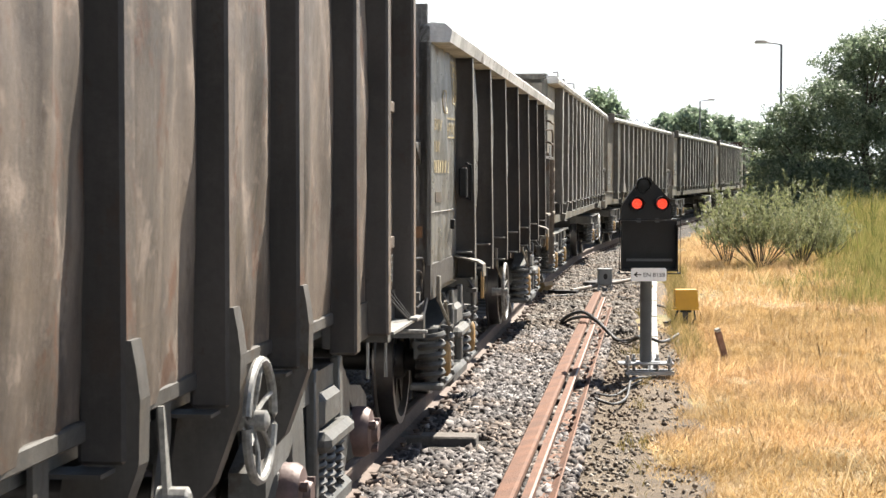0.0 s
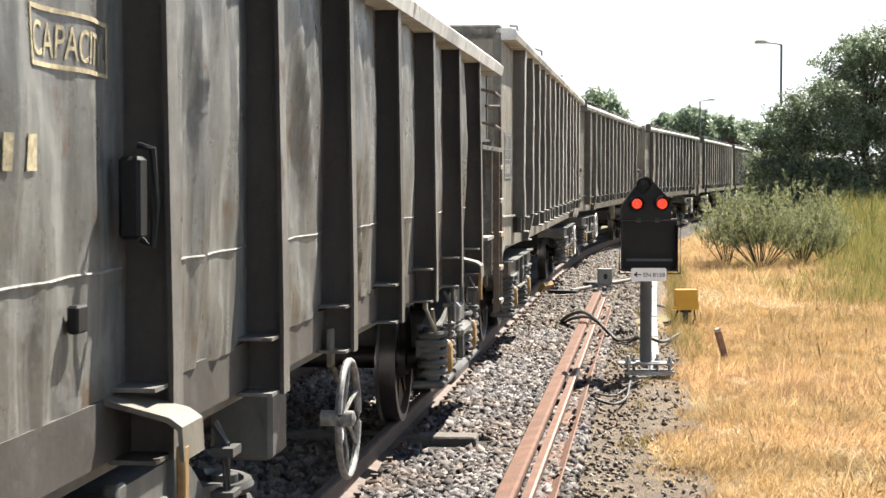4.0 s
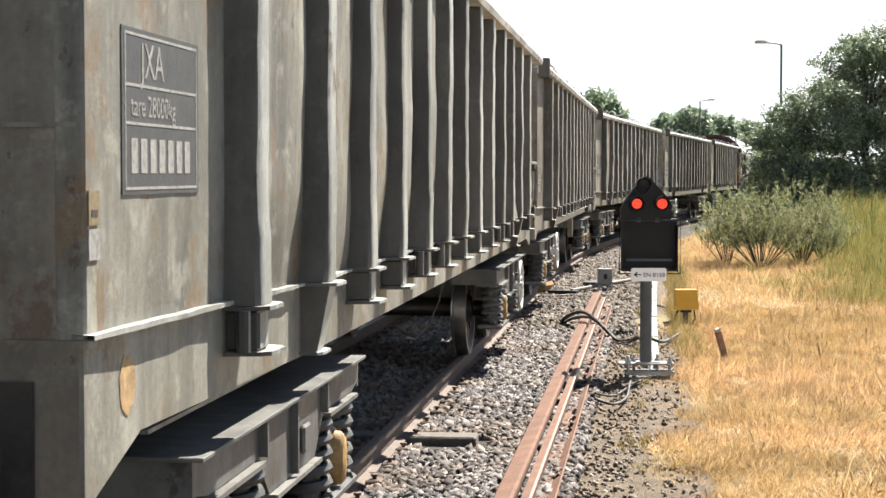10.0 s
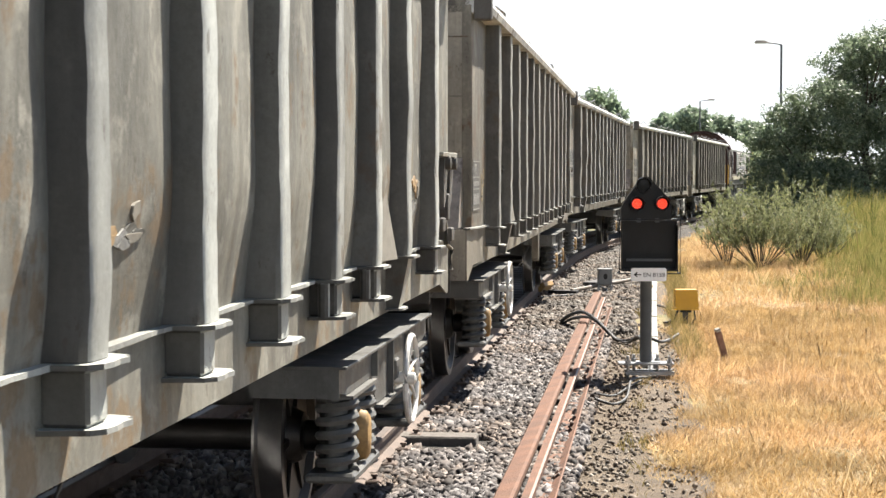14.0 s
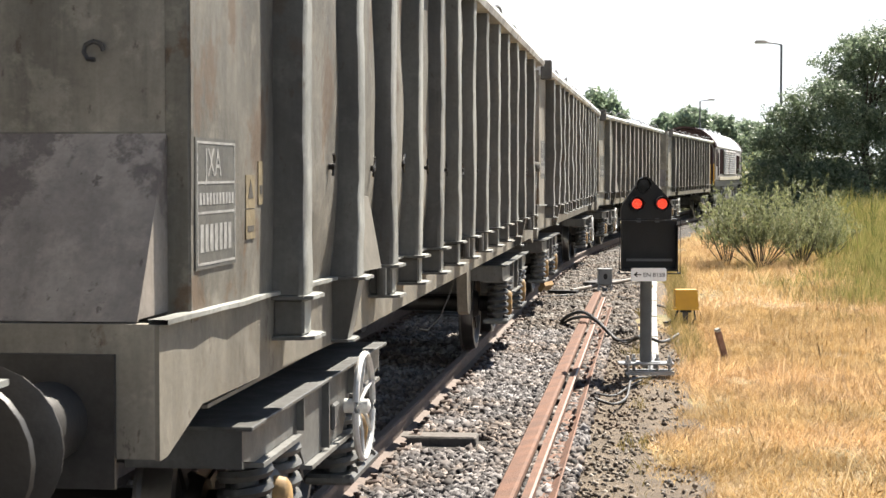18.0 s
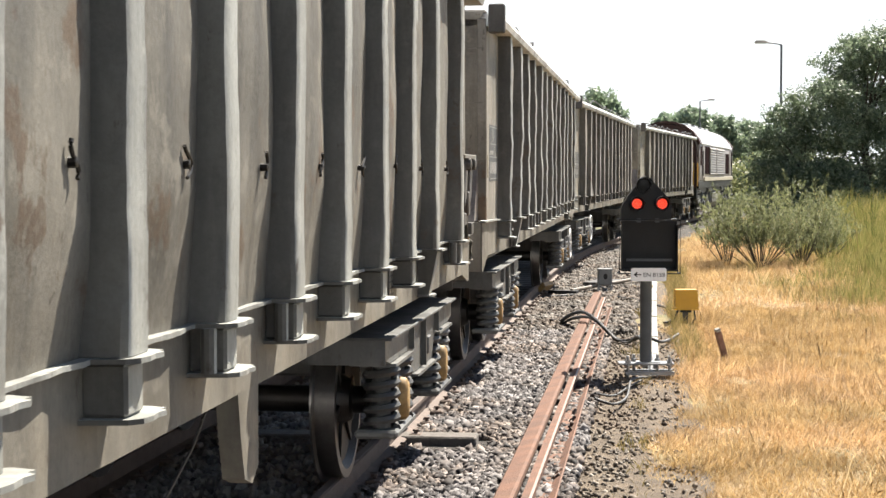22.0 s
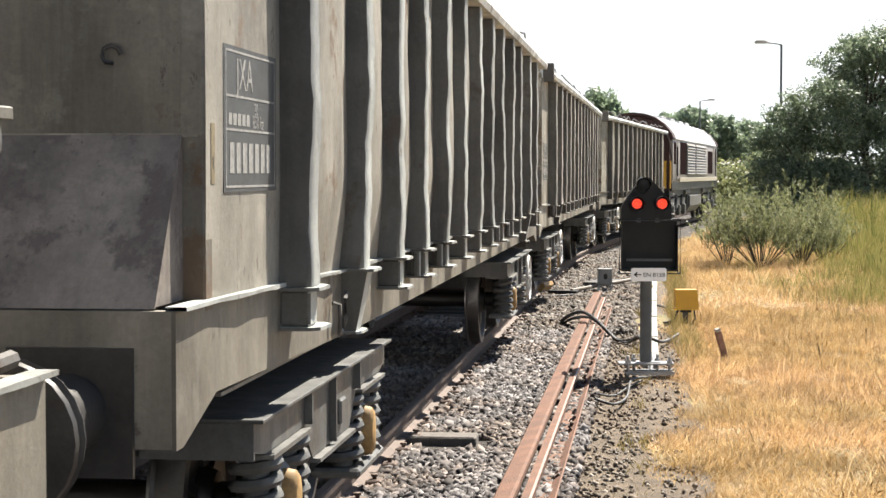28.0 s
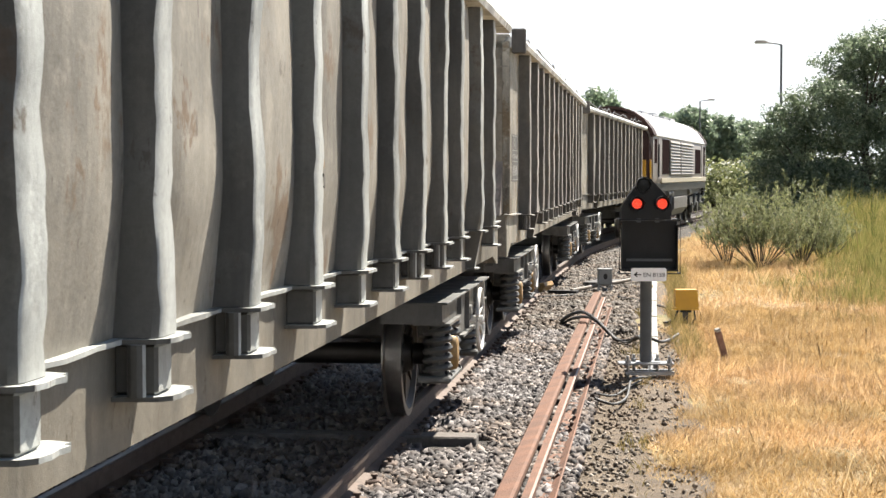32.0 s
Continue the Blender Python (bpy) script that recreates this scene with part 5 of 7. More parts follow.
    hx = [(1.0 + 0.10 * math.cos(q), 2.29 + 0.085 * math.sin(q)) for q in np.arange(8) * math.pi / 4 + 0.39]
    hug(part("badge_ring", Mesh().tube([(x, a, b) for a, b in hx], 0.005, 4, True), M["letter"], w, "yellowed painted ring"))
    lb = Mesh().box(1.19, 1.25, 1.72, 1.80, 1.62, 1.84, 0.01)
    lb.tube([(1.25, 1.73, 1.62), (1.28, 1.73, 1.60), (1.29, 1.74, 1.72), (1.28, 1.74, 1.86), (1.24, 1.74, 1.87)], 0.01, 6)
    part("lamp_bracket", lb, M["black"], w, "small black ladder-like bracket")
    part("small_plate", Mesh().box(1.17, 1.20, 1.36, 1.44, 1.40, 1.47, 0.006), M["black"], w, "small black plate")
    cast_bogie(w, 2.24, 0.87, "grimy bogie frame with exposed springs", True)
    cast_bogie(w, 10.64, 0.87, "grimy bogie frame with exposed springs", True)
    moves(w, 11.28, ln, 2.3)
    return w


M["faded"] = simple("faded_white_lines", (0.20, 0.20, 0.19), 0.7, 0.0, 0.5, 40)
M["amber"] = simple("dull_amber", (0.19, 0.092, 0.038), 0.5, 0.0, 0.3, 20)
M["rung_pale"] = simple("pale_tan_steel", (0.26, 0.22, 0.17), 0.6, 0.1, 0.35, 14)
M["letter"] = simple("yellowed_lettering", (0.42, 0.35, 0.21), 0.7, 0.0, 0.4, 30)
# the two older wagons' flanks, their shade and grime in one dark base
M["flank_dark"] = wagon_paint("black_shaded_grimy_flank", (0.056, 0.050, 0.045), (0.045, 0.035, 0.028), 0.60, 0.4)
M["rib_dark"] = wagon_paint("worn_grey_upright", (0.15, 0.144, 0.13), (0.07, 0.048, 0.033), 0.57, 0.5, 0.5)
M["worn_white"] = simple("chipped_white_paint", (0.2394, 0.2335, 0.2155), 0.55, 0.0, 0.5, 26)
M["rung"] = simple("brown_worn_steel", (0.105, 0.082, 0.060), 0.6, 0.1, 0.35, 14)
wa = wagon_a()
wb = wagon_b()


# ---------------------------------------------------------------- locomotive
M["loco_body"] = simple("loco_grey_side", (0.235, 0.212, 0.200), 0.5, 0.0, 0.15, 3, spec=0.3)
M["loco_dark"] = simple("loco_maroon", (0.045, 0.022, 0.018), 0.6, 0.0, 0.2, 3, spec=0.2)
M["loco_roof"] = simple("loco_roof_grey", (0.40, 0.40, 0.41), 0.4, 0.0, 0.15, 3)
M["cream"] = simple("cream_band", (0.42, 0.37, 0.28), 0.45, 0.0, 0.12, 4)
M["louvre"] = simple("louvre_grey", (0.30, 0.27, 0.235), 0.45, 0.2, 0.12, 4)
M["recess"] = simple("dark_maroon_panel", (0.028, 0.019, 0.019), 0.7, spec=0.0)
M["glass"] = simple("dark_window_glass", (0.0089, 0.0107, 0.012), 0.25, 0.0, 0.1, spec=0.1)
M["loco_yellow"] = simple("loco_yellow_end", (0.52, 0.28, 0.015), 0.45, 0.0, 0.15, 4)
M["tank"] = simple("fuel_tank_grey", (0.11, 0.105, 0.10), 0.5, 0.2, 0.3, 3)


def locomotive(front):
    """Two-cab freight diesel: flat sides with louvres, a rounded roof, cabs at both ends."""
    ln = 19.7
    w = thing("locomotive", "diesel locomotive with grey sides, louvres and a yellow end panel", "locomotive")
    A = lambda u, v, y: (u, y, v)
    both = lambda half: half + [(-u, v) for u, v in half[::-1]]
    part("body", Mesh().prism(both([(1.27, 1.50), (1.30, 1.62), (1.30, 2.98), (1.24, 3.10)]), A, 0.75, ln - 0.75), M["loco_body"], w, "grey body side", True)
    arch = [(1.33, 2.97), (1.26, 3.14), (1.02, 3.45), (0.70, 3.68), (0.36, 3.80), (0.0, 3.84)]
    shell = arch + [(-u, v) for u, v in arch[-2::-1]]
    part("roof", Mesh().prism(shell + [(u * 0.96, v - 0.06) for u, v in shell[::-1]], A, 1.3, ln - 1.3), M["loco_roof"], w, "pale sunlit roof", True)
    for k, y in enumerate((5.2, 8.4, 11.6, 14.0)):
        part("roof_hatch", Mesh().box(-0.42, 0.42, y, y + 1.5, 3.78, 3.88, 0.02), M["loco_roof"], w)
    part("exhaust", Mesh().box(-0.25, 0.25, 10.2, 10.9, 3.86, 3.96, 0.02), M["black"], w, "black exhaust outlet")
    for d, e in ((1, 0.45), (-1, ln - 0.45)):
        face = [(1.22, 1.15), (1.25, 2.40), (1.18, 3.02), (0.95, 3.42), (0.62, 3.66), (0.0, 3.80)]
        ring = face + [(-u, v) for u, v in face[-2::-1]]
        rows = []
        for off, k, drop in ((0.0, 0.97, 0.05), (0.12, 0.99, 0.02), (0.86, 1.045, -0.05)):
            rows.append([(u * k, e + d * (off + (0.28 if v > 2.5 and off < 0.5 else 0.0)), v - (drop if v > 3 else 0)) for u, v in ring + ring[:1]])
        c = Mesh().sheet(rows)
        c.add(rows[0][:-1], [tuple(range(len(ring)))])
        cab = part("cab", c, M["loco_dark"], w, "dark maroon cab end", True)
        hood = Mesh().prism(shell + [(u * 0.93, v - 0.09) for u, v in shell[::-1]], lambda u, v, y: (u * 1.012, y, v + 0.015), e + d * 0.10, e + d * 0.88)
        part("roof_hood", hood, M["loco_dark"], cab, "dark overhanging roof hood", True)
        part("end_panel", Mesh().box(-1.12, 1.12, e - d * 0.035, e - d * 0.005, 1.30, 2.22, 0.01), M["loco_yellow"], cab, "yellow warning panel")
        part("end_panel_side", Mesh().box(1.225, 1.262, e + d * 0.0, e + d * 0.14, 1.30, 2.22, 0.005), M["loco_yellow"], cab, "yellow wrap of the warning panel")
        for sx in (1, -1):
            part("windscreen", Mesh().add([(sx * 0.12, e - d * 0.012, 2.40), (sx * 1.05, e - d * 0.012, 2.40), (sx * 1.0, e + d * 0.255, 3.0), (sx * 0.12, e + d * 0.255, 3.05)], [(0, 1, 2, 3)]), M["glass"], cab, "dark windscreen")
            part("cab_door", Mesh().box(sx * 1.295, sx * 1.318, e + d * 1.55, e + d * 2.25, 1.62, 2.93, 0.008), M["loco_body"], cab, "grey cab door")
            part("door_handrail", Mesh().tube([(sx * 1.34, e + d * 1.48, 1.7), (sx * 1.34, e + d * 1.48, 2.7)], 0.022, 6), M["black"], cab, "", True)
            part("side_window", Mesh().box(sx * 1.295, sx * 1.312, e + d * 0.62, e + d * 1.30, 2.12, 2.86, 0.006), M["recess"], cab, "dark cab side window")
    for sx in (1, -1):
        part("door_panel", Mesh().box(sx * 1.295, sx * 1.314, 3.2, 5.2, 1.78, 2.90, 0.008), M["recess"], w, "dark recessed side panel")
        for y0, y1 in ((5.35, 8.55), (8.75, 13.4)):
            lf = part("louvre_frame", Mesh().box(sx * 1.295, sx * 1.308, y0, y1, 1.74, 2.92, 0.004), M["steel"], w, "dark frame behind louvres")
            for k in range(11):
                z = 1.77 + 0.103 * k
                part("louvre", Mesh().prism([(1.305, z + 0.085), (1.36, z), (1.366, z + 0.014), (1.31, z + 0.096)], lambda u, v, y: (sx * u, y, v), y0 + 0.05, y1 - 0.05), M["louvre"], lf)
        part("rear_window", Mesh().box(sx * 1.295, sx * 1.314, 14.4, 16.6, 1.80, 2.72, 0.008), M["recess"], w, "dark side opening")
        part("band", Mesh().box(sx * 1.27, sx * 1.335, 2.9, ln - 0.8, 1.50, 1.66, 0.01), M["cream"], w, "cream band along the foot of the side")
        part("solebar", Mesh().box(sx * 1.18, sx * 1.29, 0.6, ln - 0.6, 1.22, 1.49, 0.01), M["black"], w)
        for y in (6.2, 7.1, 13.4):
            part("air_tank", Mesh().lathe([(0.0, -0.42), (0.13, -0.38), (0.15, 0.0), (0.13, 0.38), (0.0, 0.42)], lambda a, b, h: (sx * 1.12 + a, y + h, 1.12 + b), 12), M["tank"], w, "small grey air reservoir", True)
        for y in (0.9, ln - 0.9):
            for k in range(3):
                part("cab_step", Mesh().box(sx * 1.16, sx * 1.32, y - 0.22, y + 0.22, 0.42 + 0.34 * k, 0.455 + 0.34 * k), M["galv"], w, "pale step edge")
    part("underframe", Mesh().box(-1.15, 1.15, 0.7, ln - 0.7, 1.0, 1.25), M["black"], w)
    ft = Mesh().prism([(1.25, 0.98), (1.25, 0.6), (1.05, 0.36), (-1.05, 0.36), (-1.25, 0.6), (-1.25, 0.98), (-1.0, 1.05), (1.0, 1.05)], A, 7.4, 12.0)
    part("fuel_tank", ft, M["tank"], w, "grey fuel tank")
    for yc in (3.7, ln - 3.7):
        fr = part("bogie", Mesh().box(-1.1, 1.1, -2.1, 2.1, 0.70, 0.92, 0.03), M["bogie"], w, "grimy three-axle bogie")
        fr.location = (0, yc, 0)
        for sx in (1, -1):
            g = Mesh().prism([(-2.5, 0.95), (2.5, 0.95), (2.5, 0.66), (2.0, 0.60), (1.3, 0.78), (0.6, 0.60), (-0.6, 0.60), (-1.3, 0.78), (-2.0, 0.60), (-2.5, 0.66)], lambda u, v, x: (x, u, v), sx * 1.08, sx * 1.2)
            part("side_frame", g, M["bogie"], fr)
            for ya in (-1.9, 0, 1.9):
                part("axlebox", Mesh().box(sx * 1.1, sx * 1.26, ya - 0.18, ya + 0.18, 0.34, 0.72, 0.04), M["bogie"], fr)
                part("damper", Mesh().tube([(sx * 1.24, ya + 0.30, 0.50), (sx * 1.27, ya + 0.52, 1.05)], 0.05, 8), M["tank"], fr, "", True)
        for ya in (-1.9, 0, 1.9):
            ws = part("wheelset", wheelset_data(), None, fr)
            ws.location = (0, ya, 0.46)
            WHEELS.append((ws, (0, ya, 0.46), 0.46))
    for fy, d in ((0.45, 1), (ln - 0.45, -1)):
        part("headstock", Mesh().box(-1.22, 1.22, fy - d * 0.02, fy + d * 0.4, 0.8, 1.25, 0.02), M["black"], w)
        for sx in (1, -1):
            buffer_part(w, sx, fy, d == 1)
    moves(w, front, ln, 3.7)
    return w


loco = locomotive(114.75)


# ---------------------------------------------------------------- signal and lineside things
def ground_signal():
    w = thing("ground_signal", "black shunting signal with two lit red lights on a grey post", "signal")
    w.location = (1.985, 17.09, 0.05)
    w.rotation_euler = (0, 0, radians(-2))
    part("post", Mesh().lathe([(0.058, -0.10), (0.058, 0.80)], lambda a, b, h: (a, b, h), 24), M["postgrey"], w, "grey tubular post", True)
    hd = Mesh()
    out = [(-0.25, 1.30), (0.235, 1.30), (0.24, 1.43), (0.215, 1.50), (0.03, 1.70), (0.0, 1.717), (-0.035, 1.715), (-0.065, 1.69), (-0.165, 1.55), (-0.225, 1.46), (-0.25, 1.40)]
    hd.prism(out, lambda u, v, y: (u, y, v), -0.06, 0.10)
    part("head", hd, M["black"], w, "black rounded triangular signal head", True)
    for lx, lz, lit in ((-0.097, 1.452, True), (0.146, 1.452, True), (-0.035, 1.635, False)):
        hood = Mesh().lathe([(0.075, 0.0), (0.075, 0.10), (0.069, 0.10), (0.069, 0.0)], lambda a, b, h: (lx + a, -0.06 - h * (1.0 if b > 0 else 0.35), lz + b), 24)
        part("hood", hood, M["black"], w, "", True)
        lens = part("lens", Mesh().lathe([(0.056, 0.0), (0.056, 0.006), (0.0, 0.010)], lambda a, b, h: (lx + a, -0.061 - h, lz + b), 24), M["lens_red"] if lit else M["glass"], w, "red lit lens" if lit else "dark unlit lens")
        if lit:
            pts = [(0, 0)] + [(0.019 * math.cos(q), 0.019 * math.sin(q)) for q in np.arange(6) * math.pi / 3] + [(0.039 * math.cos(q), 0.039 * math.sin(q)) for q in np.arange(12) * math.pi / 6]
            for (u, v) in pts:
                part("led", Mesh().lathe([(0.0058, 0.0), (0.0058, 0.006), (0.0, 0.010)], lambda a, b, h: (lx + u + a, -0.070 - h, lz + v + b), 8), M["led"], lens)
    bx = Mesh()
    bx.box(-0.245, 0.30, 0.02, 0.06, 0.80, 1.29)
    bx.box(-0.245, 0.30, -0.16, 0.06, 0.80, 0.815)
    bx.box(-0.245, -0.232, -0.10, 0.06, 0.80, 1.25)
    bx.box(0.287, 0.30, -0.10, 0.06, 0.80, 1.25)
    bx.box(-0.235, 0.29, -0.02, 0.06, 1.235, 1.29)
    part("display_box", bx, M["black"], w, "open black box below the head")
    part("box_lip", Mesh().box(-0.20, 0.245, -0.10, -0.085, 0.895, 0.918), M["postgrey"], w, "pale lip inside the box")
    cg = Mesh()
    loop = [(-0.275, -0.20, 1.30), (0.31, -0.20, 1.30), (0.31, -0.20, 0.78), (-0.275, -0.20, 0.78)]
    cg.tube(loop, 0.008, 6, True)
    for p in loop:
        cg.tube([p, (p[0], 0.05, p[2])], 0.008, 6)
    part("guard", cg, M["black"], w, "thin black guard frame", True)
    br = Mesh().box(-0.25, 0.30, -0.05, 0.09, 1.285, 1.305).box(-0.10, -0.06, -0.07, -0.05, 1.27, 1.31).box(0.08, 0.12, -0.07, -0.05, 1.27, 1.31)
    part("bracket", br, M["postgrey"], w, "grey cross bracket")
    sg = Mesh()
    cs = [(-0.15, 0.707), (0.165, 0.707), (0.178, 0.72), (0.178, 0.822), (0.165, 0.835), (-0.15, 0.835), (-0.163, 0.822), (-0.163, 0.72)]
    sg.prism(cs, lambda u, v, y: (u, y, v), -0.215, -0.21)
    plate = part("name_plate", sg, M["sign"], w, "white plate with an arrow and black writing")
    ar = Mesh().prism([(-0.14, 0.771), (-0.105, 0.797), (-0.097, 0.790), (-0.115, 0.776), (-0.065, 0.776), (-0.065, 0.766), (-0.115, 0.766), (-0.097, 0.752), (-0.105, 0.745)], lambda u, v, y: (u, y, v), -0.217, -0.2155)
    part("arrow", ar, M["black"], plate)
    lettering("EN 8158", 0.060, (-0.048, -0.2165, 0.749), plate)
    bs = Mesh().box(-0.27, 0.27, -0.10, 0.12, -0.118, -0.10, 0.003).box(-0.10, 0.14, -0.06, 0.1, -0.10, -0.092)
    bs.box(-0.20, 0.27, -0.12, -0.08, -0.215, -0.180).box(-0.20, 0.27, 0.08, 0.12, -0.215, -0.180)
    part("base_plate", bs, M["galv"], w, "galvanised base plate")
    for bxx, by in ((-0.18, -0.08), (0.225, -0.08), (-0.11, 0.08), (0.12, 0.08)):
        part("bolt", Mesh().lathe([(0.015, -0.30), (0.015, -0.13), (0.030, -0.13), (0.030, -0.118), (0.015, -0.118), (0.015, -0.10), (0.028, -0.10), (0.028, -0.070), (0.015, -0.070), (0.015, -0.030), (0.0, -0.025)], lambda a, b, h: (bxx + a, by + b, h), 8), M["galv"], w)
    return w


def glow(name, color, strength):
    m, n, l, b = nodes_of(name)
    b.inputs["Base Color"].default_value = (*color, 1)
    b.inputs["Emission Color"].default_value = (*color, 1)
    b.inputs["Emission Strength"].default_value = strength
    return m


M["lens_red"] = glow("red_lens", (0.16, 0.008, 0.005), 0.03)
M["led"] = glow("red_led", (1.0, 0.07, 0.03), 1.0)
signal = ground_signal()


def rusty_switch_rails():
    """A pair of old point rails lying on the ballast beside the track."""
    w = thing("old_point_rails", "pair of rust-orange point rails lying on the ballast", "rail")
    ss = list(np.arange(6.0, 28.2, 0.74))

    def strip(name, prof, s_from, s_to, mat, lab="", parent=None):
        m = Mesh()
        pts = [s_from] + [s for s in ss if s_from < s < s_to] + [s_to]
        m.sheet([[tuple(beside(s, HALF + u + 0.0, v - 0.165)) for u, v in prof + prof[:1]] for s in pts])
        for s in (s_from, s_to):
            m.add([tuple(beside(s, HALF + u, v - 0.165)) for u, v in prof], [tuple(range(len(prof)))])
        return part(name, m, mat, parent or w, lab)
    strip("rail_foot", [(0.90, -0.02), (1.06, -0.02), (1.06, 0.0), (0.94, 0.015), (0.90, 0.0)], 6.0, 22.6, M["orange"])
    strip("stock_rail", [(0.935, 0.012), (1.055, 0.030), (1.075, 0.095), (1.07, 0.12), (1.05, 0.125), (0.955, 0.105), (0.94, 0.085)], 6.0, 27.6, M["orange"], "rust-orange rail on its side")
    strip("switch_rail_foot", [(1.09, -0.02), (1.30, -0.02), (1.30, 0.0), (1.22, 0.018), (1.09, 0.006)], 6.0, 26.6, M["orange"])
    strip("switch_rail", [(1.115, 0.0), (1.135, 0.09), (1.12, 0.10), (1.12, 0.135), (1.165, 0.14), (1.18, 0.13), (1.165, 0.095), (1.155, 0.0)], 6.0, 26.2, M["orange"], "upright rust-orange rail")
    strip("worn_edge", [(1.168, 0.1385), (1.180, 0.132), (1.182, 0.136), (1.168, 0.1425)], 6.0, 26.0, M["shiny"], "worn shiny edge")
    strip("angle", [(1.21, 0.0), (1.285, 0.055), (1.295, 0.05), (1.225, -0.005)], 6.0, 25.4, M["orange"], "rusty flange")
    rg = random.Random(5)
    bolt = Mesh().lathe([(0.022, 0.0), (0.022, 0.03), (0.014, 0.03), (0.014, 0.06), (0.0, 0.065)], lambda a, b, h: (a, b, h), 7).data("bolt", M["railrust"])
    for s in [11.3, 11.5, 13.3, 13.6, 13.9, 14.3, 16.4, 16.8, 17.3, 17.9, 18.5, 19.2, 19.9, 20.6, 21.6, 22.6, 23.6]:
        b = part("bolt", bolt, None, w)
        b.matrix_basis = Matrix.Translation(beside(s, HALF + 1.225 + rg.uniform(-0.015, 0.02), -0.155)) @ Euler((rg.uniform(-.6, .6), rg.uniform(0.2, .9), 0)).to_matrix().to_4x4()
    for s in [12.5, 15.0, 17.4, 19.6, 21.3]:
        b = part("spacer_block", Mesh().box(-0.05, 0.05, -0.09, 0.09, 0, 0.06, 0.01), M["railrust"], w)
        b.matrix_basis = Matrix.Translation(beside(s, HALF + 1.085, -0.16))
    return w


rusty_switch_rails()


def trough():
    w = thing("cable_trough", "pale concrete cable trough sunk beside the grass", "cable trough", "", "structure")
    lid = Mesh().box(-0.09, 0.09, -0.495, 0.495, -0.20, -0.145, 0.01).data("lid", M["concrete"])
    for k in range(20):
        o = part("lid", lid, None, w)
        s = 18.7 + k
        a, b = on_track(s - 0.3), on_track(s + 0.3)
        d = b - a
        o.matrix_basis = Matrix.Translation(beside(s, HALF + 1.84, 0.008 * math.sin(k * 2.3))) @ Matrix.Rotation(-math.atan2(d.x, d.y), 4, 'Z')
    return w


trough()


def yellow_box():
    w = thing("lineside_box", "yellow junction box on a short dark stake in dry grass", "junction box")
    w.location = (3.23, 23.3, GROUND_Z)
    part("stake", Mesh().box(-0.035, 0.035, -0.03, 0.03, -0.15, 0.22), M["steel"], w, "dark steel stake")
    b = Mesh().prism([(-0.125, 0.225), (0.145, 0.225), (0.165, 0.26), (0.150, 0.46), (0.138, 0.475), (-0.130, 0.475), (-0.140, 0.46), (-0.150, 0.26)], lambda u, v, y: (u, y, v), -0.10, 0.10)
    bb = part("box", b, M["yellow"], w, "yellow plastic housing")
    part("base_tray", Mesh().box(-0.16, 0.17, -0.11, 0.11, 0.205, 0.228, 0.004), M["yellow"], w)
    part("clamp", Mesh().box(-0.07, 0.08, -0.05, 0.05, 0.17, 0.206), M["black"], w)
    c = Mesh()
    c.tube([(-0.10, 0, 0.20), (-0.13, -0.02, 0.10), (-0.20, -0.04, 0.04), (-0.30, -0.05, 0.03)], 0.016, 8)
    c.tube([(0.12, 0, 0.20), (0.13, -0.02, 0.08), (0.07, -0.03, 0.0)], 0.010, 8)
    part("cable", c, M["rubber"], w, "black cable tails", True)
    return w


yellow_box()


def grey_box():
    w = thing("point_box", "small grey metal equipment box beside the track", "equipment box")
    w.location = (2.71, 29.3, -0.19)
    b = Mesh().box(-0.115, 0.115, -0.12, 0.12, 0.13, 0.385, 0.012)
    part("case", b, M["boxgrey"], w, "grey steel case")
    part("lid", Mesh().box(-0.125, 0.125, -0.13, 0.13, 0.375, 0.40, 0.008), M["boxgrey"], w)
    part("label", Mesh().lathe([(0.035, 0.0), (0.035, 0.004), (0.0, 0.005)], lambda a, b_, h: (a, -0.121 - h, 0.27 + b_ * 1.4), 12), M["black"], w, "dark round badge")
    lg = Mesh().box(-0.12, -0.09, -0.1, 0.1, -0.03, 0.13).box(0.09, 0.12, -0.1, 0.1, -0.03, 0.13)
    lg.tube([(-0.1, -0.1, 0.0), (0.1, -0.1, 0.12)], 0.012, 6).tube([(0.1, -0.1, 0.0), (-0.1, -0.1, 0.12)], 0.012, 6)
    part("stand", lg, M["galv"], w, "cross-braced stand", True)
    return w


grey_box()


def point_rod():
    """Rodding and a clamp lying at the rail's side by the grey box."""
    w = thing("point_rodding", "rusty tan rod and black bracket beside the rail", "track fitting")
    a = beside(29.0, HALF + 0.25, -0.14)
    w.matrix_basis = Matrix.Translation(a) @ Matrix.Rotation(-0.35, 4, 'Z')
    part("clamp", Mesh().prism([(0.0, 0.0), (0.05, 0.0), (0.13, 0.10), (0.10, 0.16), (0.02, 0.14)], lambda u, v, y: (u - 0.2, y, v), -0.25, 0.25), M["tan"], w, "tan painted clamp")
    part("bracket", Mesh().box(0.05, 0.52, -0.5, -0.3, -0.01, 0.05, 0.006), M["black"], w, "black plate")
    part("rod", Mesh().tube([(0.42, -0.4, 0.05), (0.62, 1.4, 0.07), (0.70, 3.2, 0.06)], 0.03, 8), M["rung"], w, "long tan rod", True)
    part("motor_plate", Mesh().box(0.05, 0.5, 1.6, 2.6, -0.01, 0.06, 0.01), M["steel"], w)
    return w


point_rod()


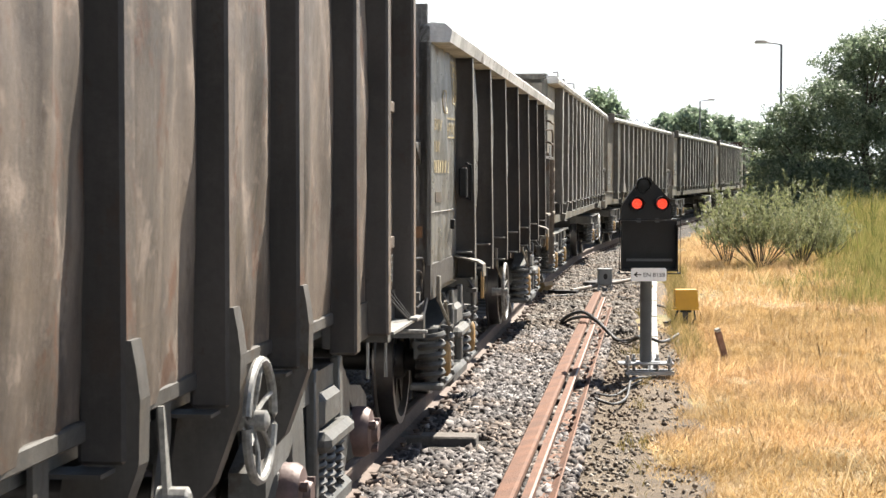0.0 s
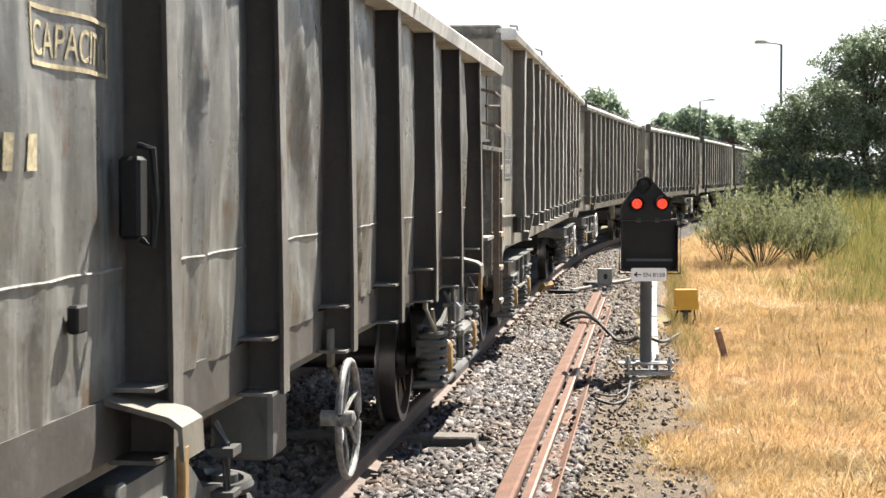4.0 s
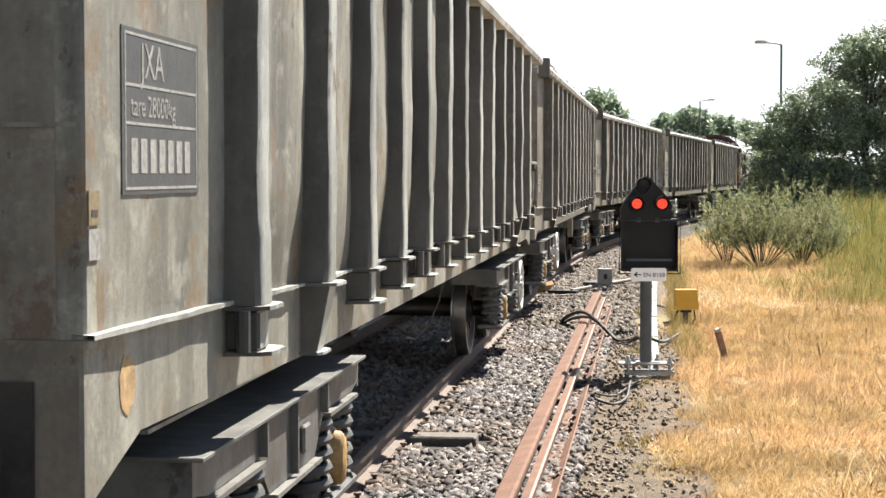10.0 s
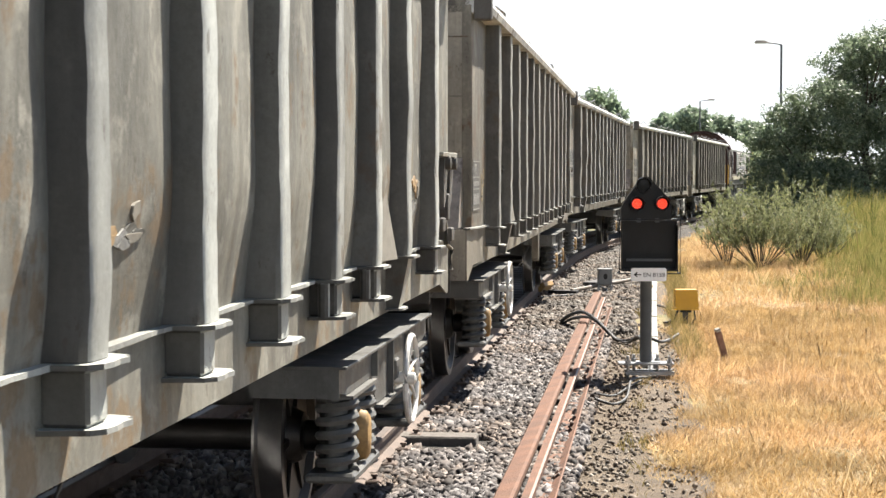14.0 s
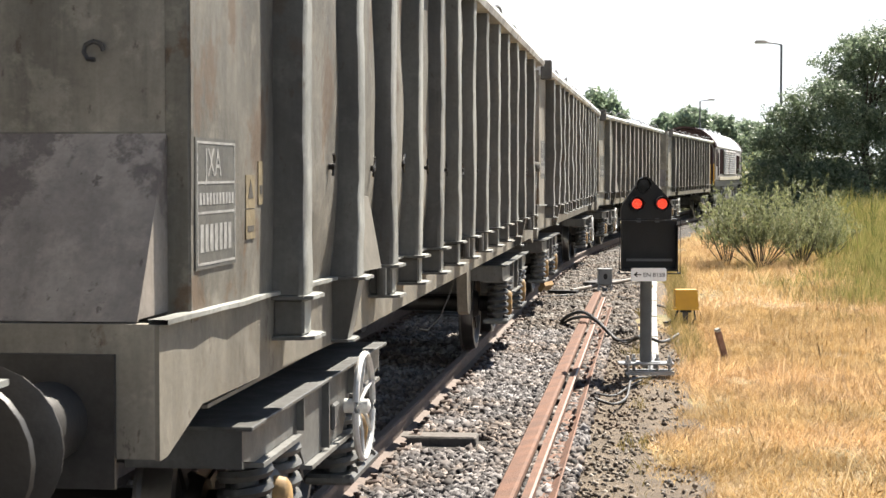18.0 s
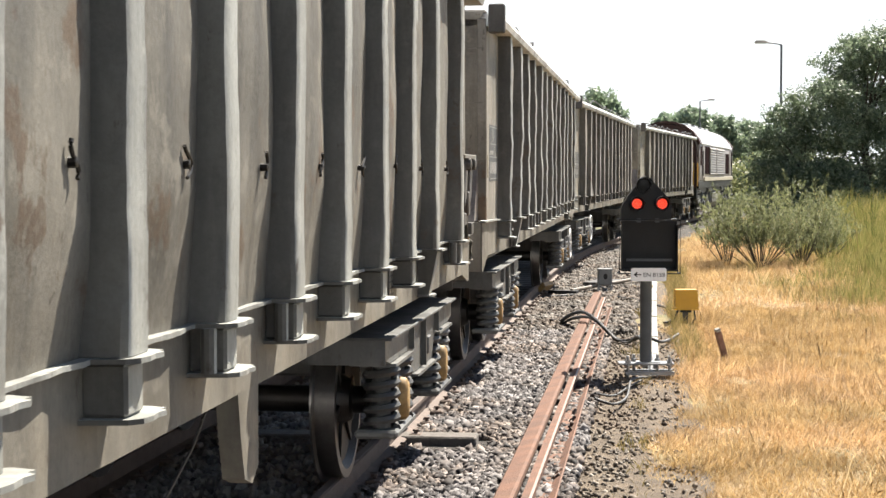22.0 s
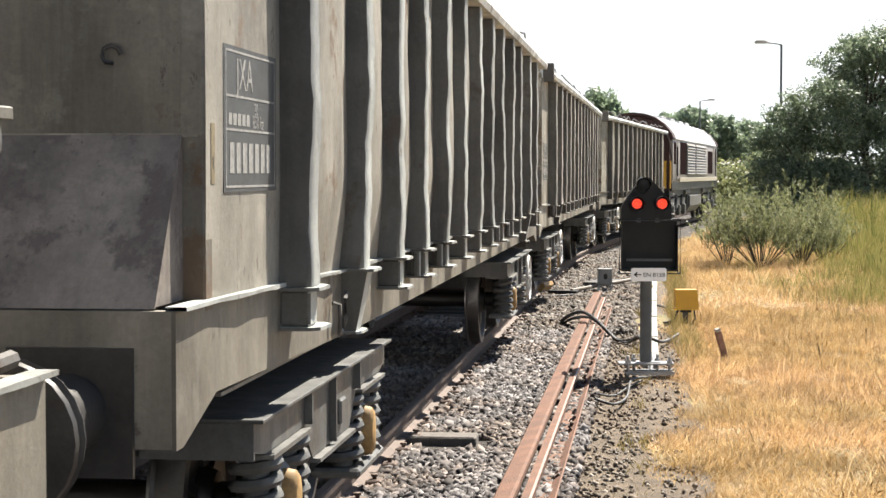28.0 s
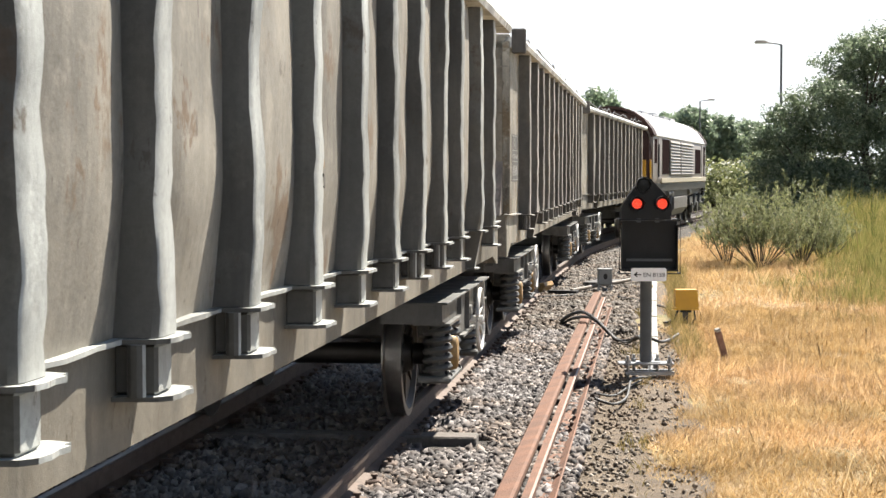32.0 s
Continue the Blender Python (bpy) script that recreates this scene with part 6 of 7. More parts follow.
def relay_cabinet():
    w = thing("relay_cabinet", "small grey cabinet with a thin post behind the bush", "cabinet")
    w.location = (11.1, 60.0, GROUND_Z)
    part("case", Mesh().box(-0.3, 0.3, -0.2, 0.2, 0, 1.45, 0.02), M["boxgrey"], w, "grey steel case")
    part("roof", Mesh().box(-0.33, 0.33, -0.23, 0.23, 1.452, 1.50, 0.015), M["boxgrey"], w)
    part("post", Mesh().tube([(0.05, 0.3, 0), (0.05, 0.3, 2.0)], 0.05, 8), M["concrete"], w, "thin pale post", True)
    return w


relay_cabinet()


def marker_stake():
    w = thing("marker_stake", "short leaning reddish stake with a pale top", "stake")
    w.matrix_basis = pose(3.06, 18.9, GROUND_Z, 10, -20, 12)
    part("shaft", Mesh().box(-0.032, 0.032, -0.03, 0.03, -0.15, 0.34, 0.008), M["wood"], w)
    part("top", Mesh().box(-0.03, 0.03, -0.028, 0.028, 0.34, 0.375, 0.008), M["concrete"], w, "pale weathered top")
    return w


marker_stake()


def cable(name, label, pts, r, mat="rubber"):
    w = thing(name, label, "cable")
    P = [Vector(p) for p in pts]
    out = []
    for i in range(len(P) - 1):
        p0, p1, p2, p3 = P[max(i - 1, 0)], P[i], P[i + 1], P[min(i + 2, len(P) - 1)]
        for k in range(8):
            u = k / 8
            out.append(0.5 * ((2 * p1) + (-p0 + p2) * u + (2 * p0 - 5 * p1 + 4 * p2 - p3) * u * u + (-p0 + 3 * p1 - 3 * p2 + p3) * u ** 3))
    part("sheath", Mesh().tube(out + [P[-1]], r, 8), M[mat], w, "", True)
    return w


cable("signal_cable", "thick black cable arching over the old rails", [(1.52, 22.9, -0.16), (1.62, 22.4, -0.02), (1.74, 21.8, 0.07), (1.86, 21.2, 0.02), (2.02, 20.8, -0.14), (2.15, 20.4, -0.17), (2.25, 20.0, -0.08), (2.20, 18.5, -0.14), (2.02, 17.0, -0.15)], 0.022)
cable("signal_cable", "thick black cable arching over the old rails", [(1.55, 22.85, -0.17), (1.66, 22.3, -0.05), (1.80, 21.6, 0.02), (1.92, 21.0, -0.04), (2.06, 20.6, -0.17), (2.2, 20.2, -0.12), (2.3, 19.8, -0.05), (2.5, 19.9, -0.12), (2.9, 21.5, -0.18)], 0.018)
cable("signal_cable", "grey cable lying loose by the signal", [(2.04, 20.7, -0.17), (2.14, 20.3, -0.165), (2.24, 19.9, -0.06), (2.16, 18.4, -0.15), (2.0, 16.9, -0.17)], 0.014, "galv")
cable("bond_cable", "thin black bond cable to the old rails", [(1.25, 14.4, -0.06), (1.42, 14.5, -0.12), (1.6, 15.2, -0.15), (1.75, 16.2, -0.12), (1.95, 16.7, -0.15)], 0.012)
cable("bond_cable", "thin black bond cable to the old rails", [(1.3, 14.9, -0.08), (1.5, 15.3, -0.15), (1.7, 16.0, -0.16), (1.9, 16.6, -0.16)], 0.010)
cable("track_cable", "thin black cable crossing the ballast", [(1.35, 27.6, -0.17), (1.9, 27.8, -0.14), (2.4, 28.4, -0.16), (2.9, 27.2, -0.15), (3.3, 25.5, -0.17)], 0.014)
cable("track_cable", "thin black cable crossing the ballast", [(1.6, 30.3, -0.18), (2.3, 30.5, -0.15), (3.2, 30.2, -0.17)], 0.016)


def street_lamp(x, y, h, arm):
    w = thing("street_lamp", "tall grey street lamp with a flat lantern on an arm", "street lamp", "street lamps")
    w.location = (x, y, GROUND_Z)
    d = 1 if arm > 0 else -1
    part("column", Mesh().tube([(0, 0, -0.3), (0, 0, 1.5), (0, 0, h)], [0.09, 0.085, 0.055], 10), M["postgrey"], w, "tapered steel column", True)
    part("arm", Mesh().tube([(0, 0, h - 0.02), (d * 0.15, 0, h + 0.02), (arm * 0.6, 0, h + 0.10)], 0.035, 8), M["postgrey"], w, "", True)
    part("lantern", Mesh().prism([(arm * 0.5, h + 0.10), (arm * 0.6, h + 0.19), (arm * 0.95, h + 0.20), (arm, h + 0.12), (arm * 0.95, h + 0.05), (arm * 0.55, h + 0.05)], lambda u, v, yy: (u, yy, v), -0.16, 0.16), M["louvre"], w, "grey lantern", True)
    return w


street_lamp(16.35, 85, 8.25, -1.3)
street_lamp(21.95, 150, 8.2, 1.25)


# ---------------------------------------------------------------- plants
def leaf_material(name, dark, mid, light, trans=0.42):
    m, n, l, b = nodes_of(name)
    geo = n.new("ShaderNodeNewGeometry")
    co = n.new("ShaderNodeTexCoord").outputs["Object"]
    r = ramp(n, [(0.0, dark), (0.5, mid), (1.0, light)])
    l.new(geo.outputs["Random Per Island"], r.inputs[0])
    v = noise_tex(n, l, co, 0.8, 3)
    r2 = ramp(n, [(0.35, (0.75, 0.78, 0.7)), (0.65, (1.1, 1.08, 1.0))])
    l.new(v.outputs["Fac"], r2.inputs[0])
    c = mix(n, l, 1.0, r.outputs[0], r2.outputs[0], 'MULTIPLY')
    l.new(c, b.inputs["Base Color"])
    b.inputs["Roughness"].default_value = 0.5
    tr = n.new("ShaderNodeBsdfTranslucent")
    l.new(c, tr.inputs["Color"])
    ms = n.new("ShaderNodeMixShader")
    ms.inputs[0].default_value = trans
    l.new(b.outputs[0], ms.inputs[1])
    l.new(tr.outputs[0], ms.inputs[2])
    l.new(ms.outputs[0], n["Material Output"].inputs["Surface"])
    return m


M["leaf"] = leaf_material("tree_leaves", (0.070, 0.098, 0.058), (0.135, 0.175, 0.108), (0.25, 0.295, 0.215), 0.45)
# paler and bluer than the near leaves: distance haze mixed into the colour
M["leaf_far"] = leaf_material("far_leaves_hazed", (0.14, 0.195, 0.135), (0.20, 0.26, 0.185), (0.27, 0.32, 0.245), 0.5)
M["leaf_shrub"] = leaf_material("shrub_leaves", (0.10, 0.118, 0.048), (0.18, 0.195, 0.088), (0.27, 0.275, 0.14), 0.5)
M["leaf_bush"] = leaf_material("bush_leaves", (0.102, 0.112, 0.050), (0.178, 0.190, 0.096), (0.27, 0.281, 0.175), 0.55)
M["bark"] = simple("bark", (0.0599, 0.0479, 0.0359), 0.9, 0.0, 0.35, 10, 0.6)


def leaves_in(rg, blobs, n, size, shell=0.55, gap=1.3, thr=0.42):
    """Leaf quads scattered in the outer part of some ellipsoids (x, y, z, rx, ry, rz)."""
    b = np.array(blobs, float)
    vol = (b[:, 3] * b[:, 4] * b[:, 5]) ** 0.8
    cnt = np.maximum(1, (n * vol / vol.sum()).astype(int))
    pos, out = [], []
    for row, k in zip(b, cnt):
        d = rg.normal(size=(k, 3))
        d /= np.linalg.norm(d, axis=1, keepdims=True)
        r = shell + (1.05 - shell) * rg.random(k) ** 0.7
        lump = 1 + 0.16 * np.sin(d[:, 0] * 7 + row[0] * 3) * np.sin(d[:, 2] * 6 + row[1]) + 0.10 * np.sin(d[:, 1] * 13 + d[:, 2] * 11 + row[2])
        p = row[:3] + d * row[3:] * (r * lump)[:, None]
        pos.append(p)
        out.append(d)
    p, d = np.concatenate(pos), np.concatenate(out)
    keep = np.array([noise.noise((q[0] * gap, q[1] * gap, q[2] * gap)) * 0.5 + 0.5 for q in p]) > thr - 0.14
    p, d = p[keep], d[keep]
    k = len(p)
    u = rg.normal(size=(k, 3))
    u /= np.linalg.norm(u, axis=1, keepdims=True)
    nn = d * 0.5 + rg.normal(size=(k, 3)) * 0.6 + np.array([0, 0, 0.35])
    w = np.cross(nn, u)
    w /= np.linalg.norm(w, axis=1, keepdims=True) + 1e-9
    u = np.cross(w, nn)
    u /= np.linalg.norm(u, axis=1, keepdims=True) + 1e-9
    s = size * (0.55 + 0.9 * rg.random((k, 1)))
    a = u * s
    c = w * s * 0.42
    q = np.stack([p - a, p + c - a * 0.1, p + a, p - c - a * 0.1], 1)
    return q.reshape(-1, 3)


def plant(name, label, category, x, y, z, blobs, n, size, mat, stems, seed, kind="", group="", shell=0.55, gap=1.3, thr=0.42):
    rg = np.random.default_rng(seed)
    w = thing(name, label, category, group, kind)
    w.location = (x, y, z)
    t = Mesh()
    for st in stems:
        t.tube(st[0], st[1], 7)
    part("trunk", t, M["bark"], w, "brown branching stems", True)
    q = leaves_in(rg, blobs, n, size, shell, gap, thr)
    part("crown", bulk("crown", q, 4, M[mat]), None, w, "mass of small leaves")
    return w


def tree_stems(rnd, h, spread, r, n):
    st = [([(0, 0, -0.3), (0.1, 0, h * 0.3), (-0.05, 0.1, h * 0.6), (0.05, 0, h * 0.92)], [r, r * 0.8, r * 0.5, r * 0.12])]
    for i in range(n):
        z0 = h * rnd.uniform(0.15, 0.6)
        q = rnd.uniform(0, 6.28)
        L = spread * rnd.uniform(0.6, 1.0)
        e = Vector((math.cos(q) * L, math.sin(q) * L, z0 + h * rnd.uniform(0.12, 0.35)))
        st.append(([(0, 0, z0), (e.x * 0.45, e.y * 0.45, z0 + (e.z - z0) * 0.55), e], [r * 0.45, r * 0.28, r * 0.06]))
    return st


def clumps(rnd, masses, per):
    """Splits a few large masses into many small leaf clumps on their outer shells."""
    out = []
    for (x, y, z, rx, ry, rz) in masses:
        for _ in range(max(5, int(per * (rx * ry * rz) ** 0.6))):
            q, c = rnd.uniform(0, 6.283), rnd.uniform(-0.75, 1.0)
            h = math.sqrt(max(0.0, 1 - c * c))
            k = rnd.uniform(0.62, 1.08)
            r = rnd.uniform(0.24, 0.60)
            out.append((x + rx * h * math.cos(q) * k, y + ry * h * math.sin(q) * k, z + rz * c * k, r * rnd.uniform(0.9, 1.4), r, r * rnd.uniform(0.55, 0.9)))
    return out


rnd = random.Random(11)
# the large tree by the line, its lower neighbours and the shrubs at their feet
plant("tree", "large dark green leafy tree beside the field", "tree", 14.9, 62, GROUND_Z,
      clumps(rnd, [(-0.6, 0, 5.7, 1.0, 1.4, 1.0), (0.5, 0, 6.2, 1.1, 1.5, 0.95), (1.6, 0.2, 6.3, 1.2, 1.5, 1.0), (2.6, 0, 5.6, 1.4, 1.5, 1.4), (-0.2, 0, 4.4, 1.5, 1.6, 1.1), (1.4, 0.2, 4.2, 1.7, 1.7, 1.3), (0.2, -0.3, 2.7, 1.9, 1.7, 1.3), (2.4, 0.2, 2.9, 1.8, 1.8, 1.4), (-0.4, -0.6, 1.2, 2.0, 1.5, 0.9), (1.8, -0.5, 1.3, 2.2, 1.6, 1.0)], 26),
      66000, 0.070, "leaf", tree_stems(rnd, 6.8, 2.4, 0.16, 18), 21, shell=0.15, thr=0.40)
plant("tree", "large dark green leafy tree beside the field", "tree", 18.4, 64, GROUND_Z,
      clumps(rnd, [(0, 0, 4.2, 2.2, 2.0, 1.9), (1.0, 0, 5.4, 1.8, 1.8, 1.4), (-1.0, 0, 2.0, 2.0, 1.8, 1.4), (1.2, 0, 2.0, 2.0, 1.8, 1.4)], 20),
      22000, 0.085, "leaf", tree_stems(rnd, 6.4, 2.2, 0.16, 12), 22, shell=0.15, thr=0.40)
plant("tree", "lower bushy tree in front of a street lamp", "tree", 12.3, 60, GROUND_Z,
      clumps(rnd, [(0.2, 0, 4.2, 0.85, 0.9, 0.75), (1.0, 0, 4.6, 0.7, 0.8, 0.6), (-0.6, 0, 3.6, 0.8, 0.9, 0.7), (0.7, 0, 3.4, 1.2, 1.1, 0.9), (-1.1, 0.2, 2.7, 0.8, 0.8, 0.8), (0.1, 0, 2.4, 1.3, 1.2, 1.0), (-0.9, -0.2, 1.4, 1.1, 1.0, 1.0), (0.9, -0.4, 1.3, 1.4, 1.2, 1.0)], 26),
      38000, 0.062, "leaf", tree_stems(rnd, 4.2, 1.4, 0.10, 12), 23, shell=0.15, thr=0.40)


def bush_stems(rnd, h, spread, n):
    st = []
    for i in range(n):
        q = rnd.uniform(0, 6.28)
        L = spread * rnd.uniform(0.3, 1.0)
        e = Vector((math.cos(q) * L, math.sin(q) * L * 0.7, h * rnd.uniform(0.5, 1.0)))
        st.append(([(rnd.uniform(-.1, .1), rnd.uniform(-.1, .1), -0.1), (e.x * 0.4, e.y * 0.4, e.z * 0.5), e], [0.03, 0.02, 0.006]))
    return st


def feathery_bush(x, y, width, height, shoots, seed, low=0.34, per=88):
    """Open bush: a few forking stems from one stool, each ending in sprays of narrow leaves."""
    rg = np.random.default_rng(seed)
    w = thing("bush", "grey-green feathery bush standing in dry grass", "bush")
    w.location = (x, y, GROUND_Z)
    t, quads = Mesh(), []
    for i in range(shoots):
        q = rg.random() * 2 * math.pi
        rr = rg.random() ** 0.55
        top = height * (1.0 - 0.45 * rr ** 2.2) * (0.62 + 0.42 * rg.random())
        ex, ey = math.cos(q) * rr * width * 0.5, math.sin(q) * rr * width * 0.40
        p0, p1, p2 = np.array([ex * 0.06, ey * 0.06, -0.05]), np.array([ex * 0.62, ey * 0.62, top * 0.48]), np.array([ex, ey, top])
        u = np.linspace(0, 1, 7)[:, None]
        line = (1 - u) ** 2 * p0 + 2 * u * (1 - u) * p1 + u ** 2 * p2
        if i % 4 == 0:
            t.tube(line, [0.013, 0.011, 0.009, 0.007, 0.005, 0.004, 0.002], 5)
        # several side sprays on the shoot
        for j in range(4):
            v0 = low + (1.0 - low) * (j + rg.random()) / 4
            base = (1 - v0) ** 2 * p0 + 2 * v0 * (1 - v0) * p1 + v0 ** 2 * p2
            az = rg.random() * 6.283
            out = np.array([math.cos(az) * 0.5, math.sin(az) * 0.5, 0.5 + 0.5 * rg.random()])
            out *= (0.16 + 0.22 * rg.random()) / np.linalg.norm(out)
            k = per // 4
            f = rg.random((k, 1))
            c = base + out * f + rg.normal(size=(k, 3)) * 0.022
            d = out / np.linalg.norm(out) + rg.normal(size=(k, 3)) * 0.55
            d /= np.linalg.norm(d, axis=1, keepdims=True)
            a = d * (0.022 + 0.034 * rg.random((k, 1)))
            b = np.cross(d, rg.normal(size=(k, 3)))
            b *= 0.009 / (np.linalg.norm(b, axis=1, keepdims=True) + 1e-9)
            quads.append(np.stack([c - a, c + b, c + a, c - b], 1).reshape(-1, 3))
    part("trunk", t, M["bark"], w, "thin brown forking stems", True)
    part("crown", bulk("crown", np.concatenate(quads), 4, M["leaf_bush"]), None, w, "narrow grey-green leaves")
    return w


feathery_bush(6.75, 37.2, 2.5, 1.75, 130, 31, 0.42)
feathery_bush(7.9, 38.6, 2.4, 1.98, 95, 32, 0.34)
feathery_bush(6.2, 38.2, 1.6, 1.70, 55, 33, 0.45)
feathery_bush(8.75, 40.2, 1.7, 1.50, 60, 34, 0.25)

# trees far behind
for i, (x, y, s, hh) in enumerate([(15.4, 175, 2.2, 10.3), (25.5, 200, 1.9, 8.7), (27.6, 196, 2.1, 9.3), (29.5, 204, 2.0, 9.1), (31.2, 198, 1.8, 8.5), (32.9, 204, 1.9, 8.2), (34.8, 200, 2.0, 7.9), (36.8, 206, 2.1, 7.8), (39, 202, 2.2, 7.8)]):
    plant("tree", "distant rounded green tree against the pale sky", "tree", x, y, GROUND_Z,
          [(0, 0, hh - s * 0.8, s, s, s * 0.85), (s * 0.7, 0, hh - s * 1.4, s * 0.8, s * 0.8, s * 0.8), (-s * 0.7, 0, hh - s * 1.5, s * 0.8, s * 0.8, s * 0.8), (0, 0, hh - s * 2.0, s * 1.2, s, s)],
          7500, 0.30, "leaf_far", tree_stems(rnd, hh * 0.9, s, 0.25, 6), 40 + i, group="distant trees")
for i, (x, y, r, hh) in enumerate([(15.5, 100, 2.2, 2.8), (19, 104, 2.4, 3.2), (23, 108, 2.6, 3.4), (27, 100, 2.6, 3.6), (12.0, 112, 2.4, 2.6)]):
    plant("shrub", "light green shrub at the edge of the far field", "shrub", x, y, GROUND_Z,
          [(0, 0, hh * 0.5, r, r, hh * 0.5), (r * 0.6, 0, hh * 0.4, r * 0.7, r, hh * 0.42), (-r * 0.6, 0, hh * 0.42, r * 0.8, r, hh * 0.45)],
          6000, 0.13, "leaf_shrub", bush_stems(rnd, hh * 0.9, r, 10), 60 + i, group="far shrubs")


# grass blades
def blade_material(name, cols):
    m, n, l, b = nodes_of(name)
    geo = n.new("ShaderNodeNewGeometry")
    r = ramp(n, [(i / (len(cols) - 1), c) for i, c in enumerate(cols)])
    l.new(geo.outputs["Random Per Island"], r.inputs[0])
    co = n.new("ShaderNodeTexCoord").outputs["Object"]
    v = noise_tex(n, l, co, 1.6, 5)
    r2 = ramp(n, [(0.34, (0.70, 0.66, 0.60)), (0.50, (0.95, 0.92, 0.88)), (0.66, (1.08, 1.07, 1.08))])
    l.new(v.outputs["Fac"], r2.inputs[0])
    c = mix(n, l, 1.0, r.outputs[0], r2.outputs[0], 'MULTIPLY')
    wide = noise_tex(n, l, co, 0.33, 3)
    r3 = ramp(n, [(0.40, (0.88, 0.86, 0.76)), (0.62, (1.06, 0.99, 0.96))])
    l.new(wide.outputs["Fac"], r3.inputs[0])
    c = mix(n, l, 1.0, c, r3.outputs[0], 'MULTIPLY')
    l.new(c, b.inputs["Base Color"])
    b.inputs["Roughness"].default_value = 0.7
    tr = n.new("ShaderNodeBsdfTranslucent")
    l.new(c, tr.inputs["Color"])
    ms = n.new("ShaderNodeMixShader")
    ms.inputs[0].default_value = 0.35
    l.new(b.outputs[0], ms.inputs[1])
    l.new(tr.outputs[0], ms.inputs[2])
    l.new(ms.outputs[0], n["Material Output"].inputs["Surface"])
    return m


M["straw"] = blade_material("straw_blades", [(0.262, 0.171, 0.080), (0.479, 0.331, 0.162), (0.638, 0.473, 0.257), (0.844, 0.695, 0.479)])
M["pale_blade"] = blade_material("yellowing_blades", [(0.114, 0.108, 0.036), (0.205, 0.182, 0.071), (0.308, 0.257, 0.114), (0.479, 0.376, 0.205)])
M["green_blade"] = blade_material("green_blades", [(0.103, 0.128, 0.036), (0.188, 0.211, 0.066), (0.285, 0.285, 0.108), (0.479, 0.393, 0.182)])


def grass(name, label, n, y0, y1, off0, edge, length, width, lean, mat, seed, patch=None, power=0.6, soft=0.3):
    """Blades scattered between the ballast's edge and a slanting line."""
    rg = np.random.default_rng(seed)
    y = y0 + (y1 - y0) * rg.random(n) ** power
    rx = np.array([rail_x(q) for q in y])
    x0, x1 = rx + off0, np.maximum(rx + off0 + 0.4, edge * y + 0.5)
    x = x0 + (x1 - x0) * rg.random(n)
    if patch is not None:
        k = np.array([noise.noise((a * patch[0], b * patch[0], seed)) for a, b in zip(x, y)]) > patch[1]
        x, y = x[k], y[k]
    rx = np.array([rail_x(q) for q in y])
    ns = np.array([noise.noise((a * 0.9, b * 0.5, seed + 4)) for a, b in zip(x, y)])
    k = (x - rx - off0) > soft * (0.5 + ns + 0.5 * rg.random(len(x)))
    x, y, ns = x[k], y[k], ns[k]
    cl = np.array([noise.noise((a * 2.6, b * 1.8, seed)) for a, b in zip(x, y)])
    n = len(x)
    z = np.array([ground_z(a, b) for a, b in zip(x, y)]) - 0.01
    sw = np.array([noise.noise((a * 3.2, b * 2.6, seed + 9)) for a, b in zip(x, y)])
    q = sw * 9.0 + rg.normal(size=n) * 1.3
    L = length * (0.35 + 0.9 * rg.random(n)) * np.clip(1.0 + 1.1 * cl, 0.4, 1.9)
    ln = lean * (0.4 + 0.9 * rg.random(n))
    dx, dy = np.cos(q) * np.sin(ln) * L, np.sin(q) * np.sin(ln) * L
    dz = np.cos(ln) * L
    s = width * (0.7 + 0.6 * rg.random(n))
    qx = rg.normal(size=n) * 0.5 + 1.0
    p0 = np.stack([x - s * qx * .5, y, z], 1)
    p1 = np.stack([x + s * qx * .5, y, z], 1)
    p2 = np.stack([x + dx * .5 + s * .35, y + dy * .5, z + dz * .62], 1)
    p3 = np.stack([x + dx, y + dy, z + dz * 0.85], 1)
    p4 = np.stack([x + dx * .5 - s * .35, y + dy * .5, z + dz * .62], 1)
    v = np.stack([p0, p1, p2, p3, p4], 1)
    return tagged(new(name, bulk(name, v.reshape(-1, 3), 5, M[mat])), label, "grass", "", "stuff")


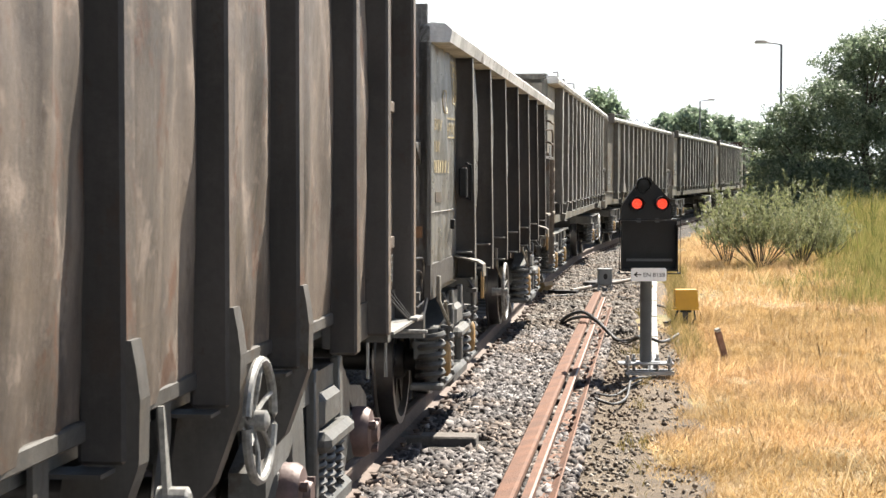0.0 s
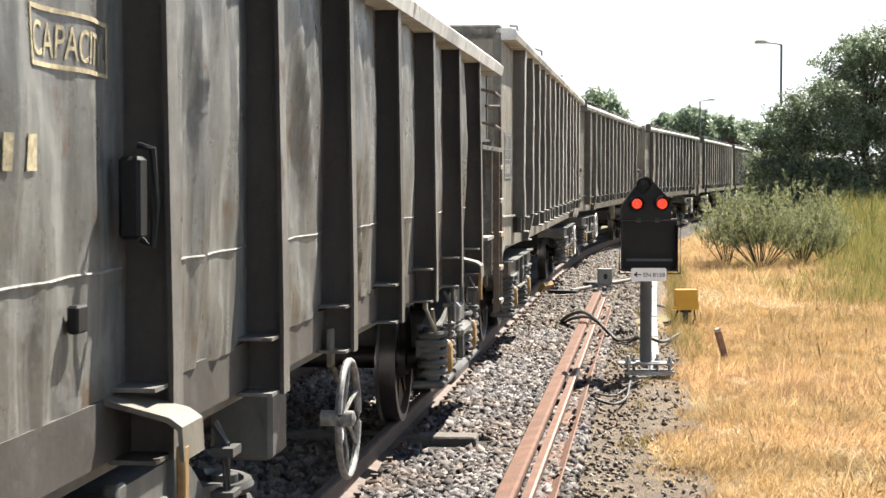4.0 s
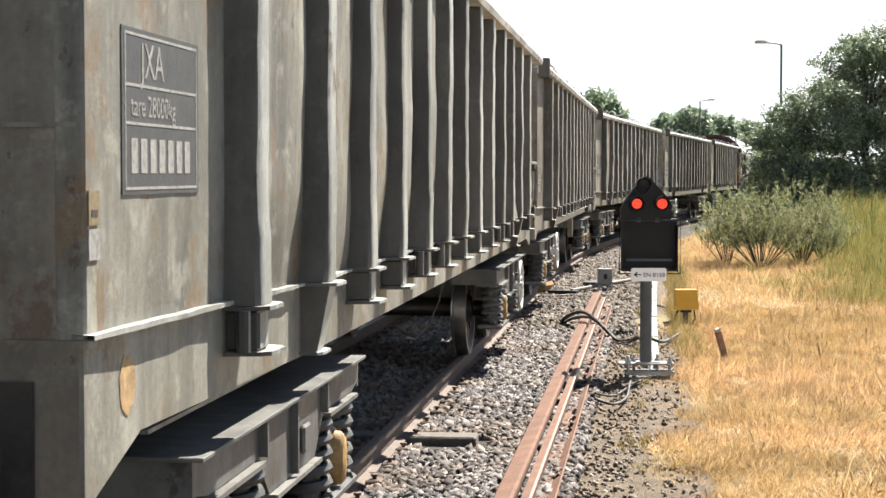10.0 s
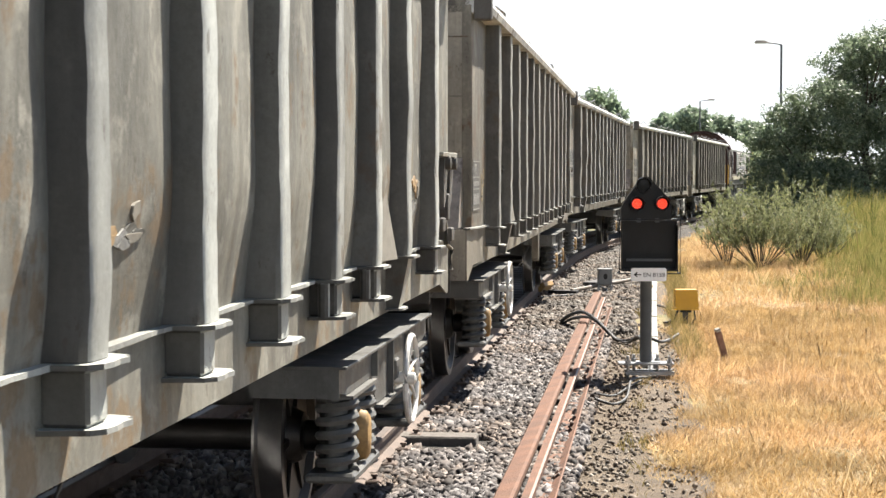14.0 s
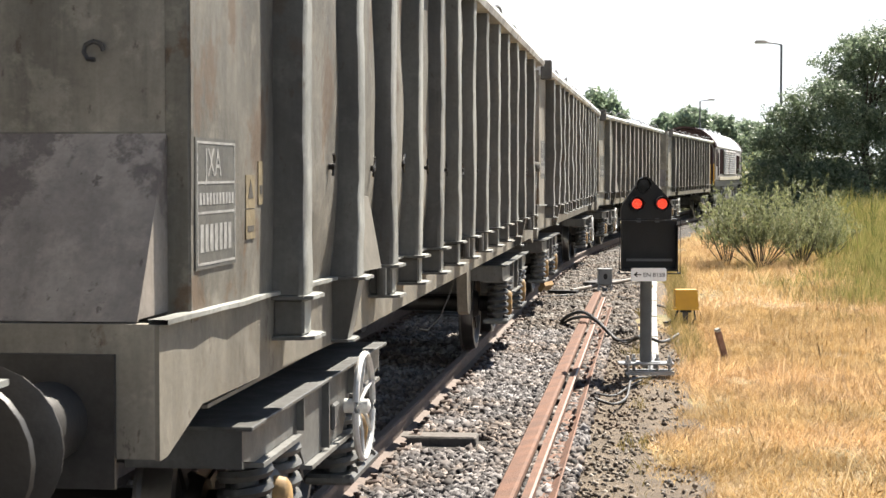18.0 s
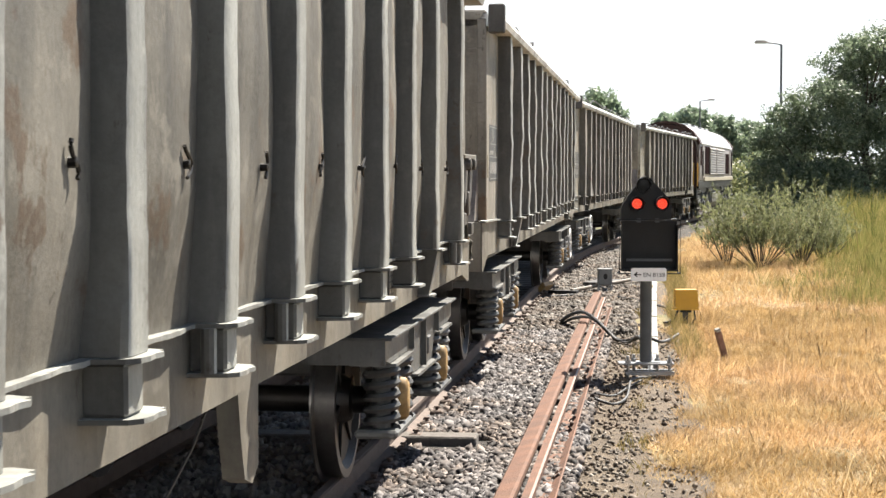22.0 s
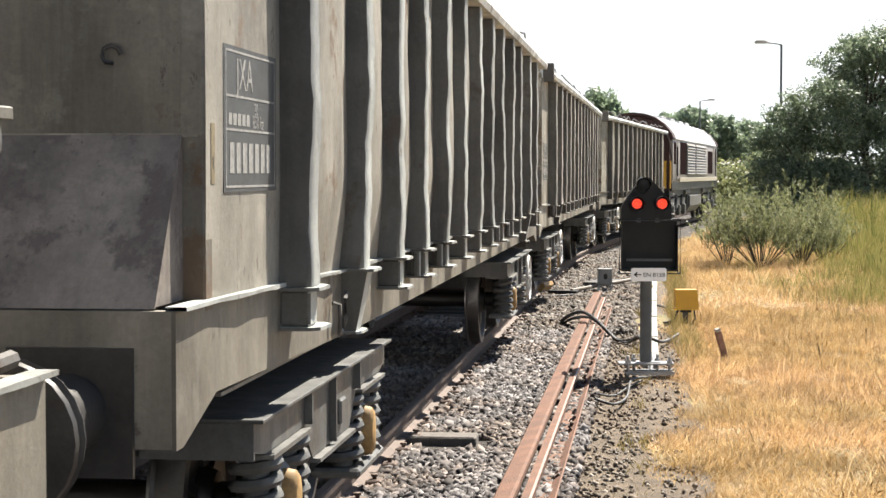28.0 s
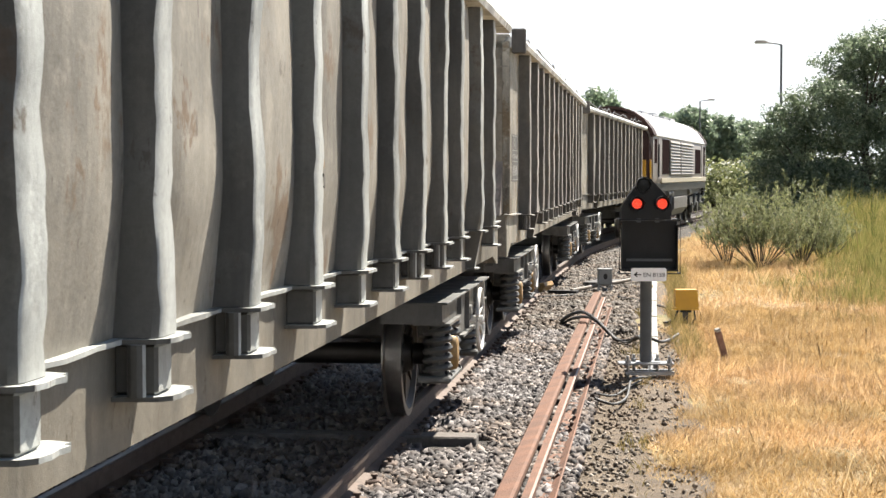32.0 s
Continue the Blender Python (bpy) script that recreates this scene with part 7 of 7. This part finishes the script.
DRY = "matted straw-coloured dry grass"
grass("dry_grass", DRY, 330000, 8.0, 26.0, 1.74, 0.262, 0.14, 0.0036, 1.30, "straw", 1, soft=0.55)
grass("dry_grass", DRY, 80000, 24.0, 48.0, 1.9, 0.262, 0.20, 0.0065, 1.15, "straw", 2)
grass("dry_grass", DRY, 26000, 46.0, 78.0, 1.3, 0.262, 0.24, 0.012, 1.0, "straw", 12, power=1.0)
grass("dry_grass", "thin upright dry stalks", 9000, 9.0, 40.0, 2.1, 0.262, 0.32, 0.004, 0.5, "straw", 6, (0.8, 0.0))
grass("green_grass", "tufts of green and yellowing grass", 90000, 25.0, 60.0, 3.5, 0.275, 0.34, 0.007, 0.6, "green_blade", 3, soft=2.6)
grass("green_grass", "tall green and yellowing grass by the bushes", 110000, 23.0, 46.0, 4.6, 0.275, 0.42, 0.006, 0.5, "green_blade", 8, soft=2.6)
grass("green_grass", "yellowing grass between the dry and the green", 26000, 20.0, 38.0, 3.2, 0.275, 0.24, 0.005, 0.7, "pale_blade", 13, (0.5, -0.1), soft=1.8)
grass("green_grass", "tall green grass beyond the bushes", 26000, 38.0, 60.0, 5.2, 0.29, 0.75, 0.009, 0.45, "green_blade", 15, soft=1.5)
grass("green_grass", "tall green grass at the foot of the trees", 22000, 49.0, 58.0, 5.6, 0.29, 1.10, 0.012, 0.4, "green_blade", 16, soft=1.0)
grass("green_grass", "low green weeds in the gravel", 11000, 9.0, 32.0, 1.45, 0.0, 0.13, 0.005, 0.7, "pale_blade", 4, (1.3, 0.18))
grass("green_grass", "pale grass beside the cable trough", 7000, 17.5, 36.0, 2.05, 0.0, 0.22, 0.0045, 0.5, "pale_blade", 9, soft=0.1)

# ---------------------------------------------------------------- motion of the train
def motions():
    for ob, front, length, pivot in MOVERS:
        walk(ob, [(t, carriage_pose(front, length, pivot, t)) for t in TIMES])
    for w, at, r in WHEELS:
        rows = []
        for i in range(97):
            t = i / 3.0
            rows.append((t, Matrix.Translation(at) @ Matrix.Rotation(run(t) / r, 4, 'X')))
        walk(w, rows)


motions()
